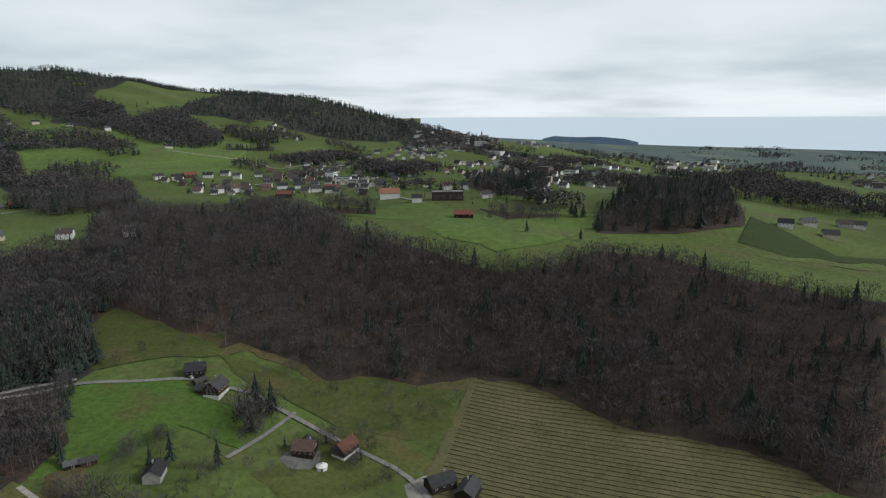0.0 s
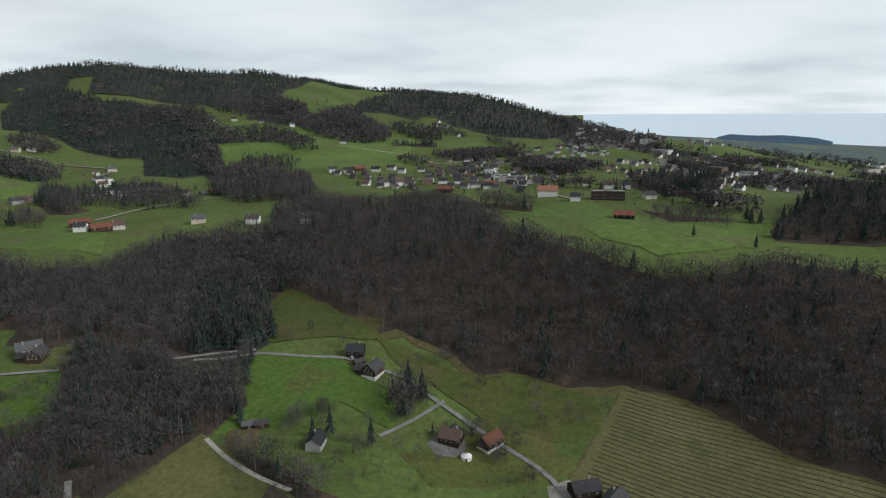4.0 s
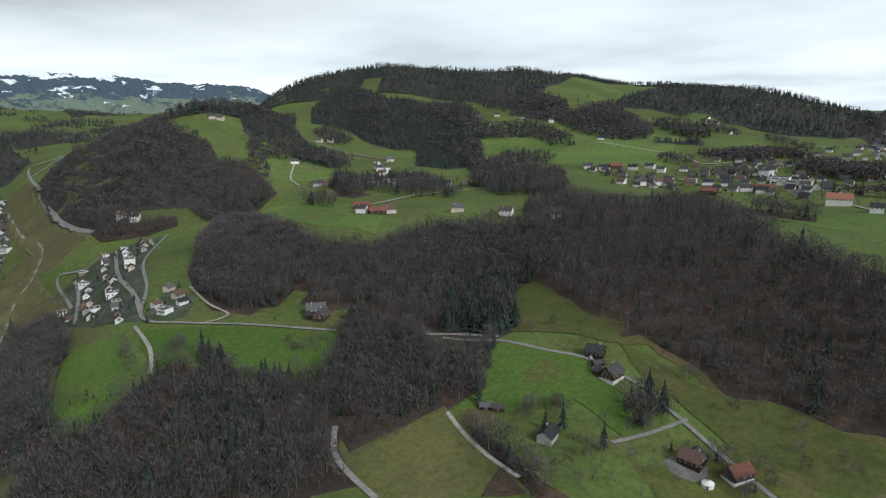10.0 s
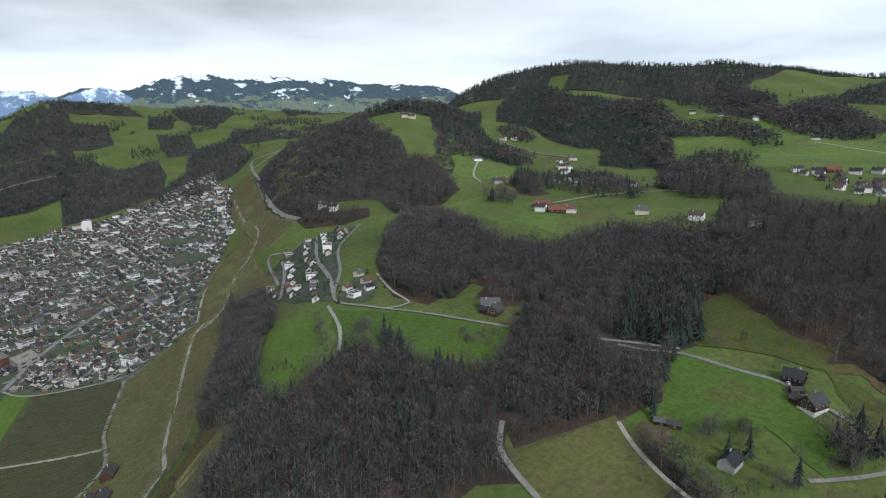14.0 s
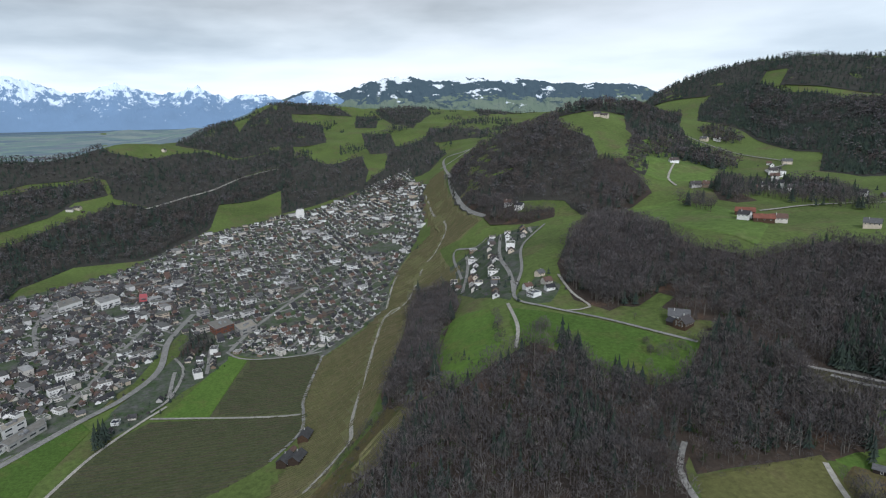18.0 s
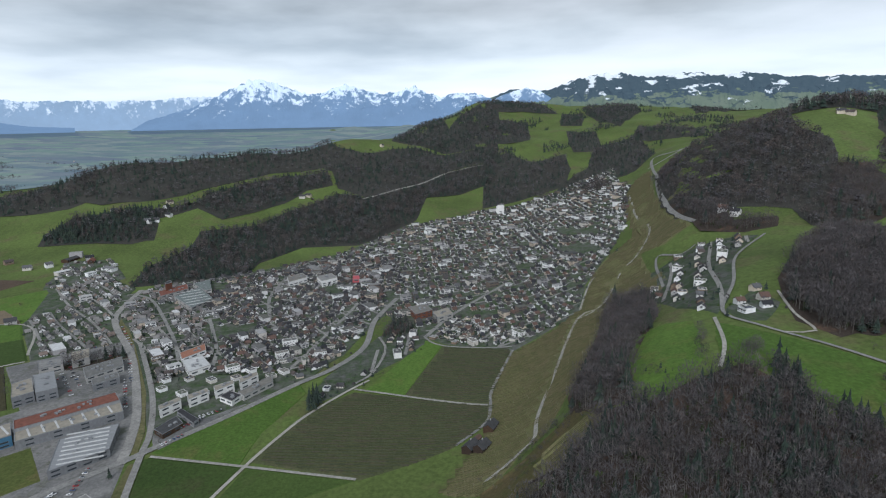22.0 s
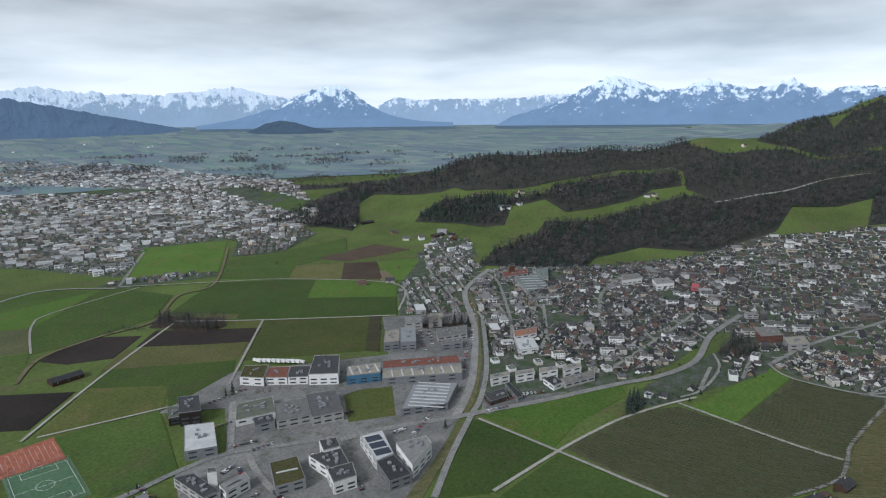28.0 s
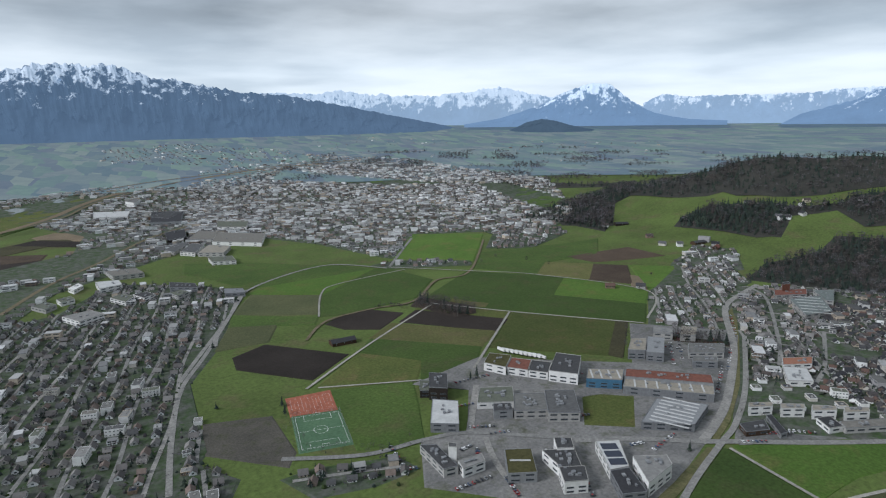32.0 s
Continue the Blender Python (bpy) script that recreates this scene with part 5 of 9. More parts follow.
def wood(name, mix, pts, label="", tall=19.0, gap=None):
    """A wood: its leaf-strewn floor and its trees."""
    pts = np.array(pts)
    x0, y0 = pts.min(0)
    x1, y1 = pts.max(0)
    mid = math.hypot(*pts.mean(0))
    far = mid > 1050
    gap = gap or (6.6 if mid < 700 else 7.6 if not far else 11.0 if mid < 2000 else 17.0)
    if (x1 - x0) > 40 and "copses" not in name:
        plot(name + "_floor", "conifer_floor" if mix == "conifer" or far else "forest_floor", [tuple(p) for p in pts], label="brown leaf litter under bare trees", category="ground")
    r = np.random.default_rng(len(WOODS) + 11)
    gx, gy = np.meshgrid(np.arange(x0, x1 + gap, gap), np.arange(y0, y1 + gap, gap))
    px = (gx + r.uniform(-0.55, 0.55, gx.shape) * gap).ravel()
    py = (gy + r.uniform(-0.55, 0.55, gy.shape) * gap).ravel()
    ok = inside(px, py, [tuple(p) for p in pts])
    for other, name2 in CLEARINGS:
        ok &= ~inside(px, py, other)
    for line, width in CLEAR_LINES:
        ok &= ~near_line(px, py, line, width)
    if "copses" in name:
        blot = np.sin(px / 83 + 1.4 * np.sin(py / 120)) * np.cos(py / 71 + 1.1 * np.sin(px / 97)) + 0.35 * np.sin(px / 31 + py / 27)
        ok &= blot > (-0.12 if "thick" in name else 0.4)
    px, py = px[ok], py[ok]
    n = len(px)
    if n == 0:
        return
    patch = np.sin(px / 37 + 2 * np.sin(py / 51)) * np.cos(py / 29 + np.sin(px / 43))
    green = r.uniform(0, 1, n) < np.clip(MIX[mix] + 0.5 * MIX[mix] * patch + (patch > 0.75) * 0.35 * (mix not in ("bare", "few")), 0, 0.97)
    h = tall * r.uniform(0.6, 1.2, n) * np.where(green, 0.88 if mix == "few" else 1.12, 1.0)
    h *= 0.9 + 0.14 * np.sin(px / 60 + py / 75)
    if far:
        kinds = [("far_fine" if mid < 1700 else "far_bare", i) for i in range(5)] + [("far_conifer", i) for i in range(4)]
        kind = np.where(green, 5 + r.integers(0, 4, n), r.integers(0, 5, n))
        h *= np.where(green, 0.78, 1.0)
    else:
        kinds = [("bare", i) for i in range(7)] + [("conifer", i) for i in range(4)]
        kind = np.where(green, 7 + r.integers(0, 4, n), r.integers(0, 7, n))
    WOODS.append(n)
    words = {"bare": "dense leafless brown winter wood", "mixed": "mixed winter wood of bare trees and dark spruces", "few": "leafless grey-brown wood with a few dark spruces", "autumn": "leafless reddish-brown winter wood", "dark": "dark mixed wood of spruces and bare trees", "conifer": "dark green spruce wood"}[mix]
    planted(name, np.stack([px, py, h, kind, r.uniform(0, 6.28, n)], 1), label or words + " on sloping ground", kinds=kinds)


CLEARINGS = []
CLEAR_LINES = [(line, width * 0.5 + 2.5) for line, width in ROADS]

CLEARINGS += [(p, n) for n, p in PLOTS if n in ("brown_plot", "green_plateau", "pasture", "vineyard_slope")]


# ---- woods ----
wood("slope_forest", "bare", [(244.5, 306.6), (217.5, 311.6), (210.5, 327.7), (179.5, 348.7), (142.5, 360.8), (112.4, 370.9), (84.4, 398.9), (59.3, 418), (19.2, 427), (-18.2, 413), (-60.4, 422.9), (-82.3, 410.9), (-102.3, 432.9), (-154.7, 451.8), (-169.8, 440.7), (-170.8, 462.7), (-202.1, 461.5), (-237.3, 481.4), (-276.5, 508.2), (-299.7, 535), (-350, 601.9), (-393.2, 681.7), (-393.1, 804), (-283.3, 766.5), (-230.9, 829.8), (-155.5, 755.9), (-96.5, 634.9), (-24.3, 589), (24.1, 552), (59.2, 543), (101.4, 550.9), (151.6, 590.9), (215.7, 584.7), (269.8, 527.6), (327.9, 499.4), (362.9, 490.3)])
wood("hillside_wood", "conifer", [(-1361, 1166), (-1614, 1382), (-1716, 1518), (-1721, 1591), (-1599, 1602), (-1468, 1559), (-1376, 1580), (-1231, 1545), (-1110, 1465), (-1076, 1472), (-927, 1331), (-839, 1227), (-767, 1118), (-717, 1007), (-727, 950), (-789, 931), (-925, 1095), (-977, 1083), (-1099, 1146), (-1224, 1202), (-1283, 1207)])
wood("ridge_wood", "conifer", [(-1934, 1373), (-2216, 1663), (-2098, 1716), (-2068, 1842), (-1937, 1937), (-1849, 1982), (-1742, 2036), (-1661, 2141), (-1592, 2155), (-1428, 2233), (-1290, 2315), (-1314, 2620), (-1221, 2729), (-1099, 2738), (-1034, 2575), (-1141, 2488), (-1114, 2172), (-1101, 2012), (-1023, 1828), (-1074, 1737), (-1084, 1656), (-1176, 1669), (-1283, 1670), (-1362, 1631), (-1403, 1627), (-1516, 1601), (-1566, 1669), (-1630, 1754), (-1695, 1715), (-1610, 1600), (-1731, 1578), (-1707, 1498), (-1755, 1487), (-1810, 1449), (-1883, 1408), (-1940, 1375)])
wood("hillside_wood", "mixed", [(-1053, 1670), (-1117, 1845), (-1035, 1889), (-955, 1898), (-824, 1638), (-933, 1666), (-1014, 1670)])
wood("hillside_wood", "conifer", [(-1686, 1096), (-1934, 1266), (-1830, 1296), (-1737, 1258), (-1655, 1164)])
wood("hillside_wood", "conifer", [(-1441, 1006), (-1604, 1177), (-1552, 1255), (-1517, 1240), (-1411, 1133), (-1292, 1048), (-1121, 945), (-962, 883), (-893, 824), (-981, 836), (-1220, 958), (-1364, 990), (-1379, 947)])
wood("hillside_wood", "bare", [(-1010, 705), (-1119, 790), (-1206, 876), (-950, 709), (-955, 704)])
wood("hillside_wood", "mixed", [(-756, 689), (-834, 758), (-798, 765), (-722, 690), (-660, 669), (-664, 642), (-699, 645)])
wood("hillside_wood", "bare", [(-624, 906), (-652, 968), (-570, 1012), (-509, 1006), (-392.1, 791), (-437.5, 774.6), (-551, 864)])
wood("hillside_wood", "mixed", [(-858, 1783), (-861, 1920), (-827, 2059), (-656, 1634), (-742, 1654)])
wood("hillside_wood", "bare", [(-1000, 633), (-986, 679), (-899, 650), (-817, 614), (-785, 563), (-777, 541), (-779, 483)])
wood("hedge", "bare", [(-756, 619), (-727, 632), (-656.9, 600.9), (-631.7, 572), (-723, 600)])
wood("hillside_wood", "mixed", [(-975, 1576), (-1034, 1866), (-896, 1782), (-815, 1615), (-831, 1534), (-882, 1553), (-954, 1559)])
wood("ridge_wood", "conifer", [(-1203, 2339), (-1231, 2615), (-864, 2936), (-771, 2971), (-522, 2639), (-270, 2455), (-228, 4755), (-101, 2102), (-168, 1807), (-303, 1839), (-386, 1848), (-468, 1912), (-536, 1978), (-589, 1918), (-723, 2008), (-813, 1963), (-860, 2133), (-877, 2388), (-859, 2670), (-970, 2718), (-1104, 2476), (-1122, 2173)])
wood("hillside_wood", "bare", [(-811, 1621), (-848, 1814), (-739, 1864), (-595, 1684), (-555, 1586), (-586, 1498), (-656, 1610), (-753, 1602)])
wood("hillside_wood", "conifer", [(-519, 1465), (-446, 1443), (-414, 1512), (-396, 1444), (-490, 1416)])
wood("hillside_wood", "bare", [(-720, 1003), (-860, 1214), (-825, 1206), (-702, 1046), (-674, 1083), (-596, 1032), (-520, 1027), (-435, 889), (-493, 888), (-561, 893), (-634, 927)])
wood("village_wood", "mixed", [(34, 1028), (43, 1024), (108, 1023), (186, 1038), (141.5, 875.9), (94.3, 887), (57, 934)])
wood("village_wood", "bare", [(-167.6, 814.9), (-129.5, 769.9), (-82.5, 751.9), (-86.6, 792.9)])
wood("village_wood", "bare", [(48.1, 786), (76.3, 710), (130.5, 687.9), (133.5, 737.9), (95.3, 756)])
wood("village_wood", "conifer", [(152.6, 732.9), (151.6, 710.9), (173.6, 709.8), (176.6, 722.8)])
wood("far_wood", "conifer", [(1243, 2503), (1275, 2525), (1514, 2623), (1440, 2482)])
wood("far_wood", "mixed", [(609, 1315), (501, 1320), (795, 1600), (748, 1173), (634, 880), (655, 906), (607, 948), (521, 984)])
wood("far_wood", "mixed", [(514, 1539), (512, 1418), (689, 1466), (643, 1513)])
wood("far_hill_wood", "dark", [(-1632, -980), (-1827, -1085), (-1861, -1025), (-1924, -900), (-1965, -786), (-2058, -735), (-2152, -639), (-2218, -505), (-2296, -423), (-2193, -367), (-2154, -277), (-2438, -108), (-2372, 21), (-2399, 205), (-2236, 190), (-2124, 18), (-1880, -122), (-1733, -225), (-1778, -305), (-1933, -346), (-1986, -389), (-1909, -524), (-1789, -617), (-1670, -693), (-1604, -790), (-1590, -877)])
wood("far_hill_wood", "dark", [(-1227, -1344), (-1378, -1383), (-1737, -1427), (-1908, -1456), (-1569, -1201), (-1484, -1205), (-1373, -1120), (-1242, -1034), (-1260, -1165)])
wood("far_hill_wood", "dark", [(-1676, -1312), (-2090, -1451), (-1824, -1091), (-1852, -1043), (-1644, -912), (-1582, -971), (-1568, -1094), (-1559, -1194)])
wood("hill_clump", "conifer", [(-1437, -938), (-1524, -919), (-1566, -749), (-1514, -709), (-1391, -670), (-1378, -918)])
wood("knoll_ridge_wood", "dark", [(-2488, -197), (-3512, -244), (-3113, -104), (-3370, -39), (-2784, 28), (-3071, 88), (-3372, 291), (-2399, 205), (-2412, 22), (-2494, -88)])
wood("far_hill_wood", "dark", [(-1698, -644), (-1802, -575), (-1894, -488), (-1930, -362), (-1799, -324), (-1760, -396), (-1656, -433), (-1583, -485), (-1524, -548), (-1597, -639)])
wood("hill_clump", "dark", [(-1556, -743), (-1636, -639), (-1589, -637), (-1500, -719), (-1510, -832), (-1539, -846)])
wood("hill_clump", "conifer", [(-1489, -778), (-1468, -712), (-1397, -676), (-1374, -713), (-1393, -851), (-1505, -912)])
wood("far_hill_wood", "dark", [(-1089, -576), (-1239, -607), (-1372, -565), (-1447, -573), (-1498, -462), (-1620, -382), (-1734, -299), (-1726, -222), (-1872, -121), (-2108, 17), (-2220, 189), (-2005, 170), (-1863, 47), (-1815, -53), (-1618, -79), (-1485, -142), (-1398, -198), (-1383, -321), (-1262, -386), (-1161, -388), (-1131, -469)])
wood("far_hill_wood", "dark", [(-2238, 157), (-2359, 249), (-2222, 311), (-2301, 449), (-2132, 434), (-1956, 378), (-1889, 294), (-1748, 114)])
wood("far_hill_wood", "dark", [(-2426, 589), (-2426, 754), (-1988, 677), (-1891, 586), (-1909, 478), (-1799, 346), (-1747, 271), (-1956, 378), (-2100, 487)])
wood("far_hill_wood", "conifer", [(-2732, 538), (-2639, 642), (-2354, 593), (-2337, 490)])
wood("far_hill_wood", "dark", [(-3449, 763), (-3954, 1157), (-3120, 972), (-2691, 759), (-3035, 740)])
wood("far_hill_wood", "dark", [(-2904, 216), (-2985, 402), (-2552, 351), (-2430, 175)])
wood("far_hill_wood", "dark", [(-3405, 260), (-3521, 450), (-3415, 555), (-3205, 576), (-3190, 404), (-3083, 232)])
wood("far_hill_wood", "dark", [(-2628, 817), (-2284, 966), (-2130, 879), (-2275, 752), (-2395, 732)])
wood("far_hill_wood", "dark", [(-3836, 1503), (-3751, 1704), (-3579, 1819), (-3685, 1675), (-3058, 1229)])
wood("far_hill_wood", "conifer", [(-3227, 609), (-3257, 720), (-2910, 641), (-2913, 548)])
wood("castle_hill_wood", "autumn", [(-1126, 403), (-1513, 522), (-1763, 654), (-1272, 525), (-1361, 619), (-1406, 731), (-1414, 781), (-1291, 707), (-1191, 673), (-1112, 681), (-1059, 661), (-944, 603), (-830, 572), (-784, 561), (-794, 481), (-866, 493), (-938, 449), (-954, 414), (-1024, 390)], tall=17)
wood("castle_top_wood", "dark", [(-1323, 724), (-1414, 781), (-1393, 816), (-1451, 951), (-1447, 1037), (-1367, 990), (-1302, 888), (-1301, 779)])
wood("hillside_wood", "dark", [(-1166, 811), (-1308, 900), (-1450, 1058), (-1533, 1247), (-1337, 1089), (-1261, 1004), (-1073, 893), (-989, 898), (-950, 851), (-989, 818), (-1093, 816)])
wood("hillside_wood", "bare", [(-1033, 721), (-957, 711), (-904, 667), (-951, 665)])
wood("gorge_wood", "bare", [(-967, 395), (-1109, 405), (-950, 434), (-885, 420), (-855, 465), (-822, 448), (-825, 408), (-899, 383)])
wood("ravine_forest", "few", [(-766, 476), (-671.6, 480.4), (-531, 437.5), (-456.1, 456.9), (-461.2, 492.9), (-434.2, 562.3), (-376.2, 586.6), (-348, 612.9), (-308.6, 607.2), (-267.4, 531.3), (-285.6, 500.1), (-289.6, 476), (-247.4, 411.2), (-263.6, 387.9), (-303.5, 362.8), (-361.7, 354.3), (-369.6, 339.2), (-368.7, 374.3), (-343.7, 372.5), (-371.7, 371.3), (-416.8, 368), (-449.7, 356.8), (-433.7, 322.8), (-461.7, 291.3), (-501.8, 302)])
wood("gully_wood", "few", [(-394.4, 230.6), (-349.3, 224), (-324.2, 233.3), (-316.3, 276.5), (-359.6, 326.3), (-355.6, 348.3), (-299.4, 350.8), (-298.4, 355.8), (-249.4, 389.1), (-233.4, 348.1), (-211.3, 317.1), (-225.1, 290.1), (-237.1, 248.9), (-241.1, 222.9), (-265.1, 235.7), (-260, 221.8), (-237, 206.9), (-310.1, 173.1)])
wood("lower_wood", "few", [(-384.6, 58.2), (-364.5, 78.7), (-379.6, 97.7), (-396.7, 119.7), (-385.8, 137.8), (-395.1, 171.4), (-404.3, 209.4), (-376.3, 218.7), (-333.3, 230.2), (-314.2, 263.5), (-321.4, 284.5), (-349.5, 318.3), (-362.6, 347.3), (-336.6, 357.5), (-303.5, 362.8), (-268.6, 389.9), (-243.4, 373.1), (-213.3, 322.1), (-233.1, 286.1), (-252.2, 251.8), (-266.1, 237.7), (-250.1, 220.8), (-220, 203), (-213, 204)])
wood("lower_wood", "few", [(-377, 109), (-370, 85), (-358, 64), (-358, 41), (-258, 74), (-229, 161), (-233, 207), (-267, 210), (-296, 167), (-335, 131)])
wood("edge_wood", "bare", [(-454.6, 100.1), (-500.7, 107.8), (-591.9, 150.3), (-774.9, 207.2), (-874, 271), (-737.5, 258.8), (-591.2, 212.6), (-491.9, 161.2), (-404.7, 129.7), (-408.7, 106.5)])
wood("knoll_wood", "few", [(-573, 323.5), (-701.5, 421.8), (-731.8, 495.9), (-567.2, 463.3), (-517.2, 453.5), (-460.2, 470.9), (-465.2, 563.2), (-404.4, 614.4), (-338.9, 614), (-284.6, 529.2), (-309.7, 506), (-267.5, 430.1), (-306.5, 395.8), (-344.7, 408.6), (-372.7, 350.2), (-424.9, 403), (-450.7, 372.9), (-448.7, 331.7), (-437.7, 299.6), (-474.7, 287.2), (-524.9, 303.8)])
wood("round_knoll_wood", "mixed", [(168.6, 658.8), (169.6, 690.8), (225.8, 780.8), (462, 1278), (470, 1036), (358.1, 732.5), (344.1, 702.5), (256.9, 664.7)])
wood("hedge", "bare", [(-195.2, 284.2), (-165.9, 275.5), (-140.8, 263.6), (-122.7, 260.7), (-133.7, 249.6), (-159.9, 259.5), (-191.1, 272.2)])
wood("farm_trees", "mixed", [(-120.6, 340.8), (-124.6, 363.8), (-119.5, 384.8), (-107.4, 383.9), (-98.4, 365.9), (-105.4, 345.9)])
wood("copse", "bare", [(-419.6, 340), (-438.7, 373), (-410.9, 396.1), (-372.8, 385.3), (-371.7, 363.3), (-390.6, 343.1)])
wood("orchard_trees", "conifer", [(-394.4, 223.6), (-388.4, 235.7), (-353.3, 226.9), (-353.3, 216.9)])
wood("orchard_trees", "conifer", [(-338.3, 233.1), (-332.3, 248.3), (-323.3, 246.4), (-329.3, 232.2)])
wood("field_trees", "bare", [(-516, -818), (-556, -854), (-596, -756), (-575, -725), (-538, -729)])
wood("field_trees", "bare", [(-722.6, -478.1), (-768.2, -412.9), (-750.5, -404.8), (-709.9, -465)])
wood("town_trees", "conifer", [(-592, -144), (-618.5, -148.1), (-623.3, -141.1), (-597.7, -134)])
wood("town_trees", "mixed", [(-808, -89.1), (-870.8, -80.6), (-886, -54), (-845.9, -43.7), (-800.5, -65.2)])
wood("far_trees", "mixed", [(-1240, -1181), (-1462, -1341), (-1477, -1212), (-1310, -1065)])
wood("far_trees", "mixed", [(-1629, -1927), (-1797, -1588), (-1962, -1522), (-1759, -1498), (-1573, -1797)])
wood("spruce_clump", "conifer", [(-303.1, 173.1), (-324.2, 198.1), (-300.2, 210.4), (-275.1, 199.6), (-280, 173.3)], tall=18.0)
wood("spruce_clump", "conifer", [(-290.2, 247.6), (-307.3, 270.5), (-294.3, 276.6), (-276.2, 259.7)], tall=18.0)
wood("spruce_clump", "conifer", [(-298.5, 383.9), (-349, 476.6), (-304.7, 499), (-245.4, 412.2), (-252.5, 385), (-281.5, 371.9)], tall=18.0)
wood("spruce_clump", "conifer", [(-284.2, 251.6), (-313.4, 281.5), (-340.5, 321.4), (-312.4, 302.5), (-279.2, 259.7)], tall=18.0)
wood("spruce_clump", "conifer", [(-350.2, 182.8), (-366.2, 196.7), (-348.2, 201.9), (-328.2, 191)], tall=18.0)
wood("spruce_clump", "conifer", [(-302.1, 172.2), (-318.1, 188.1), (-292.1, 203.4), (-276.1, 192.5), (-287.1, 177.3)], tall=18.0)
wood("spruce_clump", "conifer", [(-254.5, 372), (-273.7, 409.9), (-257.5, 402.1), (-241.4, 374.1)], tall=18.0)
wood("spruce_clump", "conifer", [(-298.5, 388.8), (-360.9, 479.6), (-340, 489.6), (-281.7, 430.9), (-270.6, 391.9)], tall=18.0)
wood("spruce_clump", "conifer", [(-341.5, 315.4), (-363.6, 344.3), (-356.7, 360.3), (-333.6, 336.4)], tall=18.0)
wood("spruce_clump", "conifer", [(-307.1, 169.1), (-332.2, 191), (-316.2, 207.2), (-291.1, 189.3)], tall=18.0)
wood("spruce_clump", "conifer", [(-347.6, 90.9), (-364.6, 102.9), (-350.6, 110), (-328.6, 100.1)], tall=18.0)
wood("field_edge", "bare", [(-766.9, 229.2), (-719.4, 246.9), (-576.2, 204.7), (-473.9, 153.3), (-421.7, 122.6), (-404.7, 107.6), (-447.7, 102.2), (-496.7, 115.9), (-582, 160.6)])
wood("village_wood", "mixed", [(-166, 1974), (-228, 4755), (15, 2437), (131, 1901), (182, 1736), (329, 1682), (325, 1658), (175, 1667), (110, 1824), (12, 1895), (-65, 1658)])
wood("valley_copses", "conifer", [(-2557, -189), (-2922, -65), (-4097, 338), (-3273, 532), (-3604, 956), (-2812, 1301), (-2026, 1155), (-2049, 1081), (-1333, 592), (-2145, 739), (-2267, 514), (-2225, 215), (-2141, -20)])
wood("hill_copses", "mixed", [(-1007, 702), (-1581, 1216), (-1587, 1396), (-917, 1755), (-417, 1815), (-109, 1468), (-251, 1114), (-402, 979), (-599, 769), (-795, 653)])
wood("hill_copses", "mixed", [(-355, 1173), (-313, 1554), (-117, 1542), (106, 1535), (285, 1449), (248, 1018), (153.6, 768.9), (62.2, 889), (-74, 961), (-207, 1014)])
wood("hill_copses", "mixed", [(283, 1043), (489, 1423), (657, 1315), (818, 1133), (577, 794), (479, 776), (455, 907)])
wood("plain_copses", "bare", [(-753, -2527), (-1432, -3056), (-2519, -2572), (-2906, -1691), (-2429, -1410), (-1759, -1498), (-1670, -2450), (-935, -2489)])
wood("shore_copses", "mixed", [(200, 1898), (1410, 3346), (2086, 2938), (1247, 1739), (992, 2112), (688, 2065), (340, 1737)])
wood("village_copses", "bare", [(-154, 1179), (-65, 1658), (159, 1827), (325, 1658), (514, 1539), (355, 1089), (197.7, 778.8), (149.5, 750.9), (32, 951), (-74, 961)])
wood("village_thick_copses", "mixed", [(-952, 691), (-792, 768), (-674, 879), (-530, 865), (-392.1, 791), (-486, 731), (-593, 696), (-804, 670)])
wood("hill_thick_copses", "mixed", [(-1315, 1264), (-1265, 1424), (-1207, 1664), (-988, 1791), (-677, 1655), (-525, 1500), (-630, 1274), (-837, 1214), (-1086, 1209)])
wood("field_copses", "bare", [(-2161, 150), (-2292, 474), (-1310, 512), (-973, 518), (-909, 422), (-1486, 413), (-1906, 245)])
wood("farm_clump", "mixed", [(-126.6, 343.8), (-134.6, 371.8), (-124.5, 385.8), (-111.4, 381.9), (-99.4, 367.9), (-102.4, 347.9), (-117.5, 337.8)])


# ---- houses ----
WALLS = painted("house_render", [(0.56, 0.55, 0.53), (0.78, 0.78, 0.77), (0.54, 0.51, 0.46), (0.62, 0.61, 0.60), (0.38, 0.37, 0.36), (0.72, 0.72, 0.71), (0.54, 0.47, 0.38), (0.20, 0.15, 0.11)], 0.9, dirt=0.25)
WALLS_STUFF = painted("house_render_far", [(0.54, 0.53, 0.52), (0.80, 0.80, 0.79), (0.50, 0.47, 0.43), (0.58, 0.57, 0.56), (0.34, 0.33, 0.33), (0.72, 0.72, 0.71), (0.48, 0.41, 0.33), (0.16, 0.13, 0.11), (0.78, 0.78, 0.77)], 0.9, islands=True, dirt=0.25)
ROOF_COLS = [(0.056, 0.055, 0.058), (0.078, 0.072, 0.072), (0.048, 0.049, 0.054), (0.094, 0.078, 0.073), (0.070, 0.069, 0.072), (0.040, 0.041, 0.046), (0.074, 0.070, 0.071), (0.135, 0.088, 0.073), (0.12, 0.12, 0.124)]
ROOFS = painted("roof_tiles", ROOF_COLS, 0.95, dirt=0.4, scale=0.5, stretch=(1, 1, 4))
ROOFS_STUFF = painted("roof_tiles_far", ROOF_COLS, 0.95, islands=True, dirt=0.4, scale=0.5)
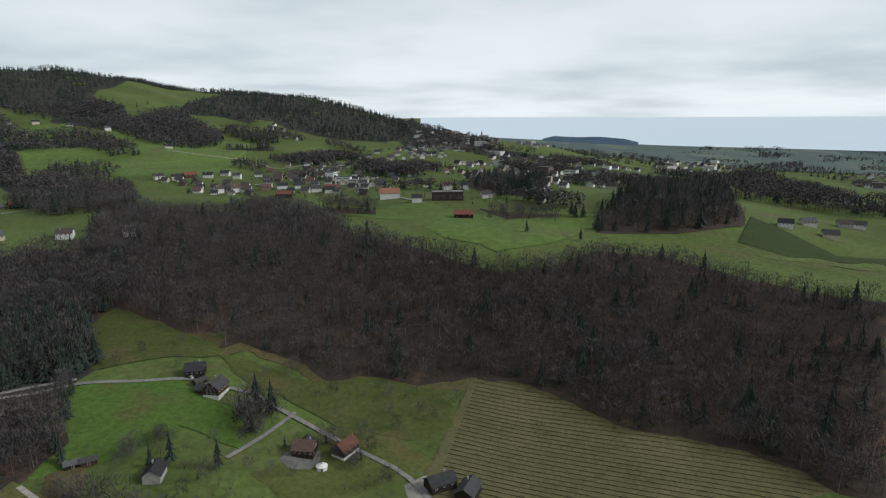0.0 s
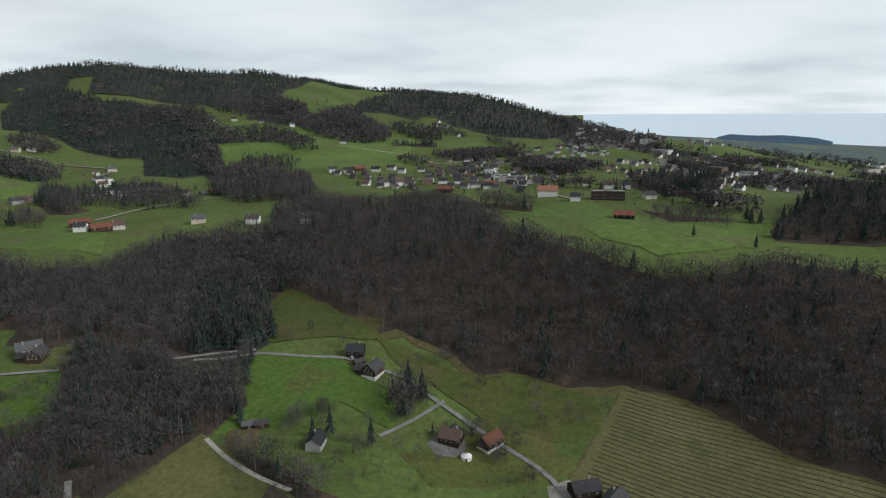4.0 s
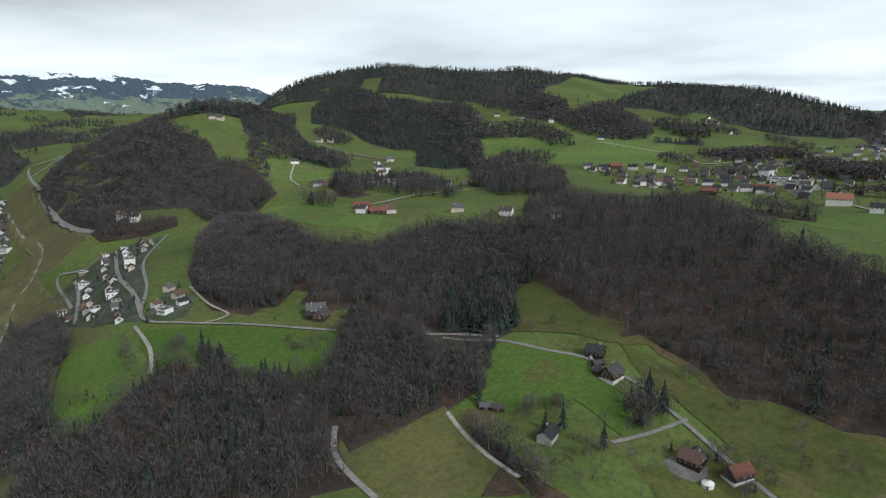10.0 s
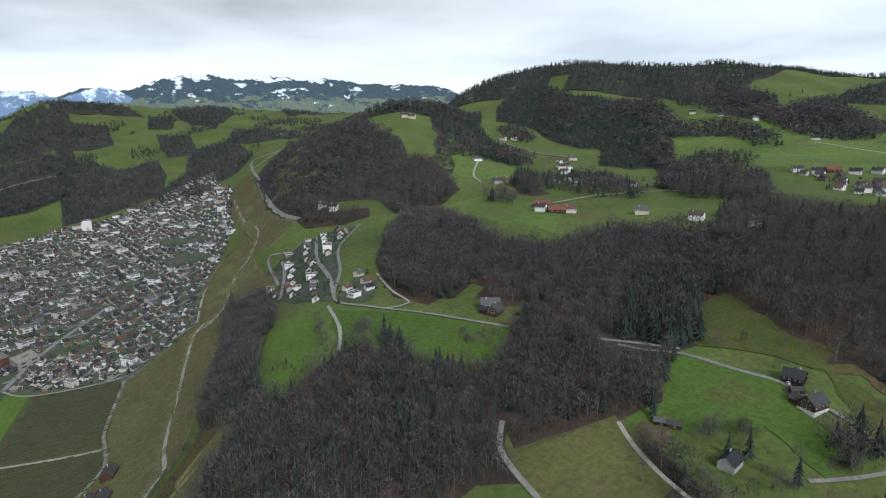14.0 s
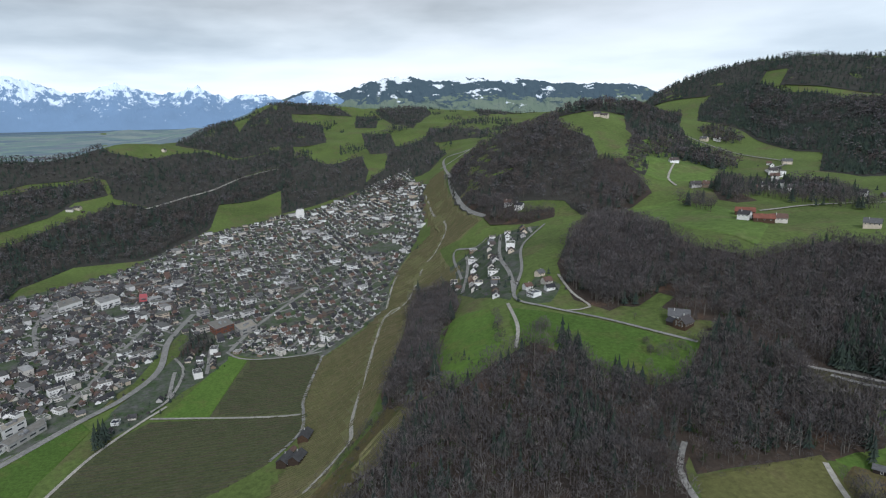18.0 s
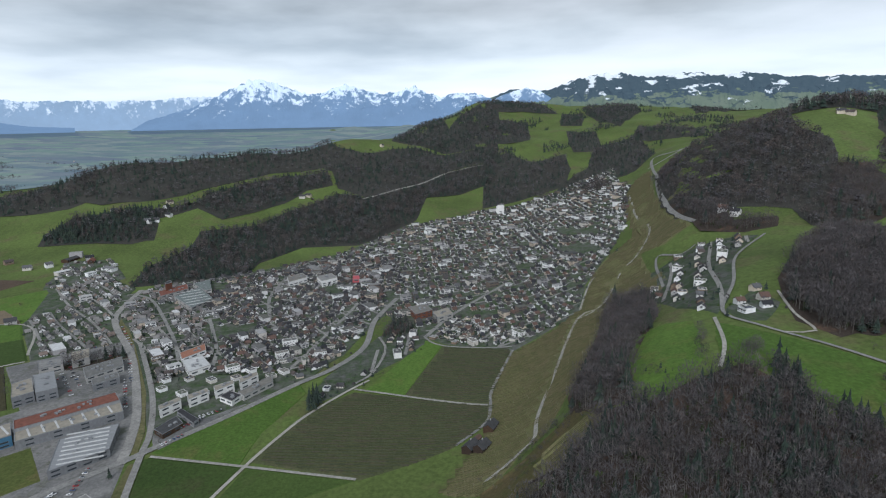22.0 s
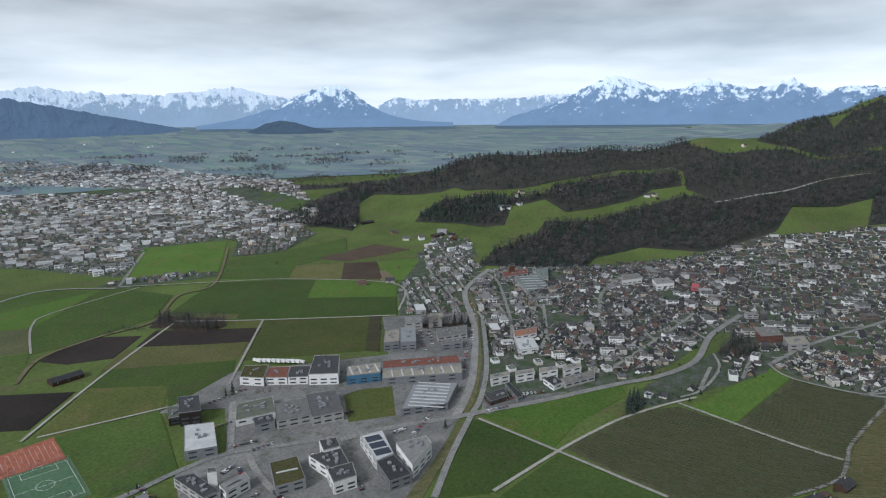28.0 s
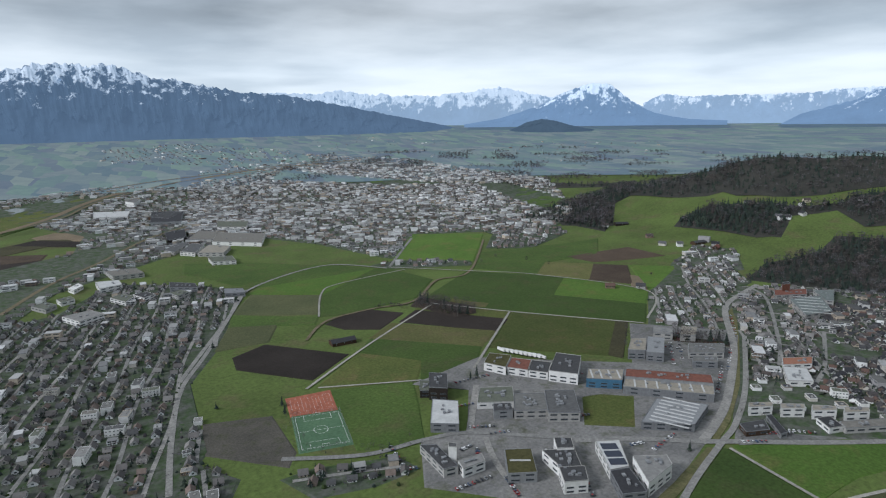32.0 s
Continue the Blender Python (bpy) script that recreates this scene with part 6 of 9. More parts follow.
FLAT_ROOF = painted("flat_roof_gravel", [(0.17, 0.168, 0.16), (0.25, 0.245, 0.235), (0.12, 0.12, 0.12), (0.20, 0.19, 0.17), (0.14, 0.15, 0.12)], 0.95, dirt=0.35, scale=0.2)
WHITE = painted("white_render", [(0.72, 0.71, 0.69), (0.66, 0.65, 0.63)], 0.85, dirt=0.18)
DARK_WOOD = painted("dark_wood", [(0.050, 0.036, 0.028), (0.035, 0.028, 0.024), (0.075, 0.048, 0.032)], 0.9, dirt=0.4, scale=0.8)
RED_TILE = painted("red_tile", [(0.19, 0.085, 0.058), (0.15, 0.07, 0.05)], 0.85, dirt=0.4, scale=0.6)
ORANGE_TILE = painted("orange_tile", [(0.31, 0.15, 0.10)], 0.85, dirt=0.3, scale=0.6)
PINK = painted("red_render", [(0.42, 0.10, 0.11)], 0.85, dirt=0.2)
CONCRETE = painted("concrete", [(0.36, 0.35, 0.33), (0.42, 0.41, 0.39)], 0.9, dirt=0.3)
STEEL_GREY = painted("grey_sheet", [(0.22, 0.225, 0.235), (0.28, 0.285, 0.29)], 0.55, 0.2, dirt=0.3, stretch=(3, 0.3, 1))
STEEL_BLUE = painted("blue_sheet", [(0.07, 0.17, 0.27)], 0.5, 0.1, dirt=0.3)
DARK_ROOF = painted("dark_membrane", [(0.050, 0.050, 0.054), (0.070, 0.070, 0.072)], 0.85, dirt=0.35, scale=0.3)
LIGHT_ROOF = painted("pale_membrane", [(0.50, 0.50, 0.49)], 0.7, dirt=0.25, scale=0.15)
TAN_ROOF = painted("tan_sheet", [(0.30, 0.27, 0.22)], 0.7, dirt=0.35, scale=0.2)
RUST_ROOF = painted("rust_red_sheet", [(0.20, 0.075, 0.050)], 0.8, dirt=0.5, scale=0.25)
GREEN_ROOF = painted("planted_roof", [(0.085, 0.080, 0.035)], 0.95, dirt=0.5, scale=0.3)
SAGE_ROOF = painted("sage_sheet", [(0.15, 0.175, 0.165)], 0.7, dirt=0.35, scale=0.2)
SOLAR, _nt, _bs = material("solar_panel")
_bs.inputs["Base Color"].default_value = (0.02, 0.026, 0.045, 1)
_bs.inputs["Roughness"].default_value = 0.25
GLASS, _nt, _bs = material("window_glass")
_bs.inputs["Base Color"].default_value = (0.035, 0.042, 0.05, 1)
_bs.inputs["Roughness"].default_value = 0.35
_bs.inputs["Specular IOR Level"].default_value = 0.25
RUBBER = painted("rubber", [(0.02, 0.02, 0.02)], 0.9)
CAR_PAINT = painted("car_paint", [(0.6, 0.6, 0.6), (0.03, 0.03, 0.035), (0.25, 0.26, 0.27), (0.7, 0.7, 0.7), (0.06, 0.09, 0.16), (0.3, 0.03, 0.03), (0.12, 0.12, 0.12)], 0.3, dirt=0.1)

BOX_F = [(0, 3, 2, 1), (4, 5, 6, 7), (0, 1, 5, 4), (1, 2, 6, 5), (2, 3, 7, 6), (3, 0, 4, 7)]


def box_v(x0, y0, z0, x1, y1, z1):
    return [(x0, y0, z0), (x1, y0, z0), (x1, y1, z0), (x0, y1, z0), (x0, y0, z1), (x1, y0, z1), (x1, y1, z1), (x0, y1, z1)]


def boxes(*specs):
    v, f = [], []
    for s in specs:
        k = len(v)
        v += box_v(*s)
        f += [tuple(i + k for i in q) for q in BOX_F]
    return v, f


def gable_wall(w, d, h, rise, z0=-3.0):
    x, y = w / 2, d / 2
    v = [(-x, -y, z0), (x, -y, z0), (x, y, z0), (-x, y, z0), (-x, -y, h), (x, -y, h), (x, y, h), (-x, y, h), (-x, 0, h + rise), (x, 0, h + rise)]
    return v, [(0, 3, 2, 1), (0, 1, 5, 4), (2, 3, 7, 6), (1, 2, 6, 9, 5), (3, 0, 4, 8, 7), (4, 5, 9, 8), (6, 7, 8, 9)]


def gable_roof(w, d, h, rise, over=0.7, thick=0.28):
    """Two sloping slabs that meet at the ridge, along x, with eaves."""
    x, y = w / 2 + over, d / 2 + over
    drop = rise * over / (d / 2)
    v = []
    for t in (thick, 0.02):
        v += [(-x, -y, h - drop + t), (x, -y, h - drop + t), (x, y, h - drop + t), (-x, y, h - drop + t), (-x, 0, h + rise + t), (x, 0, h + rise + t)]
    f = [(0, 1, 5, 4), (2, 3, 4, 5), (7, 6, 10, 11), (9, 8, 11, 10), (0, 6, 7, 1), (2, 8, 9, 3), (1, 7, 11, 5), (5, 11, 8, 2), (3, 9, 10, 4), (4, 10, 6, 0)]
    return v, f


WINDOW_MESH = {}


def window(parent, x, y, z, turn, w=1.1, h=1.3, name="window", m=None, frame=True):
    """A pane with a pale frame round it, standing a little proud of the wall."""
    key = (w, h, frame)
    if key not in WINDOW_MESH:
        v, f = boxes((-w / 2 - 0.12, -0.05, -h / 2 - 0.12, w / 2 + 0.12, 0.03, h / 2 + 0.12), (-w / 2, -0.05, -h / 2, w / 2, 0.06, h / 2))
        me = bpy.data.meshes.new("window")
        me.from_pydata(v, [], f)
        me.materials.append(WHITE if frame else STEEL_GREY)
        me.materials.append(GLASS)
        me.polygons.foreach_set("material_index", np.array([0] * 6 + [1] * 6, dtype=np.int32))
        WINDOW_MESH[key] = me
    ob = new(name, WINDOW_MESH[key])
    ob.parent = parent
    ob.matrix_basis = pose(x, y, z, 0, 0, turn)
    return ob


def gable_house(name, w, d, h, rise, wall, roof, chim=True, wins=3, timber=None, base=None, solar=False):
    """A pitched-roof house at the origin, ridge along x."""
    root = new(name)
    solid("wall", *gable_wall(w, d, h, rise), wall, parent=root)
    solid("roof", *gable_roof(w, d, h, rise), roof, parent=root)
    if base:
        solid("plinth", *boxes((-w / 2 - 0.1, -d / 2 - 0.1, -3, w / 2 + 0.1, d / 2 + 0.1, 1.3)), base, parent=root)
    if chim:
        solid("chimney", *boxes((w * 0.2, d * 0.12, h + rise * 0.4, w * 0.2 + 0.8, d * 0.12 + 0.8, h + rise + 0.9)), CONCRETE, parent=root)
    if solar:
        v, f = gable_roof(w * 0.7, d * 0.9, h, rise * 0.9, 0.0, 0.12)
        solid("solar_panel", [(x, y - 0.15, z + 0.35) for x, y, z in v if y <= 0.001], [(0, 1, 3, 2)], SOLAR, parent=root)
    n = wins
    for side in (-1, 1):
        for k in range(n):
            x = (k + 0.5) / n * w - w / 2
            window(root, x, side * d / 2, h - 1.5, 0 if side > 0 else 180)
    window(root, w / 2, 0, h - 0.4, -90, 1.6, 1.3)
    return root


def flat_house(name, w, d, h, wall, roof=None, wins=3, floors=1, solar=False):
    """A flat-roofed block with a parapet."""
    root = new(name)
    solid("wall", *boxes((-w / 2, -d / 2, -3, w / 2, d / 2, h)), wall, parent=root)
    e = 0.35
    v, f = boxes((-w / 2 - 0.1, -d / 2 - 0.1, h + 0.02, w / 2 + 0.1, -d / 2 + e, h + 0.5), (-w / 2 - 0.1, d / 2 - e, h + 0.02, w / 2 + 0.1, d / 2 + 0.1, h + 0.5),
                 (-w / 2 - 0.1, -d / 2 + e, h + 0.02, -w / 2 + e, d / 2 - e, h + 0.5), (w / 2 - e, -d / 2 + e, h + 0.02, w / 2 + 0.1, d / 2 - e, h + 0.5))
    solid("parapet", v, f, wall, parent=root)
    solid("roof", *boxes((-w / 2 + e, -d / 2 + e, h + 0.01, w / 2 - e, d / 2 - e, h + 0.2)), roof or FLAT_ROOF, parent=root)
    solid("roof_unit", *boxes((w * 0.08, -d * 0.12, h + 0.2, w * 0.08 + 1.6, d * 0.1, h + 1.4)), CONCRETE, parent=root)
    if solar:
        for k in range(3):
            solid("solar_panel", *boxes((-w * 0.4 + k * w * 0.16, -d * 0.35, h + 0.35, -w * 0.4 + k * w * 0.16 + w * 0.13, d * 0.35, h + 0.5)), SOLAR, parent=root)
    for fl in range(floors):
        z = (fl + 0.55) * h / floors
        for side in (-1, 1):
            for k in range(wins):
                window(root, (k + 0.5) / wins * w - w / 2, side * d / 2, z, 0 if side > 0 else 180, min(2.2, w / wins * 0.6), 1.4)
    return root


def seat(ob, x, y, turn, sink=0.0):
    z = float(ground(x, y)) + 0.3 + sink
    ob.matrix_basis = pose(x, y, z, 0, 0, turn)
    return ob


r7 = np.random.default_rng(7)
PROTO = {"gable": [], "villa": [], "block": []}
for k in range(10):
    w, d, h = r7.uniform(9.5, 12.5), r7.uniform(7.8, 9.8), r7.uniform(3.6, 4.6)
    PROTO["gable"].append(gable_house("house", w, d, h, d * r7.uniform(0.34, 0.50), WALLS, ROOFS, chim=k % 2 == 0, wins=2))
for k in range(4):
    PROTO["villa"].append(flat_house("villa", r7.uniform(11, 15), r7.uniform(9, 12), r7.uniform(4.2, 5.6), WHITE if k == 1 else WALLS, wins=3, solar=k == 2))
for k in range(3):
    PROTO["block"].append(flat_house("apartment_block", r7.uniform(20, 26), r7.uniform(12, 14), r7.uniform(9.5, 12.5), WHITE if k else WALLS, wins=5, floors=2))
LABELS = {
    "gable": ("pitched-roof house with rendered walls and brown roof tiles", "house", "houses of the town"),
    "villa": ("flat-roofed white villa with a gravel roof", "villa", "villas of the town"),
    "block": ("pale flat-roofed apartment block with rows of windows", "apartment block", "apartment blocks of the town"),
}
FIRST = {}


def house(kind, i, x, y, turn, size=1.0):
    """The next house of a kind, seated on the land."""
    ob = PROTO[kind][i % len(PROTO[kind])]
    key = (kind, i % len(PROTO[kind]))
    if key in FIRST:
        ob = copy_thing(ob, pose(0, 0, 0))
    FIRST[key] = True
    tagged(ob, *LABELS[kind])
    seat(ob, x, y, turn)
    ob.matrix_basis = ob.matrix_basis @ Matrix.Scale(size, 4)
    return ob


FAR_SPOTS = []
COUNT = {"gable": 0, "villa": 0, "block": 0}
TREES_IN_TOWN = []


def town(name, pts, turn, gap, mix=(0.86, 0.07, 0.07), near=760.0, floor=True, skip=0.1, big=1.0, streets=True):
    """Houses in gardens along streets, over a stretch of the plan."""
    size = 0.7 if near else 0.74 if "far" in name else 1.08
    size = 0.84 if name == "hamlet" else size
    gap *= 1.0 if not near or name == "hamlet" else 0.8
    gap *= 0.82 if name == "far_town" and gap < 25 else 1.0
    big *= size
    if floor:
        plot(name + "_ground", "town_ground", pts, lift=0.32, label="gardens, drives and paving between the houses", category="ground")
    P = np.array(pts, float)
    c, s = math.cos(radians(turn)), math.sin(radians(turn))
    U = P @ np.array([[c, -s], [s, c]])
    (u0, v0), (u1, v1) = U.min(0), U.max(0)
    r = np.random.default_rng(int(abs(P).sum()) % 9973)
    gu, gv = np.meshgrid(np.arange(u0, u1, gap), np.arange(v0, v1, gap * 1.12))
    gu = gu + (np.arange(gu.shape[0]) % 2)[:, None] * gap * 0.5
    gu = (gu + r.uniform(-0.2, 0.2, gu.shape) * gap).ravel()
    gv = (gv + r.uniform(-0.2, 0.2, gv.shape) * gap).ravel()
    if near and streets:
        for k, v in enumerate(np.arange(v0, v1, gap * 1.12)):
            if k % 2 == 0:
                continue
            us = np.arange(u0, u1, 8.0)
            vv = v + gap * 0.56 + 3.0 * np.sin(us / 45 + k)
            sx, sy = us * c - vv * s, us * s + vv * c
            free = inside(sx, sy, pts)
            for nm, poly in PLOTS:
                if "_ground" not in nm and "_floor" not in nm:
                    free &= ~inside(sx, sy, poly)
            for poly in KEEP_CLEAR:
                free &= ~inside(sx, sy, poly)
            run = []
            for a, b, fr in zip(sx, sy, free):
                if fr:
                    run.append((a, b))
                if run and (not fr or len(run) > 60):
                    if len(run) > 5:
                        road("street", "road", 4.2, run, "narrow grey street between houses")
                        ROADS.pop()
                    run = []
            if len(run) > 5:
                road("street", "road", 4.2, run, "narrow grey street between houses")
                ROADS.pop()
    x, y = gu * c - gv * s, gu * s + gv * c
    ok = inside(x, y, pts) & (r.uniform(0, 1, len(x)) > skip)
    for line, width in ROADS:
        ok &= ~near_line(x, y, line, width / 2 + gap * 0.34)
    for nm, poly in PLOTS:
        if "_ground" not in nm and "_floor" not in nm:
            ok &= ~inside(x, y, poly)
    for poly in KEEP_CLEAR:
        ok &= ~inside(x, y, poly)
    x, y = x[ok], y[ok]
    for px, py in zip(x, y):
        rad = math.hypot(px, py)
        q = r.uniform()
        kind = "gable" if q < mix[0] else "villa" if q < mix[0] + mix[1] else "block"
        t = turn + r.choice([0, 90, 0, 0]) + r.normal(0, 5)
        if rad < near and COUNT[kind] < (150 if kind == "gable" else 50):
            house(kind, int(r.integers(0, 99)), px, py, t, size * r.uniform(0.9, 1.1))
            COUNT[kind] += 1
        else:
            FAR_SPOTS.append((px, py, t, kind, r.uniform(0.85, 1.2) * big, r.uniform(0, 1)))
        for _ in range(3 if rad < 850 else 2 if rad < 1300 else int(r.uniform() < 0.6)):
            k = r.integers(0, 16)
            TREES_IN_TOWN.append((px + r.normal(0, gap * 0.5), py + r.normal(0, gap * 0.5), r.uniform(1.6, 3.6) if k > 8 else r.uniform(4, 9), k, r.uniform(0, 6)))


def far_houses(name, spots, label):
    """The houses too far to pick out singly, in one mesh."""
    vs, fs, ms = [], [], []
    for x, y, t, kind, s, q in spots:
        z = float(ground(x, y)) + 0.3
        c, sn = math.cos(radians(t)), math.sin(radians(t))
        if kind == "gable":
            w, d, h = 10.6 * s, 9.2 * s, 3.7 * s
            parts = [(gable_wall(w, d, h, d * (0.36 + 0.14 * q)), 0), (gable_roof(w, d, h, d * (0.36 + 0.14 * q)), 1)]
            if math.hypot(x, y) < 1500:
                parts.append((boxes((-w * 0.3, -d / 2 - 0.06, h - 2.2, -w * 0.12, d / 2 + 0.06, h - 0.9)), 2))
                parts.append((boxes((w * 0.12, -d / 2 - 0.06, h - 2.2, w * 0.3, d / 2 + 0.06, h - 0.9)), 2))
                parts.append((boxes((-w / 2 - 0.06, -0.9, h - 1.2, w / 2 + 0.06, 0.9, h + 0.2)), 2))
        else:
            w, d, h = (13 * s, 10.5 * s, 6.2 * s) if kind == "villa" else (24 * s, 13 * s, 11 * s)
            if q > 0.85 and kind == "block":
                w, d, h = w * 1.5, d * 1.4, h * 0.75
            parts = [(boxes((-w / 2, -d / 2, -3, w / 2, d / 2, h)), 0), (boxes((-w / 2 - 0.2, -d / 2 - 0.2, h + 0.02, w / 2 + 0.2, d / 2 + 0.2, h + 0.5)), 3)]
            for fl in range(0 if math.hypot(x, y) > 1500 else 2):
                zz = h * (fl + 0.45) / 2
                parts.append((boxes((-w * 0.42, -d / 2 - 0.06, zz, -w * 0.06, d / 2 + 0.06, zz + 1.4)), 2))
                parts.append((boxes((w * 0.06, -d / 2 - 0.06, zz, w * 0.42, d / 2 + 0.06, zz + 1.4)), 2))
        for (v, f), m in parts:
            k = len(vs)
            vs += [(x + a * c - b * sn, y + a * sn + b * c, z + e) for a, b, e in v]
            fs += [tuple(i + k for i in q2) for q2 in f]
            ms += [m] * len(f)
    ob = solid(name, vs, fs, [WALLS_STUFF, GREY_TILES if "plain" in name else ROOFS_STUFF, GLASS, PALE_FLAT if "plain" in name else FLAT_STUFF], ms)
    return tagged(ob, label, "houses", kind="stuff")


# lighter copies of the town roof colours, so the far town looks brighter
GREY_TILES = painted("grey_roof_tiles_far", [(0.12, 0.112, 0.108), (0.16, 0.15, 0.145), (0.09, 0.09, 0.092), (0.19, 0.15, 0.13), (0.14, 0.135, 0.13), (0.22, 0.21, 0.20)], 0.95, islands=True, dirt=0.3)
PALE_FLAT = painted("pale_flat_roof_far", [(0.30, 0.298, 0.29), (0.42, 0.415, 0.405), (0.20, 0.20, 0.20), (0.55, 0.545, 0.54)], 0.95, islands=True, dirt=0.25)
FLAT_STUFF = painted("flat_roof_far", [(0.14, 0.138, 0.132), (0.22, 0.216, 0.208), (0.09, 0.09, 0.09), (0.34, 0.335, 0.33), (0.13, 0.13, 0.115)], 0.95, islands=True, dirt=0.3, scale=0.2)
KEEP_CLEAR = []


def hall(name, pts, h, wall, roof, label, category="industrial building", units=3, solar=0, z0=None, strips=0):
    """A flat-roofed works hall on a footprint of any shape, with parapet, windows, doors and roof gear."""
    P = [Vector((x, y)) for x, y in pts]
    area = sum(a.x * b.y - b.x * a.y for a, b in zip(P, P[1:] + P[:1]))
    if area < 0:
        P.reverse()
    KEEP_CLEAR.append([(p.x, p.y) for p in P])
    mid = sum(P, Vector((0, 0))) / len(P)
    z = (float(ground(mid.x, mid.y)) if z0 is None else z0) + 0.3
    root = new(name)
    root.matrix_basis = pose(mid.x, mid.y, z)
    tagged(root, label, category)
    L = [p - mid for p in P]
    n = len(L)

    def prism(poly, a, b):
        v = [(p.x, p.y, a) for p in poly] + [(p.x, p.y, b) for p in poly]
        return v, [tuple(range(n - 1, -1, -1)), tuple(range(n, 2 * n))] + [(i, (i + 1) % n, n + (i + 1) % n, n + i) for i in range(n)]

    solid("wall", *prism(L, -2.0, h), wall, parent=root)
    inner = [p * (1 - 0.5 / max(p.length, 2)) for p in L]
    vo, vi = [(p.x * 1.004, p.y * 1.004) for p in L], [(p.x, p.y) for p in inner]
    v = [(x, y, h + 0.01) for x, y in vo] + [(x, y, h + 0.7) for x, y in vo] + [(x, y, h + 0.7) for x, y in vi] + [(x, y, h + 0.01) for x, y in vi]
    f = []
    for i in range(n):
        j = (i + 1) % n
        f += [(i, j, n + j, n + i), (n + i, n + j, 2 * n + j, 2 * n + i), (2 * n + i, 2 * n + j, 3 * n + j, 3 * n + i)]
    solid("parapet", v, f, STEEL_GREY if wall is not WHITE else CONCRETE, parent=root)
    solid("roof", *prism(inner, h + 0.02, h + 0.25), roof, parent=root)
    ax = max(((L[(i + 1) % n] - L[i]) for i in range(n)), key=lambda e: e.length)
    turn = math.degrees(math.atan2(ax.y, ax.x))
    ux = ax.normalized()
    uy = Vector((-ux.y, ux.x))
    wide = max(abs(p.dot(ux)) for p in L)
    deep = max(abs(p.dot(uy)) for p in L)
    r = np.random.default_rng(int(abs(mid.x) * 7 + abs(mid.y)) % 9999)
    for _ in range(units * 2):
        c = ux * r.uniform(-0.5, 0.5) * wide + uy * r.uniform(-0.4, 0.4) * deep
        a, b, e = r.uniform(0.8, 2.2), r.uniform(0.8, 1.6), r.uniform(0.9, 2.0)
        ob = solid("roof_unit", *boxes((-a, -b, h + 0.2, a, b, h + 0.2 + e)), STEEL_GREY, parent=root)
        ob.matrix_basis = pose(c.x, c.y, 0, 0, 0, turn)
    for k in range(strips):
        c = ux * ((k + 0.5) / strips - 0.5) * wide * 1.7
        ob = solid("skylight", *boxes((-0.9, -deep * 0.72, h + 0.2, 0.9, deep * 0.72, h + 0.75)), LIGHT_ROOF, parent=root)
        ob.matrix_basis = pose(c.x, c.y, 0, 0, 0, turn)
    for k in range(solar):
        c = ux * ((k + 0.5) / solar - 0.5) * wide * 1.5
        ob = solid("solar_panel", *boxes((-wide / solar * 0.6, -deep * 0.6, h + 0.35, wide / solar * 0.6, deep * 0.6, h + 0.5)), SOLAR, parent=root)
        ob.matrix_basis = pose(c.x, c.y, 0, 0, 0, turn)
    floors = max(1, int(h // 3.6))
    for i in range(n):
        a, b = L[i], L[(i + 1) % n]
        e = b - a
        if e.length < 8:
            continue
        m = min(4, max(1, int(e.length / 10)))
        t = math.degrees(math.atan2(e.y, e.x)) + 180
        for fl in range(min(floors, 2)):
            for k in range(m):
                p = a + e * ((k + 0.5) / m)
                window(root, p.x, p.y, (fl + 0.6) * h / floors, t, round(min(7.0, e.length / m * 0.62)), 1.5, frame=False)
    return root


# ---- single buildings ----
SINGLE = {}


def single(key, make, label, category, x, y, turn):
    if key in SINGLE:
        ob = copy_thing(SINGLE[key], pose(0, 0, 0))
    else:
        ob = SINGLE[key] = make()
    tagged(ob, label, category)
    CLEAR_SPOTS.append((x, y))
    return seat(ob, x, y, turn)


CLEAR_SPOTS = []


def chalet(name, wood_mat, roof, w=15.0, d=12.0, h=6.0, rise=4.6, base=WHITE):
    """A timber farmhouse: white plinth, dark boarded walls, rows of white-framed windows, balcony and eaves."""
    root = gable_house(name, w, d, h, rise, wood_mat, roof, wins=4, base=base)
    for k in range(3):
        for z, n in ((2.4, 3), (4.7, 3), (7.0, 2)):
            if k < n:
                window(root, w / 2, (k - (n - 1) / 2) * 2.6, z, -90, 1.0, 1.2)
                window(root, -w / 2, (k - (n - 1) / 2) * 2.6, z, 90, 1.0, 1.2)
    solid("balcony", *boxes((w / 2 + 0.02, -d * 0.36, 3.3, w / 2 + 1.2, d * 0.36, 3.5), (w / 2 + 1.1, -d * 0.36, 3.52, w / 2 + 1.2, d * 0.36, 4.4)), wood_mat, parent=root)
    solid("door", *boxes((-0.6, d / 2 + 0.11, 0.1, 0.6, d / 2 + 0.18, 2.2)), DARK_WOOD, parent=root)
    # a lower wing across the back
    v, f = gable_wall(7.0, 7.0, h - 1.8, 2.6)
    solid("wing_wall", [(-w * 0.12 + b, d / 2 + 3.4 + a, z) for a, b, z in v], [tuple(reversed(q)) for q in f], wood_mat, parent=root)
    v, f = gable_roof(7.0, 7.0, h - 1.8, 2.6, 0.6)
    solid("wing_roof", [(-w * 0.12 + b, d / 2 + 3.4 + a, z) for a, b, z in v], [tuple(reversed(q)) for q in f], roof, parent=root)
    return root


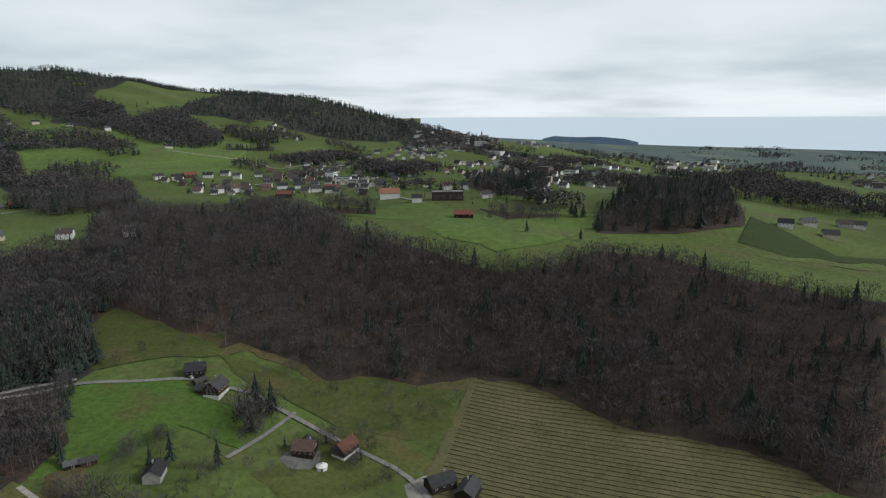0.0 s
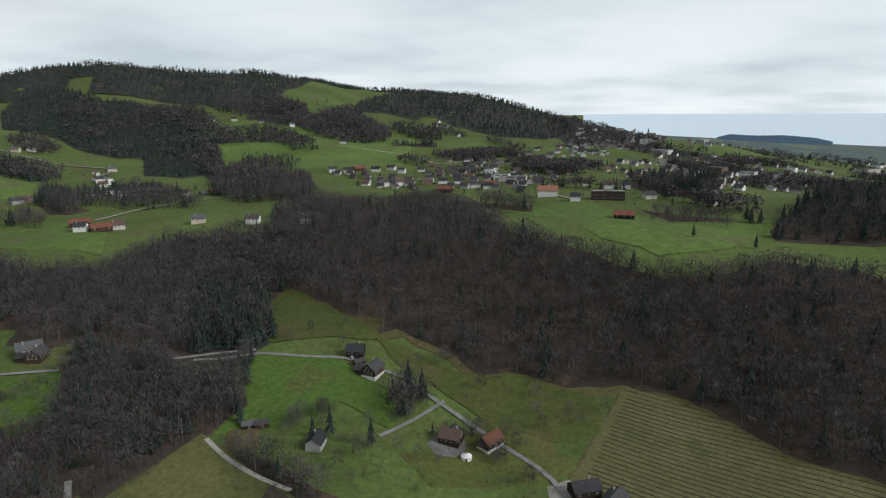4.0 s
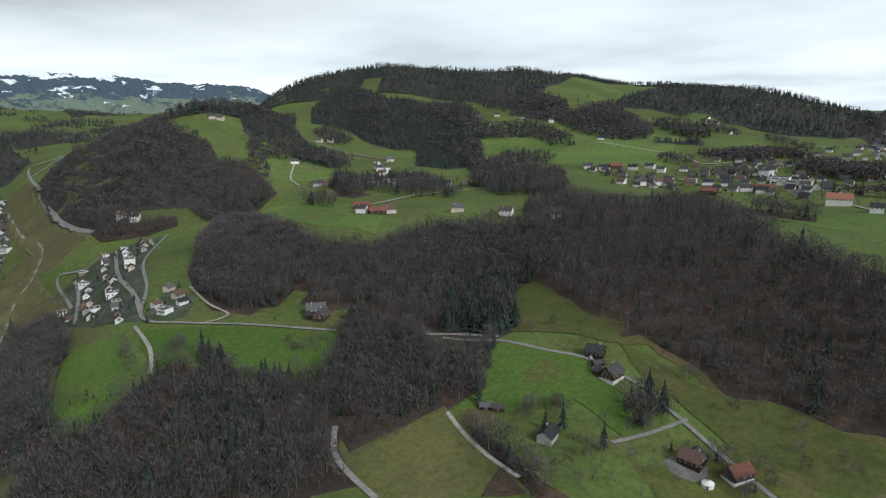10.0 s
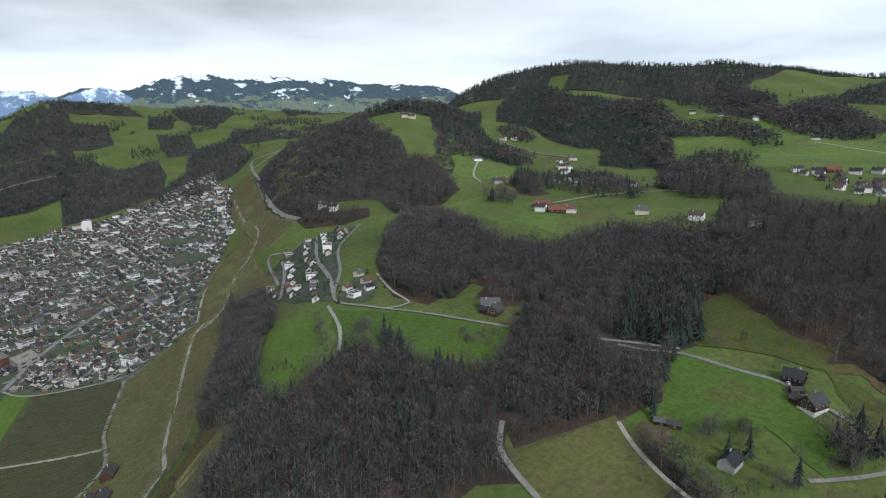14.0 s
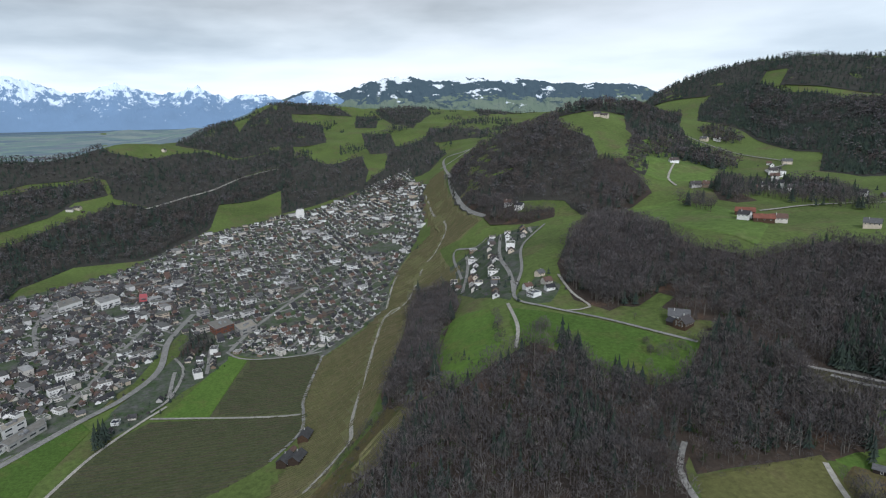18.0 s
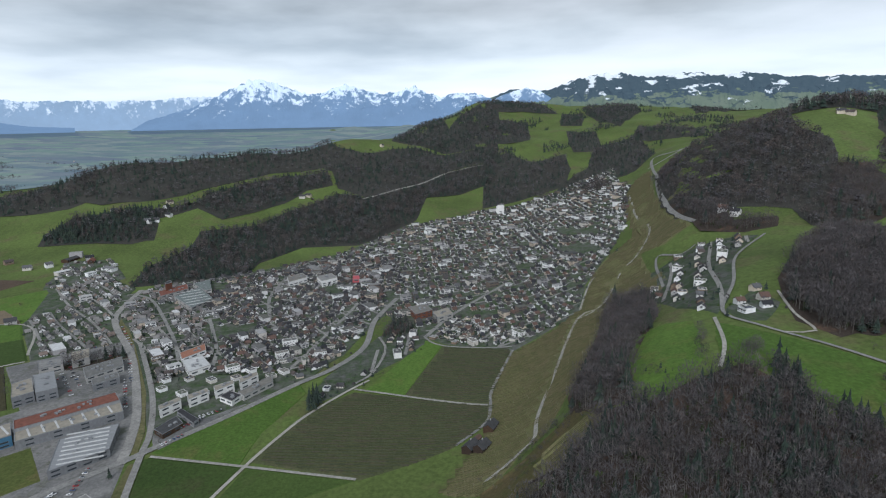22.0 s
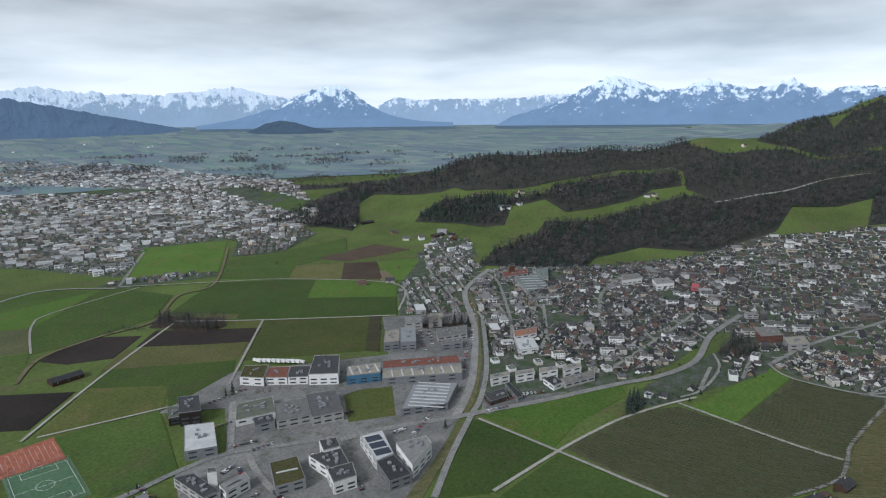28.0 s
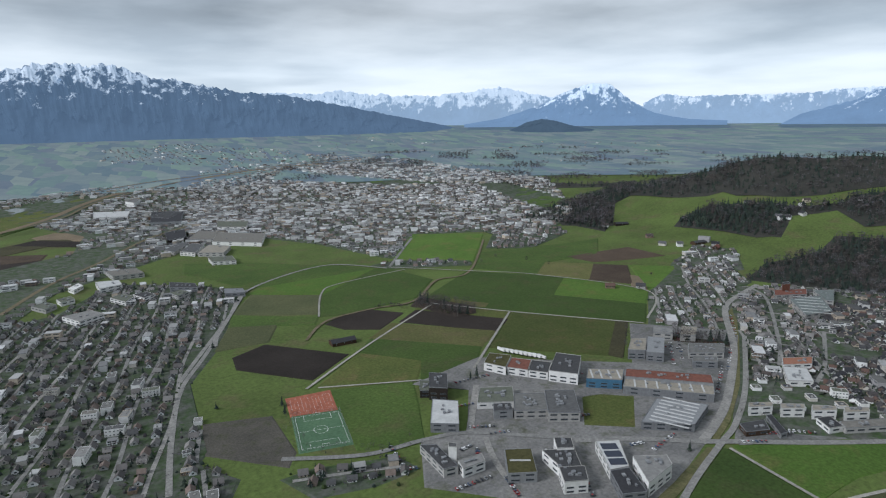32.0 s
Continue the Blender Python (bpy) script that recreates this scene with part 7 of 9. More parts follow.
def black_chalet(x, y, t):
    single("black", lambda: chalet("chalet", DARK_WOOD, DARK_ROOF, 14, 11, 5.6, 4.4), "black timber chalet with white window frames and a dark roof", "chalet", x, y, t)


def brown_chalet(x, y, t):
    single("brown", lambda: chalet("chalet", DARK_WOOD, ROOFS, 12.5, 10.5, 4.6, 4.0, None), "dark brown wooden chalet with a brown tiled roof and small windows", "chalet", x, y, t)


def red_barn(x, y, t):
    single("red", lambda: gable_house("barn", 14, 9, 5, 4, DARK_WOOD, RED_TILE, chim=False, base=WHITE), "wooden barn with a red tiled roof beside the lane", "barn", x, y, t)


def barn(x, y, t):
    single("barn", lambda: gable_house("barn", 22, 12, 5, 4.2, DARK_WOOD, RUST_ROOF, chim=False), "long brown wooden barn with a reddish roof on a meadow", "barn", x, y, t)


def grey_cottage(x, y, t):
    single("cottage", lambda: gable_house("cottage", 12, 9, 4.2, 3.6, WALLS, ROOFS), "small pale cottage with a weathered brown roof among firs", "cottage", x, y, t)


def grey_house(x, y, t):
    single("grey", lambda: gable_house("farmhouse", 15, 10, 4.8, 3.4, DARK_WOOD, DARK_ROOF, solar=True), "grey-roofed wooden farm building with solar panels", "farmhouse", x, y, t)


def shed(x, y, t):
    single("shed", lambda: gable_house("shed", 8, 5, 2.6, 1.5, DARK_WOOD, ROOFS, chim=False, wins=1), "small wooden shed with a brown roof", "shed", x, y, t)


def white_hall(x, y, t):
    single("hall", lambda: gable_house("village_hall", 27, 15, 8.5, 6, WHITE, ORANGE_TILE, wins=6), "large white village hall with an orange tiled roof", "hall", x, y, t)


def white_house(x, y, t):
    single("white", lambda: gable_house("white_house", 13, 11, 7.0, 4, WHITE, ROOFS, wins=3), "white rendered house with a brown roof on the hillside", "house", x, y, t)


def farmhouse(x, y, t):
    single("farm", lambda: gable_house("farmhouse", 16, 11, 5.5, 4.2, WALLS, ROOFS, wins=4), "hillside farmhouse with a reddish-brown tiled roof", "farmhouse", x, y, t)


def farm_block(x, y, t):
    single("block", lambda: gable_house("cattle_shed", 34, 16, 4.5, 3.0, DARK_WOOD, DARK_ROOF, chim=False), "low dark cattle shed in the fields", "barn", x, y, t)


def yurt(x, y, t):
    root = new("yurt")
    n = 20
    ring = [(math.cos(k * 2 * math.pi / n), math.sin(k * 2 * math.pi / n)) for k in range(n)]
    v = [(c * 3.2, s * 3.2, z) for z in (-0.6, 2.0) for c, s in ring]
    solid("wall", v, [(i, (i + 1) % n, n + (i + 1) % n, n + i) for i in range(n)], WHITE, parent=root, smooth=True)
    v = [(c * 3.35, s * 3.35, 1.95) for c, s in ring] + [(c * 0.7, s * 0.7, 3.3) for c, s in ring]
    solid("roof", v, [(i, (i + 1) % n, n + (i + 1) % n, n + i) for i in range(n)], WHITE, parent=root, smooth=True)
    v = [(c * 0.75, s * 0.75, 3.25) for c, s in ring] + [(c * 0.5, s * 0.5, 3.6) for c, s in ring] + [(0, 0, 3.75)]
    solid("crown", v, [(i, (i + 1) % n, n + (i + 1) % n, n + i) for i in range(n)] + [(n + i, n + (i + 1) % n, 2 * n) for i in range(n)], CONCRETE, parent=root)
    solid("door", *boxes((-0.5, -3.28, -0.2, 0.5, -3.12, 1.6)), DARK_WOOD, parent=root)
    tagged(root, "round white canvas yurt on the grass", "yurt")
    seat(root, x, y, t)


def spire(w, z0, z1):
    """A steep four-sided roof on a tower."""
    a = w / 2 + 0.35
    return [(-a, -a, z0), (a, -a, z0), (a, a, z0), (-a, a, z0), (0, 0, z1)], [(3, 2, 1, 0), (0, 1, 4), (1, 2, 4), (2, 3, 4), (3, 0, 4)]


def church(x, y, t):
    """A village church: nave, tower with belfry openings, pointed spire."""
    root = gable_house("church", 24, 12, 8.5, 6.5, WHITE, ROOFS, chim=False, wins=4)
    move = [(-15.0 + a, b, c) for a, b, c in boxes((-3.2, -3.2, -3, 3.2, 3.2, 20))[0]]
    solid("tower", move, boxes((-3.2, -3.2, -3, 3.2, 3.2, 20))[1], WHITE, parent=root)
    v, f = spire(6.4, 20.02, 36)
    solid("spire", [(-15.0 + a, b, c) for a, b, c in v], f, DARK_ROOF, parent=root)
    for s in (-1, 1):
        solid("belfry_opening", *boxes((-15.7, s * 3.26 - 0.04, 15.5, -14.3, s * 3.26 + 0.04, 18.5)), DARK_WOOD, parent=root)
    tagged(root, "white village church with a tower and dark pointed spire", "church")
    return seat(root, x, y, t)


# ---- works and large buildings ----
hall("logistics_hall", [(-468.3, -564.6), (-485, -541.9), (-454.7, -517.7), (-443.2, -544.3)], 10, WHITE, GREEN_ROOF, "white logistics hall with a planted roof", units=2)
hall("logistics_hall", [(-482.1, -537.8), (-495.9, -517.6), (-470.9, -497.4), (-457.7, -519.1)], 9, WHITE, RUST_ROOF, "white logistics hall with a rust-red roof", units=2)
hall("logistics_hall", [(-496.4, -516.8), (-510.1, -497.4), (-484.4, -477.9), (-471.4, -496.6)], 9, WHITE, DARK_ROOF, "white logistics hall with a dark roof", units=2)
hall("logistics_hall", [(-529.5, -508.9), (-545.9, -483.1), (-501.6, -447.4), (-482.9, -475)], 13, WHITE, DARK_ROOF, "tall white warehouse with a dark flat roof", units=4)
hall("works_hall", [(-526.2, -454.8), (-557.2, -428.1), (-531.9, -409.9), (-504.4, -437.5)], 11, STEEL_BLUE, TAN_ROOF, "blue works hall with a tan sheet roof", strips=4)
hall("works_hall", [(-559.1, -426.5), (-620.2, -357.3), (-601.7, -343.1), (-540.7, -413.4)], 12, STEEL_GREY, RUST_ROOF, "long works hall with a rust-red roof", units=5)
hall("works_hall", [(-544.7, -416.3), (-606.1, -345.6), (-582.3, -330.1), (-523.5, -401.8)], 9, STEEL_GREY, TAN_ROOF, "long low works hall with skylights and grey walls", strips=7)
hall("factory_hall", [(-528.1, -362.9), (-558.3, -322.1), (-509.9, -306.3), (-473.5, -340.3)], 8, STEEL_GREY, STEEL_GREY, "grey factory hall with a ribbed roof of skylights", strips=8,units=2)
hall("factory_hall", [(-446.6, -445.1), (-471.8, -425.4), (-438.4, -386.4), (-412.5, -404.8)], 10, CONCRETE, FLAT_ROOF, "grey factory block with roof machinery", units=10)
hall("factory_hall", [(-415.2, -459.9), (-442.8, -441.2), (-418, -411.3), (-390.1, -430.4)], 9, CONCRETE, FLAT_ROOF, "grey factory block with roof machinery", units=8)
hall("factory_hall", [(-398.9, -497), (-430.2, -478.1), (-406.5, -448.8), (-373.2, -469.8)], 7, WHITE, FLAT_ROOF, "low pale factory wing with roof units", units=6)
hall("factory_hall", [(-382.9, -455.1), (-398.3, -445.5), (-389.9, -432.6), (-372.7, -441.6)], 9, STEEL_GREY, DARK_ROOF, "grey office wing beside the factory", units=3)
hall("office_block", [(-645.9, -487.1), (-661.9, -475.4), (-625.1, -448.8), (-609.7, -463.3)], 12, STEEL_GREY, TAN_ROOF, "office block with orange and grey cladding", units=3)
hall("office_block", [(-668.3, -477.8), (-681.1, -461.4), (-635, -429.2), (-621.6, -445.1)], 12, STEEL_GREY, STEEL_GREY, "office block with blue-grey windows", units=3)
hall("office_block", [(-718, -504.7), (-730.1, -480.2), (-709.8, -468.5), (-693.5, -487.9)], 9, CONCRETE, FLAT_ROOF, "white workshop with a flat roof", units=2)
hall("workshop", [(-747.4, -481.1), (-762, -465), (-729.2, -446.9), (-715.5, -460.7)], 9, CONCRETE, TAN_ROOF, "workshop with a tan roof", units=1)
hall("workshop", [(-698.3, -437.7), (-732.6, -407.7), (-704.1, -391.2), (-668.6, -417)], 8, CONCRETE, FLAT_ROOF, "grey workshop with long roof lights", units=4)
hall("workshop", [(-663.5, -408.3), (-684.7, -388.7), (-669.9, -378.8), (-648.3, -398.4)], 8, STEEL_GREY, FLAT_ROOF, "grey workshop with white gables", units=2)
hall("brown_hall", [(-333.1, -379.9), (-353.2, -367.2), (-330.9, -336), (-310.1, -349)], 9, STEEL_GREY, GREEN_ROOF, "brown-roofed hall with one long skylight", strips=1,units=0)
hall("dark_roof_hall", [(-357.5, -357.7), (-382.7, -343.1), (-355.1, -303.2), (-351.3, -330.2)], 10, WHITE, DARK_ROOF, "white hall with dark flat roofs", units=6)
hall("dark_roof_hall", [(-379.5, -365.1), (-391.7, -355.4), (-381.1, -341.6), (-368, -349.5)], 12, WHITE, DARK_ROOF, "tall white hall block with a dark roof", units=3)
hall("dark_roof_hall", [(-348.8, -328.6), (-367.6, -317), (-353.8, -300.8), (-336.1, -310.3)], 11, WHITE, DARK_ROOF, "white hall block with a dark roof", units=3)
hall("solar_hall", [(-408.5, -341.1), (-427.4, -329.7), (-399.5, -296.4), (-382, -302.1)], 9, WHITE, LIGHT_ROOF, "white hall with solar panels on its roof", solar=3,units=0)
hall("solar_hall", [(-381.1, -301.3), (-397.6, -294.9), (-381, -264.3), (-362.7, -273.8)], 9, STEEL_GREY, DARK_ROOF, "grey hall with a dark sheet roof", units=2)
hall("white_office", [(-409, -300.3), (-433.7, -284), (-425, -272.7), (-387, -267.7)], 13, WHITE, FLAT_ROOF, "white wedge-shaped office building with a flat roof", units=4)
hall("white_hall", [(-338.6, -501.9), (-357.8, -482.3), (-328.7, -441.8), (-307.1, -459.4)], 9, STEEL_GREY, LIGHT_ROOF, "hall with a white membrane roof", units=2)
hall("dark_office", [(-368.5, -552), (-383.8, -537.5), (-360.8, -505.1), (-346.2, -519.2)], 14, DARK_WOOD, DARK_ROOF, "dark glazed office block with solar roof", units=4)
hall("dark_office", [(-355.8, -553), (-364.4, -544.8), (-350.2, -523), (-341, -529.4)], 8, DARK_WOOD, FLAT_ROOF, "low dark office wing", units=2)
hall("grey_hall", [(-277.6, -433.2), (-290.3, -424.6), (-284.8, -384.4), (-271.9, -387.7)], 8, CONCRETE, DARK_ROOF, "grey hall with rows of roof lights", units=6)
hall("grey_hall", [(-288.9, -390.7), (-312.6, -387.1), (-307.6, -375.8), (-284.8, -377.4)], 9, WHITE, FLAT_ROOF, "pale hall with a sheet roof", units=2)
hall("silo_tower", [(-290.7, -406.9), (-296, -402.2), (-291.8, -396.1), (-286.6, -400.8)], 18, WHITE, FLAT_ROOF, "white lift tower beside the hall", units=0)
hall("factory_hall", [(-995, -453), (-1051, -432), (-982, -384), (-932, -399)], 9, CONCRETE, SAGE_ROOF, "large factory hall with a sage-green sheet roof", strips=6)
hall("factory_hall", [(-1031, -496), (-1079, -466), (-1047, -450), (-1001, -479)], 8, CONCRETE, RUST_ROOF, "factory wing with a red roof", units=2)
hall("factory_hall", [(-1075, -453), (-1102, -433), (-1038, -406), (-1031, -415)], 9, CONCRETE, SAGE_ROOF, "factory wing with a grey-green roof", units=2)
hall("brick_tower", [(-1046, -490), (-1060, -486), (-1047, -478), (-1033, -483)], 20, RED_TILE, DARK_ROOF, "square brick tower of the factory", units=0)
hall("apartment_row", [(-590.9, -298), (-610.9, -284.4), (-603.1, -279.6), (-582.3, -292.7)], 10, WHITE, TAN_ROOF, "white apartment house with a flat brown roof", units=2)
hall("apartment_row", [(-614.4, -277.7), (-631.9, -262.7), (-623.9, -258.2), (-604.9, -272.1)], 10, WHITE, TAN_ROOF, "white apartment house with a flat brown roof", units=2)
hall("apartment_row", [(-636.3, -257.3), (-652.5, -241.3), (-644.2, -237.2), (-624.9, -251.4)], 10, WHITE, TAN_ROOF, "white apartment house with a flat brown roof", units=2)
hall("apartment_row", [(-656.8, -236.1), (-674.6, -221), (-666.7, -216.7), (-645.1, -230.5)], 10, WHITE, TAN_ROOF, "white apartment house with a flat brown roof", units=2)
hall("apartment_row", [(-740.6, -338.2), (-771.9, -318.1), (-749.8, -308), (-720.1, -327.1)], 9, WHITE, ORANGE_TILE, "long apartment house with a terracotta front", units=2)
hall("supermarket", [(-719.8, -327.6), (-735.8, -307.5), (-704.7, -285.8), (-683.6, -303.7)], 7, WHITE, LIGHT_ROOF, "low white store with a pale roof", units=4)
hall("shop_hall", [(-629.4, -228.4), (-673.4, -203.6), (-656.7, -197), (-619.5, -219)], 6, CONCRETE, FLAT_ROOF, "low grey garage hall", units=2)
hall("shop_hall", [(-619.7, -245.1), (-633.8, -238.6), (-622.6, -222.2), (-607.4, -227.9)], 6, WHITE, DARK_ROOF, "white garage with a dark roof", units=1)
hall("shop_hall", [(-550.6, -284.6), (-577.7, -274.3), (-562.6, -261.2), (-540.3, -272)], 5, DARK_WOOD, DARK_ROOF, "dark flat-roofed car showroom", units=1)
hall("shop_hall", [(-588.3, -278.3), (-594.1, -276), (-570.1, -248.5), (-562.1, -250.8)], 5, STEEL_GREY, DARK_ROOF, "long narrow dark shed", units=0)
hall("apartment_tower", [(-1691, 149), (-1686, 166), (-1663, 164), (-1668, 146)], 24, WHITE, FLAT_ROOF, "tall white tower block at the edge of the town", units=1)
hall("school", [(-15.2, 842.4), (26.6, 848.2), (27.8, 835.3), (-14.2, 829.3)], 11, DARK_WOOD, TAN_ROOF, "long brown four-storey block on the hill", units=2)
hall("stable", [(-447, -1670), (-542, -1570), (-491, -1457), (-400, -1550)], 9, WHITE, FLAT_ROOF, "large pale hall in the far works area", units=2)
hall("works", [(-500, -1856), (-572, -1795), (-535, -1702), (-470, -1756)], 10, WHITE, FLAT_ROOF, "pale works hall in the far works area", units=3)
hall("works", [(-380, -2176), (-469, -2132), (-411, -1916), (-335, -1954)], 12, STEEL_GREY, DARK_ROOF, "dark works hall in the far works area", units=3)
hall("works", [(-230, -2330), (-332, -2277), (-304, -2144), (-214, -2191)], 9, WHITE, LIGHT_ROOF, "white works hall in the far works area", units=2)
hall("works", [(-115, -1286), (-153, -1276), (-153, -1235), (-115, -1226)], 9, WHITE, LIGHT_ROOF, "white arched store hall", units=1)
hall("works", [(-335, -1763), (-390, -1785), (-365, -1655), (-315, -1639)], 9, DARK_WOOD, DARK_ROOF, "dark works hall beside the fields", units=1)
hall("works", [(-142, -1380), (-197, -1366), (-203, -1308), (-149, -1317)], 8, CONCRETE, FLAT_ROOF, "flat works hall beside the main road", units=3)
hall("works", [(-227, -1201), (-263, -1163), (-259, -1127), (-218, -1159)], 8, STEEL_GREY, DARK_ROOF, "flat works hall beside the main road", units=3)
hall("works", [(-295, -1094), (-323, -1076), (-318, -1047), (-287, -1062)], 7, STEEL_GREY, STEEL_GREY, "blue-grey works hall at the road corner", units=1)
hall("works", [(-343, -1375), (-390, -1359), (-382, -1302), (-338, -1324)], 8, WHITE, FLAT_ROOF, "white works hall beside the road", units=2)
hall("apartment_row", [(-1099, -289), (-1128, -267), (-1098, -252), (-1065, -278)], 12, WHITE, FLAT_ROOF, "white terrace block in the town", units=2)
hall("apartment_row", [(-1100, -235), (-1122, -212), (-1092, -196), (-1068, -220)], 12, WHITE, FLAT_ROOF, "white terrace block in the town", units=2)
hall("office_block", [(-1114, -171), (-1114, -159), (-1087, -154), (-1084, -167)], 9, PINK, PINK, "crimson red building in the town", units=0)
hall("works", [(-914, -57), (-929, -30), (-899, -20), (-879.5, -43.9)], 10, RED_TILE, FLAT_ROOF, "red brick works with scaffolding in the town", units=3)
hall("works", [(-891, -19), (-911, 4), (-881.9, 11.8), (-863.5, -11)], 9, CONCRETE, TAN_ROOF, "large school building in the town", units=2)
hall("dark_hall", [(-352, -2077), (-435, -2177), (-462, -2121), (-394, -1998)], 12.09, DARK_WOOD, DARK_ROOF, "dark dark hall with a dark roof beside flat fields", units=1)
hall("logistics_hall", [(-360, -1626), (-416, -1735), (-463, -1673), (-417, -1579)], 8.18, CONCRETE, FLAT_ROOF, "concrete logistics hall with a gravel roof beside flat fields", units=1)
hall("logistics_hall", [(-284, -1527), (-337, -1595), (-352, -1574), (-297, -1485)], 7.27, CONCRETE, FLAT_ROOF, "concrete logistics hall with a gravel roof beside flat fields", units=1)
hall("logistics_hall", [(-308, -1477), (-356, -1563), (-376, -1529), (-332, -1442)], 8.36, WHITE, FLAT_ROOF, "white logistics hall with a gravel roof beside flat fields", units=1)
hall("logistics_hall", [(-337, -1437), (-381, -1516), (-420, -1467), (-384, -1399)], 8.45, CONCRETE, TAN_ROOF, "concrete logistics hall with a tan roof beside flat fields", units=1)
hall("office_block", [(-338, -2395), (-382, -2458), (-389, -2417), (-356, -2335)], 16.54, WHITE, FLAT_ROOF, "white office block with a gravel roof beside flat fields", units=1)
hall("logistics_hall", [(-70, -1278), (-89, -1307), (-95, -1283), (-77, -1253)], 6.63, WHITE, WHITE, "white logistics hall with a pale sheet roof beside flat fields", units=1)
hall("logistics_hall", [(-47, -1205), (-69, -1214), (-73, -1189), (-52, -1180)], 6.72, WHITE, FLAT_ROOF, "white logistics hall with a gravel roof beside flat fields", units=1)
hall("logistics_hall", [(-10, -1185), (-31, -1197), (-45, -1169), (-28, -1148)], 6.81, CONCRETE, FLAT_ROOF, "concrete logistics hall with a gravel roof beside flat fields", units=1)
hall("logistics_hall", [(-122, -1154), (-142, -1169), (-157, -1139), (-139, -1111)], 7.90, WHITE, FLAT_ROOF, "white logistics hall with a gravel roof beside flat fields", units=1)
hall("logistics_hall", [(-157, -1152), (-180, -1156), (-189, -1131), (-168, -1117)], 7.99, WHITE, DARK_ROOF, "white logistics hall with a dark roof beside flat fields", units=1)
hall("logistics_hall", [(-210, -1123), (-231, -1134), (-240, -1109), (-217, -1091)], 8.08, CONCRETE, FLAT_ROOF, "concrete logistics hall with a gravel roof beside flat fields", units=1)
hall("logistics_hall", [(-46, -1080), (-86, -1089), (-101, -1055), (-65, -1035)], 9.17, WHITE, FLAT_ROOF, "white logistics hall with a gravel roof beside flat fields", units=1)


# ---- towns ----
town("hamlet", [(-755.5, 254.7), (-834.6, 275.2), (-833.8, 302.2), (-850, 335), (-827, 372), (-790.6, 409), (-724.3, 349.3), (-596.9, 286.1), (-544.7, 259.5), (-516.6, 237.6), (-579.4, 227.4)], -21, 21, mix=(0.72, 0.26, 0.02), near=1000)
town("hamlet", [(-517.6, 249.6), (-558.8, 289.5), (-516.8, 290.8), (-484.6, 263), (-489.6, 247.9)], 99, 19, mix=(0.7, 0.3, 0), near=1000)
town("market_town", [(-798, -412), (-883, -481), (-1015, -569), (-1098, -513), (-1199, -367), (-1329, -224), (-1569, -87), (-1700, 93), (-1810, 262), (-1963, 421), (-2012, 551), (-1598, 486), (-1292, 390), (-1144, 323), (-960, 224), (-815.1, 185.2), (-738.1, 86.5), (-800.2, -13.7), (-937, -106), (-795.8, -121.7), (-679.4, -158.5), (-629.8, -199.2), (-557.7, -272.3), (-549.5, -289.1)], 118, 20, near=850, skip=0.08)
town("villa_quarter", [(-804, -20.6), (-889, 11), (-875.4, 60.7), (-803, 93.9), (-741, 87.4), (-782.7, 2.4)], 147, 19, mix=(0.2, 0.75, 0.05), near=900)
town("row_town", [(-627.3, -149.2), (-678.1, -140.5), (-812.8, -92.1), (-833.4, -25.8), (-768.6, -29.2), (-706, -78.4), (-637.7, -113.3), (-614.5, -140.1)], 176, 18, near=820)
town("suburb", [(51.2, -576.6), (60, -1102), (-41, -1124), (-143, -1281), (-254, -1193), (-326, -1086), (-201.5, -815.9), (-146, -723), (-131.9, -628.9), (-120.7, -554.4), (-80.2, -495.5), (-77.3, -481.2)], -109, 20, near=800, skip=0.07)
town("suburb", [(-97.3, -572.9), (-110.9, -526.9), (-129.4, -491.3), (-109.7, -456.8), (-77.3, -481.2)], -105, 20, near=800)
town("suburb", [(-160.7, -467.9), (-190.7, -466.8), (-255.8, -441.4), (-262, -413.1), (-218.2, -414.2), (-173.1, -426.3)], 157, 20, near=800)
town("old_town", [(-840, -600), (-884, -632), (-1071, -709), (-1181, -678), (-1078, -561), (-982, -543), (-805, -448), (-744, -531)], 42, 19, near=800)
town("east_quarter", [(-816, -435), (-1002, -520), (-1031, -484), (-1054, -398), (-1211, -331), (-1283, -232), (-1325, -108), (-989, -72), (-852.7, -113.3), (-748.5, -134), (-678.6, -173.6), (-693.7, -305.1), (-661.5, -341.6)], 39, 19.5, near=760, skip=0.06)
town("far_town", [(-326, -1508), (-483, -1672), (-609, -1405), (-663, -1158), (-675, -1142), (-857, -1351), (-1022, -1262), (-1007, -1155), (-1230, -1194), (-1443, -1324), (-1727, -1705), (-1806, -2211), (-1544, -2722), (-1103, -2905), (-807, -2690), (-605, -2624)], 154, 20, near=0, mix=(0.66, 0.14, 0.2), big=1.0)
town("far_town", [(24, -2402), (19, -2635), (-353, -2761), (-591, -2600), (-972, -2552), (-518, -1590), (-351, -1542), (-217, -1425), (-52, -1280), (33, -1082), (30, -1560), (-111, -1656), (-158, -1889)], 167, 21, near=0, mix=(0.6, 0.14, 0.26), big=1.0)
town("far_town", [(-391, -3329), (-452, -3769), (-876, -3871), (-1227, -3446), (-1366, -3074), (-920, -2984)], -158, 36, near=0, mix=(0.9, 0, 0.1), big=1.0, skip=0.3, floor=False)
town("far_town", [(-607, -1112), (-665, -1117), (-789, -1018), (-764, -985), (-620, -1063)], 156, 22, near=0, skip=0.15)
town("far_town", [(-899, -1094), (-1194, -1376), (-1260, -1254), (-1169, -1101), (-979, -1028)], 156, 22, near=0, skip=0.15)
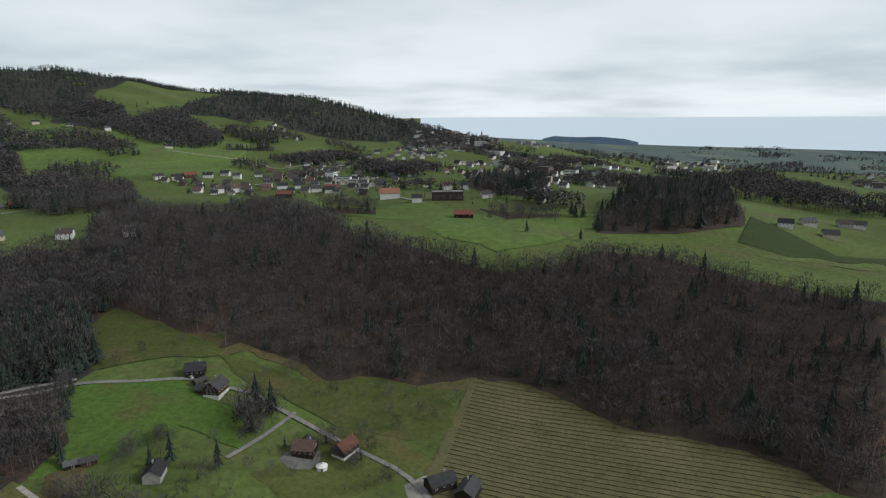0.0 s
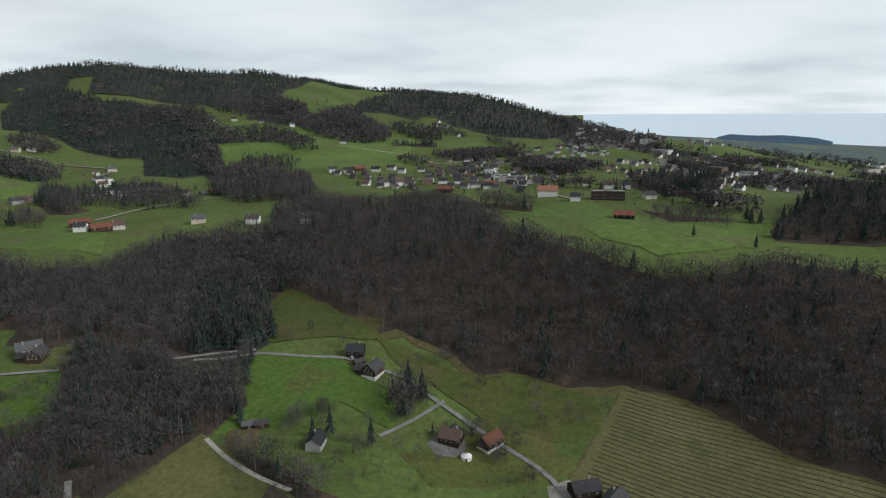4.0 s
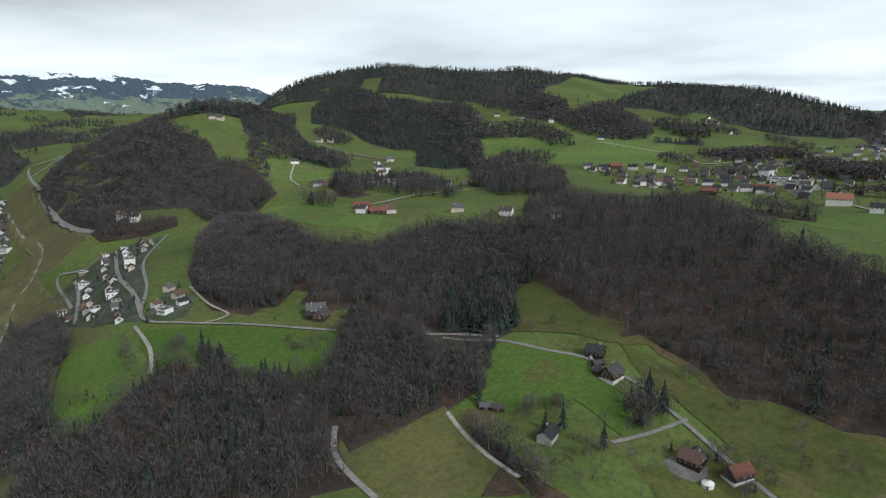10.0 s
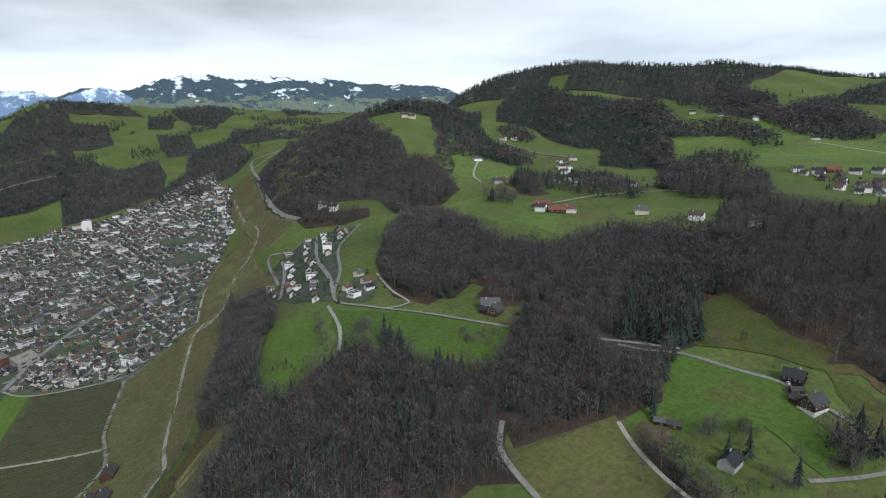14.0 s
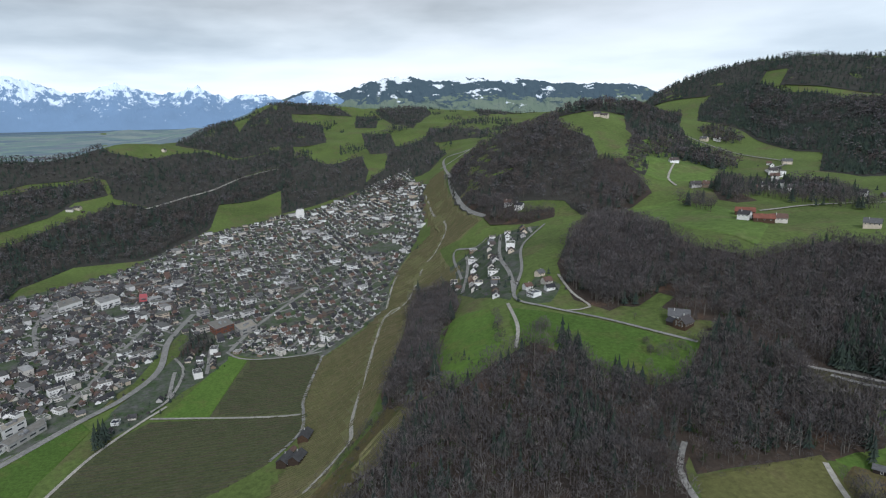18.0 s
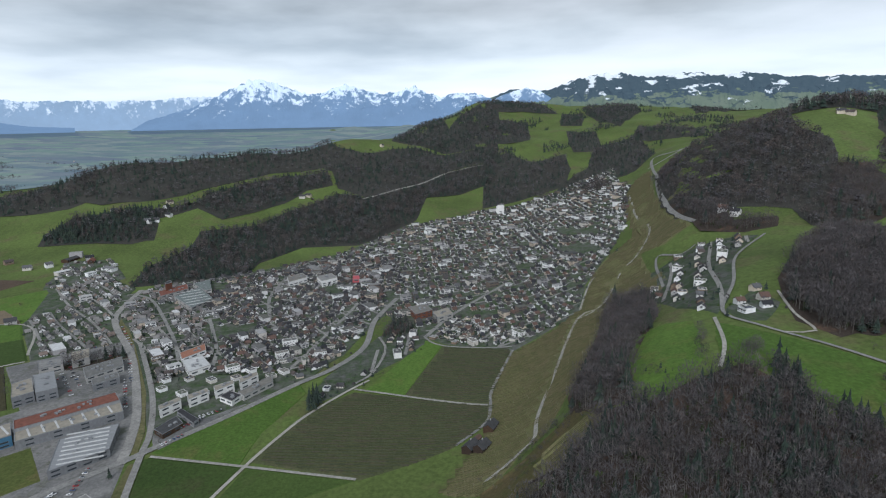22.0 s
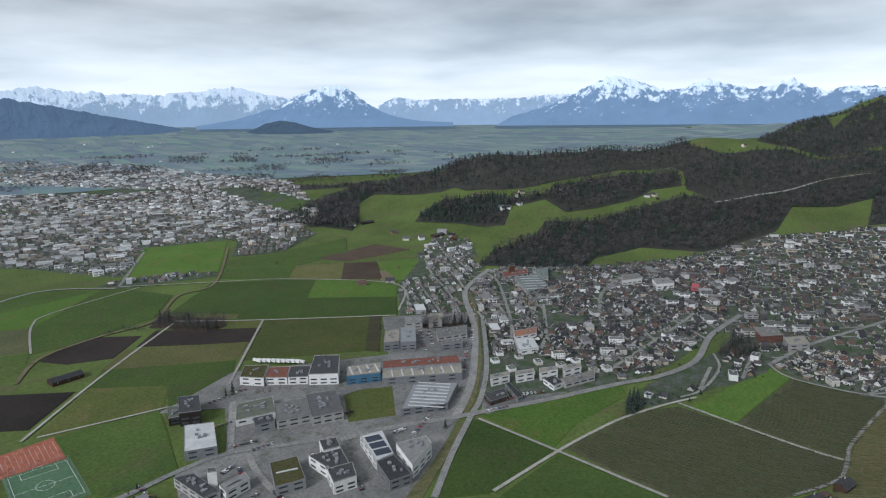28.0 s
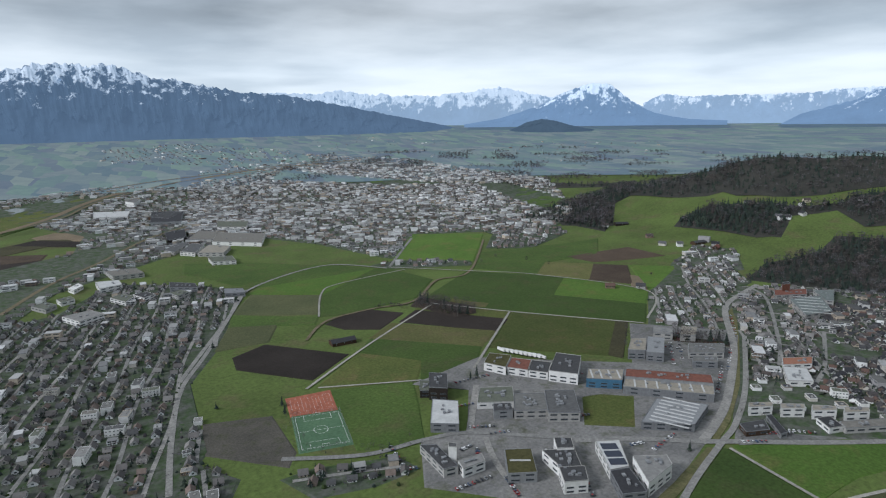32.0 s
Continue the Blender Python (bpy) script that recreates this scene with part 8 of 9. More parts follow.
town("far_town", [(-1090, -729), (-1264, -791), (-1277, -704), (-1153, -620), (-1054, -642), (-984, -644)], 156, 24, near=0, skip=0.2)
town("far_town", [(-1720, -3854), (-3134, -2305), (-2902, -1645), (-2213, -2103), (-1405, -3161)], -143, 60, near=0, skip=0.6, mix=(0.9, 0, 0.1), big=0.8, floor=False)
town("hill_village", [(-135, 1605), (-83, 2121), (37, 2421), (148, 2469), (162, 1858), (115, 1669), (25, 1634), (-30, 1448), (-114, 1500)], -6, 30, near=0, skip=0.12, mix=(0.93, 0.03, 0.04), floor=False, big=1.0)
town("hill_village", [(-366, 1170), (-335, 1405), (-321, 1597), (-204, 1572), (-116, 1532), (-29, 1394), (-21, 993), (-149, 997), (-224, 1008), (-271, 976)], 9, 34, near=0, skip=0.3, mix=(0.93, 0.03, 0.04), floor=False, big=1.0)
town("hill_village", [(-26, 1219), (106, 1535), (285, 1449), (351, 1393), (198, 957), (151.5, 761.9), (90.3, 846), (59, 969)], -35, 34, near=0, skip=0.3, mix=(0.93, 0.03, 0.04), floor=False, big=1.0)
town("hill_village", [(-482, 1036), (-436, 1055), (-361, 1031), (-279, 975), (-298, 894), (-377, 949)], -1, 26, near=0, skip=0.25, mix=(0.95, 0.05, 0), floor=False)
town("hill_village", [(-567, 1843), (-526, 1939), (-429, 1819), (-358, 1637), (-476, 1747)], -36, 40, near=0, skip=0.4, floor=False)
town("far_hamlet", [(-710, 723), (-922, 955), (-903, 977), (-686, 740)], -39, 22, near=0, skip=0.2, floor=False)
town("far_hamlet", [(-718, 768), (-718, 825), (-593, 886), (-550, 824), (-655, 752)], -15, 40, near=0, skip=0.3, floor=False)
town("shore_town", [(1229, 1879), (1636, 2290), (894, 1243), (854, 1248)], -112, 40, near=0, skip=0.3, floor=False, big=1.4)
town("shore_town", [(189, 1791), (543, 3406), (457, 2334), (261, 1729)], -112, 60, near=0, skip=0.3, floor=False, big=1.4)
town("gap_town", [(-1296, -813), (-1321, -705), (-1263, -650), (-1230, -762)], 106, 60, near=0, skip=0.5, floor=False)
town("far_town", [(-591, -2600), (-749, -2934), (-1147, -2993), (-1584, -2631), (-1773, -2009), (-1627, -1654), (-1387, -1629), (-1317, -2194), (-972, -2552)], -158, 30, near=0, mix=(0.68, 0.1, 0.22), big=1.0, skip=0.2)
town("far_town", [(-794, -2527), (-1195, -2700), (-1569, -2145), (-1531, -1671), (-1263, -1569), (-1054, -2183)], -158, 22, near=0, mix=(0.68, 0.1, 0.22), big=1.0, skip=0.1)
town("far_town", [(-1346, -3127), (-1719, -2661), (-1765, -2371), (-1840, -1831), (-1649, -1645), (-1576, -2261), (-1133, -2659)], 144, 24, near=0, mix=(0.66, 0.14, 0.2), big=1.0)
town("shore_town", [(738, 2217), (1158, 2677), (1002, 2133), (584, 1540)], -50, 34, near=0, skip=0.5, floor=False, big=1.2)
town("hill_village", [(119, 1723), (329, 1677), (499, 1583), (319, 1035), (189, 952), (107, 1218)], -35, 30, near=0, skip=0.5, mix=(0.9, 0.05, 0.05), floor=False, big=1.05)
town("hill_village", [(-313, 1098), (-238, 1171), (-85, 1116), (-21, 993), (-68.6, 894), (-195, 949), (-274, 954)], -1, 26, near=0, skip=0.4, mix=(0.9, 0.05, 0.05), floor=False, big=1.0)
town("hill_village", [(-7, 2455), (167, 3984), (174, 1910), (143, 1835), (62, 1884)], -1, 24, near=0, skip=0.35, mix=(0.9, 0.05, 0.05), floor=False, big=1.1)


house("villa", 0, -649, -321, 48, 0.8)
house("villa", 1, -636, -293, 48, 0.8)
house("villa", 2, -638, -269, 48, 0.8)
house("villa", 3, -611, -290, 48, 0.8)
house("villa", 4, -677, -246, 48, 0.8)
house("villa", 5, -698, -235, 48, 0.8)
house("villa", 6, -676, -301, 48, 0.8)
house("villa", 7, -671, -273, 48, 0.8)
house("villa", 8, -681, -206, 48, 0.8)
house("villa", 9, -693, -194, 48, 0.8)
house("villa", 10, -673, -327, 48, 0.8)
house("villa", 11, -649, -251, 48, 0.8)


# ---- single farms and houses ----
black_chalet(-151.7, 384.7, 81)
brown_chalet(-172.9, 404.6, 13)
brown_chalet(-81.3, 330.9, -6)
red_barn(-58.2, 334, 60)
grey_cottage(-154.8, 299.6, 97)
shed(-165.8, 393.6, 53)
shed(-196.1, 310.3, 32)
shed(-203.2, 307.2, 33)
grey_house(-2, 304, 30)
grey_house(13.2, 298, 68)
yurt(-69.2, 318, 12)
brown_chalet(-382.5, 327.2, 109)
barn(24.1, 710, -2)
white_hall(-74.5, 867, 5)
white_house(-131, 1013, 7)
white_house(-34.5, 821, 2)
white_house(7, 955, 10)
white_house(33, 951, -2)
farmhouse(-198, 965, 22)
farmhouse(-175, 958, 10)
farmhouse(-277, 967, 16)
farmhouse(-254, 979, 14)
farmhouse(-228, 984, 13)
farmhouse(400.2, 712.3, -29)
farmhouse(442.3, 739.2, -1)
farmhouse(506, 768, -13)
farmhouse(526, 771, -34)
farmhouse(444.2, 696.2, -22)
farmhouse(605, 1281, -25)
farmhouse(271, 998, -15)
farmhouse(60.2, 864, 26)
grey_house(-536, 41.6, 155)
grey_house(-503.7, 21, 147)
grey_house(-499.3, 31, 146)
shed(-519.7, 27.8, 146)
farm_block(-349.4, -734.6, 174)
white_house(-1699, 155, 84)
farmhouse(-892, -658, 126)
farmhouse(-851, -692, 138)
farmhouse(-1280, -753, 120)
farmhouse(-1168, 1019, 203)
farmhouse(-889, 967, 234)
farmhouse(-674, 773, 220)
farmhouse(-623, 815, 203)
farmhouse(-793, 682, 252)
farmhouse(-544, 589, 232)
farmhouse(-464, 630, 213)
farmhouse(-400, 644, 195)
farmhouse(-949, 763, 252)
farmhouse(-599, 1368, 211)
farmhouse(-901, 1528, 205)
farmhouse(-940, 1409, 195)
farmhouse(-489, 1067, 223)
farmhouse(-455, 1060, 209)
farmhouse(-414, 1094, 193)
farmhouse(-396, 1131, 179)
farmhouse(-1043, 1513, 231)
farmhouse(-987, 1531, 216)
farmhouse(-781, 696, 219)
farmhouse(-1238, 800, 215)
farmhouse(-1251, 788, 252)
farmhouse(-393, 331, 231)
farmhouse(-275, 1273, 181)
farmhouse(-498, 1823, 171)
white_house(-1165, 1053, 202)
white_house(-711, 735, 236)
white_house(-776, 822, 222)
white_house(-726, 780, 208)
white_house(-678, 749, 245)
white_house(-809, 851, 233)
white_house(-336, 653, 204)
white_house(-363, 1095, 182)
white_house(-342, 942, 220)
white_house(-816, 1535, 216)
white_house(-667, 801, 214)
white_house(-567, 561, 207)
white_house(-318, 950, 217)
white_house(-281, 995, 201)
white_house(-937, 427, 238)
white_house(-901, 430, 224)
barn(-577, 839, 189)
barn(-550, 572, 235)
barn(-590, 584, 224)
barn(-236, 920, 180)
barn(-442, 1083, 225)
barn(-177, 974, 200)
farmhouse(-1717, -376, 64)
farmhouse(-1706, -391, 88)
shed(-1696, -361, 155)
farmhouse(-1489, -702, 100)
farmhouse(-1485, -720, 85)
white_house(-1476, -710, 150)
farmhouse(-1527, -686, 65)
farmhouse(-1670, -621, 116)
farmhouse(-2303, -224, 160)
farmhouse(-1580, -714, 0)
farmhouse(-1545, -830, 140)
farm_block(-1325, -1049, 150)
farm_block(-1273, -790, 170)
farmhouse(-1255, -909, 145)
farmhouse(-1211, -841, 110)
white_house(-1228, -808, 140)
barn(-1258, -737, 20)
farmhouse(-1609, -717, 140)
farmhouse(-1284, -1068, 120)
church(169, 2479, -4)
church(-1692, 152, 164)

ORCHARD_TURN = 87


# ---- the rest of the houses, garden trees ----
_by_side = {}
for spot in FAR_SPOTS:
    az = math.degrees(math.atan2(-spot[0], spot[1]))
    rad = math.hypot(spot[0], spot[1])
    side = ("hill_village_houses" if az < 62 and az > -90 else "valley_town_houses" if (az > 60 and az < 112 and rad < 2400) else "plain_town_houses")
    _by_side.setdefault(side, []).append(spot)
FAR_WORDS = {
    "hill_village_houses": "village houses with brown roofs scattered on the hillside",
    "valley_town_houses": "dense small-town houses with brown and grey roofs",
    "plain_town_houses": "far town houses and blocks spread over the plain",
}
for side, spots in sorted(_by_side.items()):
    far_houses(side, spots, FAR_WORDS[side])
if TREES_IN_TOWN:
    t = np.array(TREES_IN_TOWN)
    planted("garden_trees", t, "bare and evergreen garden trees between the houses", kinds=[("far_bare", i) for i in range(5)] + [("far_conifer", i) for i in range(4)] + [("bush", i) for i in range(6)] + [("bush", 0)])


# ---- vine and orchard rows ----
ROW_WOOD = bark("vine_wood", [(0.105, 0.098, 0.052), (0.125, 0.112, 0.066), (0.092, 0.094, 0.046)], True)
ORCHARD_WOOD = bark("orchard_wood", [(0.058, 0.066, 0.038), (0.068, 0.075, 0.044), (0.070, 0.068, 0.046)], True)
POST = bark("pale_posts", [(0.34, 0.32, 0.28), (0.26, 0.24, 0.20)], True)


def rows(name, pts, turn, gap, high, label, seg=7.0, post=True, wide=0.5, wood_mat=None):
    """Rows of trained vines or low fruit trees between posts."""
    P = np.array(pts, float)
    c, s = math.cos(radians(turn)), math.sin(radians(turn))
    U = P @ np.array([[c, -s], [s, c]])
    (u0, v0), (u1, v1) = U.min(0), U.max(0)
    gu, gv = np.meshgrid(np.arange(u0, u1, seg), np.arange(v0, v1, gap))
    gu, gv = gu.ravel(), gv.ravel()
    x, y = gu * c - gv * s, gu * s + gv * c
    ok = inside(x, y, pts)
    for line, width in ROADS:
        ok &= ~near_line(x, y, line, width / 2 + 1.5)
    x, y = x[ok], y[ok]
    n = len(x)
    r = np.random.default_rng(int(n))
    half = seg / 2
    x2, y2 = x + c * seg, y + s * seg
    h = high * (1 + 0.12 * np.sin(x * 0.7 + y * 0.9))
    nx, ny = -s * wide, c * wide
    za, zb = ground(x, y) - 0.5, ground(x2, y2) - 0.5
    h = h + 0.65 + np.hypot(x, y) * 0.0008
    q = np.stack([np.stack([x + nx, y + ny, za], 1), np.stack([x - nx, y - ny, za], 1), np.stack([x, y, za + h], 1),
                  np.stack([x2 + nx, y2 + ny, zb], 1), np.stack([x2 - nx, y2 - ny, zb], 1), np.stack([x2, y2, zb + h], 1)], 1)
    v = q.reshape(-1, 3)
    t = np.array([(0, 3, 5), (0, 5, 2), (1, 2, 5), (1, 5, 4), (0, 2, 1), (3, 4, 5)])
    tr = (t[None] + (np.arange(n) * 6)[:, None, None]).reshape(-1, 3)
    which = np.zeros(len(tr))
    if post:
        pv = np.stack([np.stack([x + dx, y + dy, za + z], 1) for z in (0.0, high * 1.1 + 0.95) for dx, dy in ((-0.05, -0.05), (0.05, -0.05), (0, 0.06))], 1).reshape(-1, 3)
        pt = np.array([(0, 1, 4), (0, 4, 3), (1, 2, 5), (1, 5, 4), (2, 0, 3), (2, 3, 5)])
        ptr = (pt[None] + (np.arange(n) * 6)[:, None, None]).reshape(-1, 3) + len(v)
        v = np.concatenate([v, pv])
        tr = np.concatenate([tr, ptr])
        which = np.concatenate([which, np.ones(len(ptr))])
    return tagged(big_mesh(name, v, tr, [wood_mat or ROW_WOOD, POST], which), label, "vines", kind="stuff")


def longest(pts):
    best = max(((math.hypot(b[0] - a[0], b[1] - a[1]), a, b) for a, b in zip(pts, pts[1:] + pts[:1])))
    return math.degrees(math.atan2(best[2][1] - best[1][1], best[2][0] - best[1][0]))


for nm, pts in list(PLOTS):
    if nm == "orchard":
        rows("orchard_rows", pts, ORCHARD_TURN, 5.0, 1.3, "rows of low bare fruit trees on wires", wide=0.55, post=False, wood_mat=ORCHARD_WOOD)
    elif nm == "vineyard_slope":
        rows("vine_rows", pts, math.degrees(math.atan2(pts[0][1], pts[0][0])) + 90, 3.4, 0.9, "rows of bare vines with pale posts on a slope", wide=0.14)
    elif nm == "vineyard":
        rows("vine_rows", pts, -14, 4.4, 0.6, "rows of bare vines on a brown grassy slope", wide=0.1)


# ---- trees that stand alone ----
def lone_tree(x, y, h, kind, i, label):
    kind = "lone" if kind == "bare" else kind
    v, t, m = KIT[kind][i % len(KIT[kind])]
    root = new("tree")
    for nm, want in (("trunk", (1,)), ("crown", (0, 2, 3, 4, 5, 6, 7))):
        sel = np.isin(m, want)
        used = np.unique(t[sel])
        remap = np.zeros(len(v), dtype=int)
        remap[used] = np.arange(len(used))
        ob = big_mesh(nm, v[used] * h, remap[t[sel]], TREE_MATS, m[sel])
        ob.parent = root
    tagged(root, label, "tree", group="single trees on the meadows")
    root.matrix_basis = pose(x, y, float(ground(x, y)) + 0.3, 0, 0, (x * 7 + y * 3) % 360)
    return root


lone_tree(-160.9, 307.6, 13.1, "conifer", 0, "dark green fir tree standing on the meadow")
lone_tree(-151.8, 312.6, 18.0, "conifer", 1, "dark green fir tree standing on the meadow")
lone_tree(-124.6, 309.8, 17.2, "conifer", 2, "dark green fir tree standing on the meadow")
lone_tree(-210.3, 309.1, 16.3, "conifer", 3, "dark green fir tree standing on the meadow")
lone_tree(-241.4, 374.1, 15.4, "conifer", 4, "dark green fir tree standing on the meadow")
lone_tree(-244.5, 364, 14.6, "conifer", 5, "dark green fir tree standing on the meadow")
lone_tree(-178, 306.4, 9.4, "bare", 6, "bare leafless tree with a spreading crown on the grass")
lone_tree(-178, 317.4, 12.8, "bare", 7, "bare leafless tree with a spreading crown on the grass")
lone_tree(-176, 323.5, 12.2, "bare", 8, "bare leafless tree with a spreading crown on the grass")
lone_tree(-163.9, 329.6, 11.6, "bare", 9, "bare leafless tree with a spreading crown on the grass")
lone_tree(-127.7, 298.7, 11.0, "bare", 10, "bare leafless tree with a spreading crown on the grass")
lone_tree(-111.5, 342.8, 10.4, "bare", 11, "bare leafless tree with a spreading crown on the grass")
lone_tree(-111.5, 356.9, 9.8, "bare", 12, "bare leafless tree with a spreading crown on the grass")
lone_tree(-119.6, 335.8, 9.2, "bare", 13, "bare leafless tree with a spreading crown on the grass")
lone_tree(-63.2, 339, 12.6, "bare", 14, "bare leafless tree with a spreading crown on the grass")
lone_tree(-71.2, 338, 12.0, "bare", 15, "bare leafless tree with a spreading crown on the grass")
lone_tree(-52.2, 324, 11.4, "bare", 16, "bare leafless tree with a spreading crown on the grass")
lone_tree(-42.3, 335, 10.8, "bare", 17, "bare leafless tree with a spreading crown on the grass")
lone_tree(-51.3, 351, 10.2, "bare", 18, "bare leafless tree with a spreading crown on the grass")
lone_tree(-35.2, 375, 9.6, "bare", 19, "bare leafless tree with a spreading crown on the grass")
lone_tree(-7.1, 371, 9.0, "bare", 20, "bare leafless tree with a spreading crown on the grass")
lone_tree(-75.3, 392.9, 12.4, "bare", 21, "bare leafless tree with a spreading crown on the grass")
lone_tree(-110.4, 412.9, 11.8, "bare", 22, "bare leafless tree with a spreading crown on the grass")
lone_tree(-37.2, 395, 11.2, "bare", 23, "bare leafless tree with a spreading crown on the grass")
lone_tree(-230.3, 411.3, 10.6, "bare", 24, "bare leafless tree with a spreading crown on the grass")
lone_tree(-220.2, 428.4, 10.0, "bare", 25, "bare leafless tree with a spreading crown on the grass")
lone_tree(-187, 412.6, 9.4, "bare", 26, "bare leafless tree with a spreading crown on the grass")
lone_tree(-108.4, 420.9, 12.8, "bare", 27, "bare leafless tree with a spreading crown on the grass")
lone_tree(8.1, 389, 12.2, "bare", 28, "bare leafless tree with a spreading crown on the grass")
lone_tree(-31.2, 304, 11.6, "bare", 29, "bare leafless tree with a spreading crown on the grass")
lone_tree(-133.6, 327.7, 11.0, "bare", 30, "bare leafless tree with a spreading crown on the grass")
lone_tree(-456.3, 199, 9.5, "bare", 31, "bare leafless tree with a spreading crown on the grass")
lone_tree(-424.4, 218.3, 8.9, "bare", 32, "bare leafless tree with a spreading crown on the grass")
lone_tree(-352.4, 274.2, 8.4, "bare", 33, "bare leafless tree with a spreading crown on the grass")
lone_tree(-345.3, 279.4, 11.4, "bare", 34, "bare leafless tree with a spreading crown on the grass")
lone_tree(-144.8, 265.6, 10.9, "bare", 35, "bare leafless tree with a spreading crown on the grass")
lone_tree(-179, 318.4, 10.4, "bare", 36, "bare leafless tree with a spreading crown on the grass")
lone_tree(-167.9, 332.6, 9.8, "bare", 37, "bare leafless tree with a spreading crown on the grass")
lone_tree(-117.5, 345.8, 9.3, "bare", 38, "bare leafless tree with a spreading crown on the grass")
lone_tree(-125.5, 410.8, 8.7, "bare", 39, "bare leafless tree with a spreading crown on the grass")
lone_tree(-122.7, 273.7, 8.2, "bare", 40, "bare leafless tree with a spreading crown on the grass")
lone_tree(-133.7, 282.7, 11.3, "bare", 41, "bare leafless tree with a spreading crown on the grass")
lone_tree(-420.4, 221.4, 11.8, "bare", 42, "bare leafless tree with a spreading crown on the grass")
lone_tree(-417.4, 224.4, 11.2, "bare", 43, "bare leafless tree with a spreading crown on the grass")
lone_tree(-458.3, 201, 10.6, "bare", 44, "bare leafless tree with a spreading crown on the grass")
lone_tree(-428.3, 191.2, 10.0, "bare", 45, "bare leafless tree with a spreading crown on the grass")
lone_tree(-480.4, 207.8, 9.4, "bare", 46, "bare leafless tree with a spreading crown on the grass")
lone_tree(-423.4, 225.3, 11.6, "bare", 47, "bare leafless tree with a spreading crown on the grass")
lone_tree(-412, 1291, 16.6, "conifer", 48, "dark green fir tree standing on the meadow")
lone_tree(-921, 1913, 15.8, "conifer", 49, "dark green fir tree standing on the meadow")
lone_tree(-915, 1972, 15.0, "conifer", 50, "dark green fir tree standing on the meadow")
lone_tree(140.5, 619.9, 14.2, "conifer", 51, "dark green fir tree standing on the meadow")
lone_tree(87.3, 635, 13.4, "conifer", 52, "dark green fir tree standing on the meadow")
lone_tree(-670, 1261, 8.4, "bare", 53, "bare leafless tree with a spreading crown on the grass")
lone_tree(-190.7, 693.8, 11.4, "bare", 54, "bare leafless tree with a spreading crown on the grass")
lone_tree(-156.5, 664.9, 10.9, "bare", 55, "bare leafless tree with a spreading crown on the grass")
lone_tree(70.3, 685, 10.4, "bare", 56, "bare leafless tree with a spreading crown on the grass")
lone_tree(53.2, 697, 9.8, "bare", 57, "bare leafless tree with a spreading crown on the grass")
lone_tree(-914, 1350, 9.3, "bare", 58, "bare leafless tree with a spreading crown on the grass")
lone_tree(-813, 1308, 8.7, "bare", 59, "bare leafless tree with a spreading crown on the grass")
lone_tree(-665, 939, 8.2, "bare", 60, "bare leafless tree with a spreading crown on the grass")
lone_tree(-678, 792, 11.3, "bare", 61, "bare leafless tree with a spreading crown on the grass")
lone_tree(-592.9, -143, 18.2, "conifer", 62, "dark green fir tree standing on the meadow")
lone_tree(-595.8, -138, 17.3, "conifer", 63, "dark green fir tree standing on the meadow")
lone_tree(-811.1, -76.2, 16.4, "conifer", 64, "dark green fir tree standing on the meadow")
lone_tree(-824.1, -61.4, 15.5, "conifer", 65, "dark green fir tree standing on the meadow")
lone_tree(-834, -52.6, 14.6, "conifer", 66, "dark green fir tree standing on the meadow")
lone_tree(-1012, -490, 10.5, "bare", 67, "bare leafless tree with a spreading crown on the grass")
lone_tree(-910, -626, 10.0, "bare", 68, "bare leafless tree with a spreading crown on the grass")
lone_tree(-876, -647, 9.5, "bare", 69, "bare leafless tree with a spreading crown on the grass")
lone_tree(-891, -884, 9.0, "bare", 70, "bare leafless tree with a spreading crown on the grass")
lone_tree(-1246, -733, 8.5, "bare", 71, "bare leafless tree with a spreading crown on the grass")
lone_tree(-853, -1007, 8.0, "bare", 72, "bare leafless tree with a spreading crown on the grass")
lone_tree(-977, -699, 7.5, "bare", 73, "bare leafless tree with a spreading crown on the grass")
lone_tree(-524, -802, 10.3, "bare", 74, "bare leafless tree with a spreading crown on the grass")
lone_tree(-529, -795, 9.8, "bare", 75, "bare leafless tree with a spreading crown on the grass")
lone_tree(-561, -739, 9.3, "bare", 76, "bare leafless tree with a spreading crown on the grass")
lone_tree(-883, -942, 9.8, "bare", 77, "bare leafless tree with a spreading crown on the grass")
lone_tree(-753, -980, 9.3, "bare", 78, "bare leafless tree with a spreading crown on the grass")
lone_tree(-797, -987, 8.7, "bare", 79, "bare leafless tree with a spreading crown on the grass")
lone_tree(-698.2, -534.2, 8.2, "bare", 80, "bare leafless tree with a spreading crown on the grass")
lone_tree(-669.9, -511.1, 11.3, "bare", 81, "bare leafless tree with a spreading crown on the grass")
lone_tree(-641.4, -491, 10.7, "bare", 82, "bare leafless tree with a spreading crown on the grass")
lone_tree(-206.7, -580.5, 12.2, "conifer", 83, "dark green fir tree standing on the meadow")
lone_tree(-211.5, -600.9, 11.6, "conifer", 84, "dark green fir tree standing on the meadow")
lone_tree(-475.6, -289, 10.9, "conifer", 85, "dark green fir tree standing on the meadow")
lone_tree(-414.6, -534, 10.3, "conifer", 86, "dark green fir tree standing on the meadow")
lone_tree(-424.6, -534.9, 13.9, "conifer", 87, "dark green fir tree standing on the meadow")
lone_tree(-416.4, 218.4, 10.0, "bare", 88, "bare leafless tree with a spreading crown on the grass")
lone_tree(-447.3, 193, 9.5, "bare", 89, "bare leafless tree with a spreading crown on the grass")
lone_tree(-425.2, 185.2, 9.0, "bare", 90, "bare leafless tree with a spreading crown on the grass")
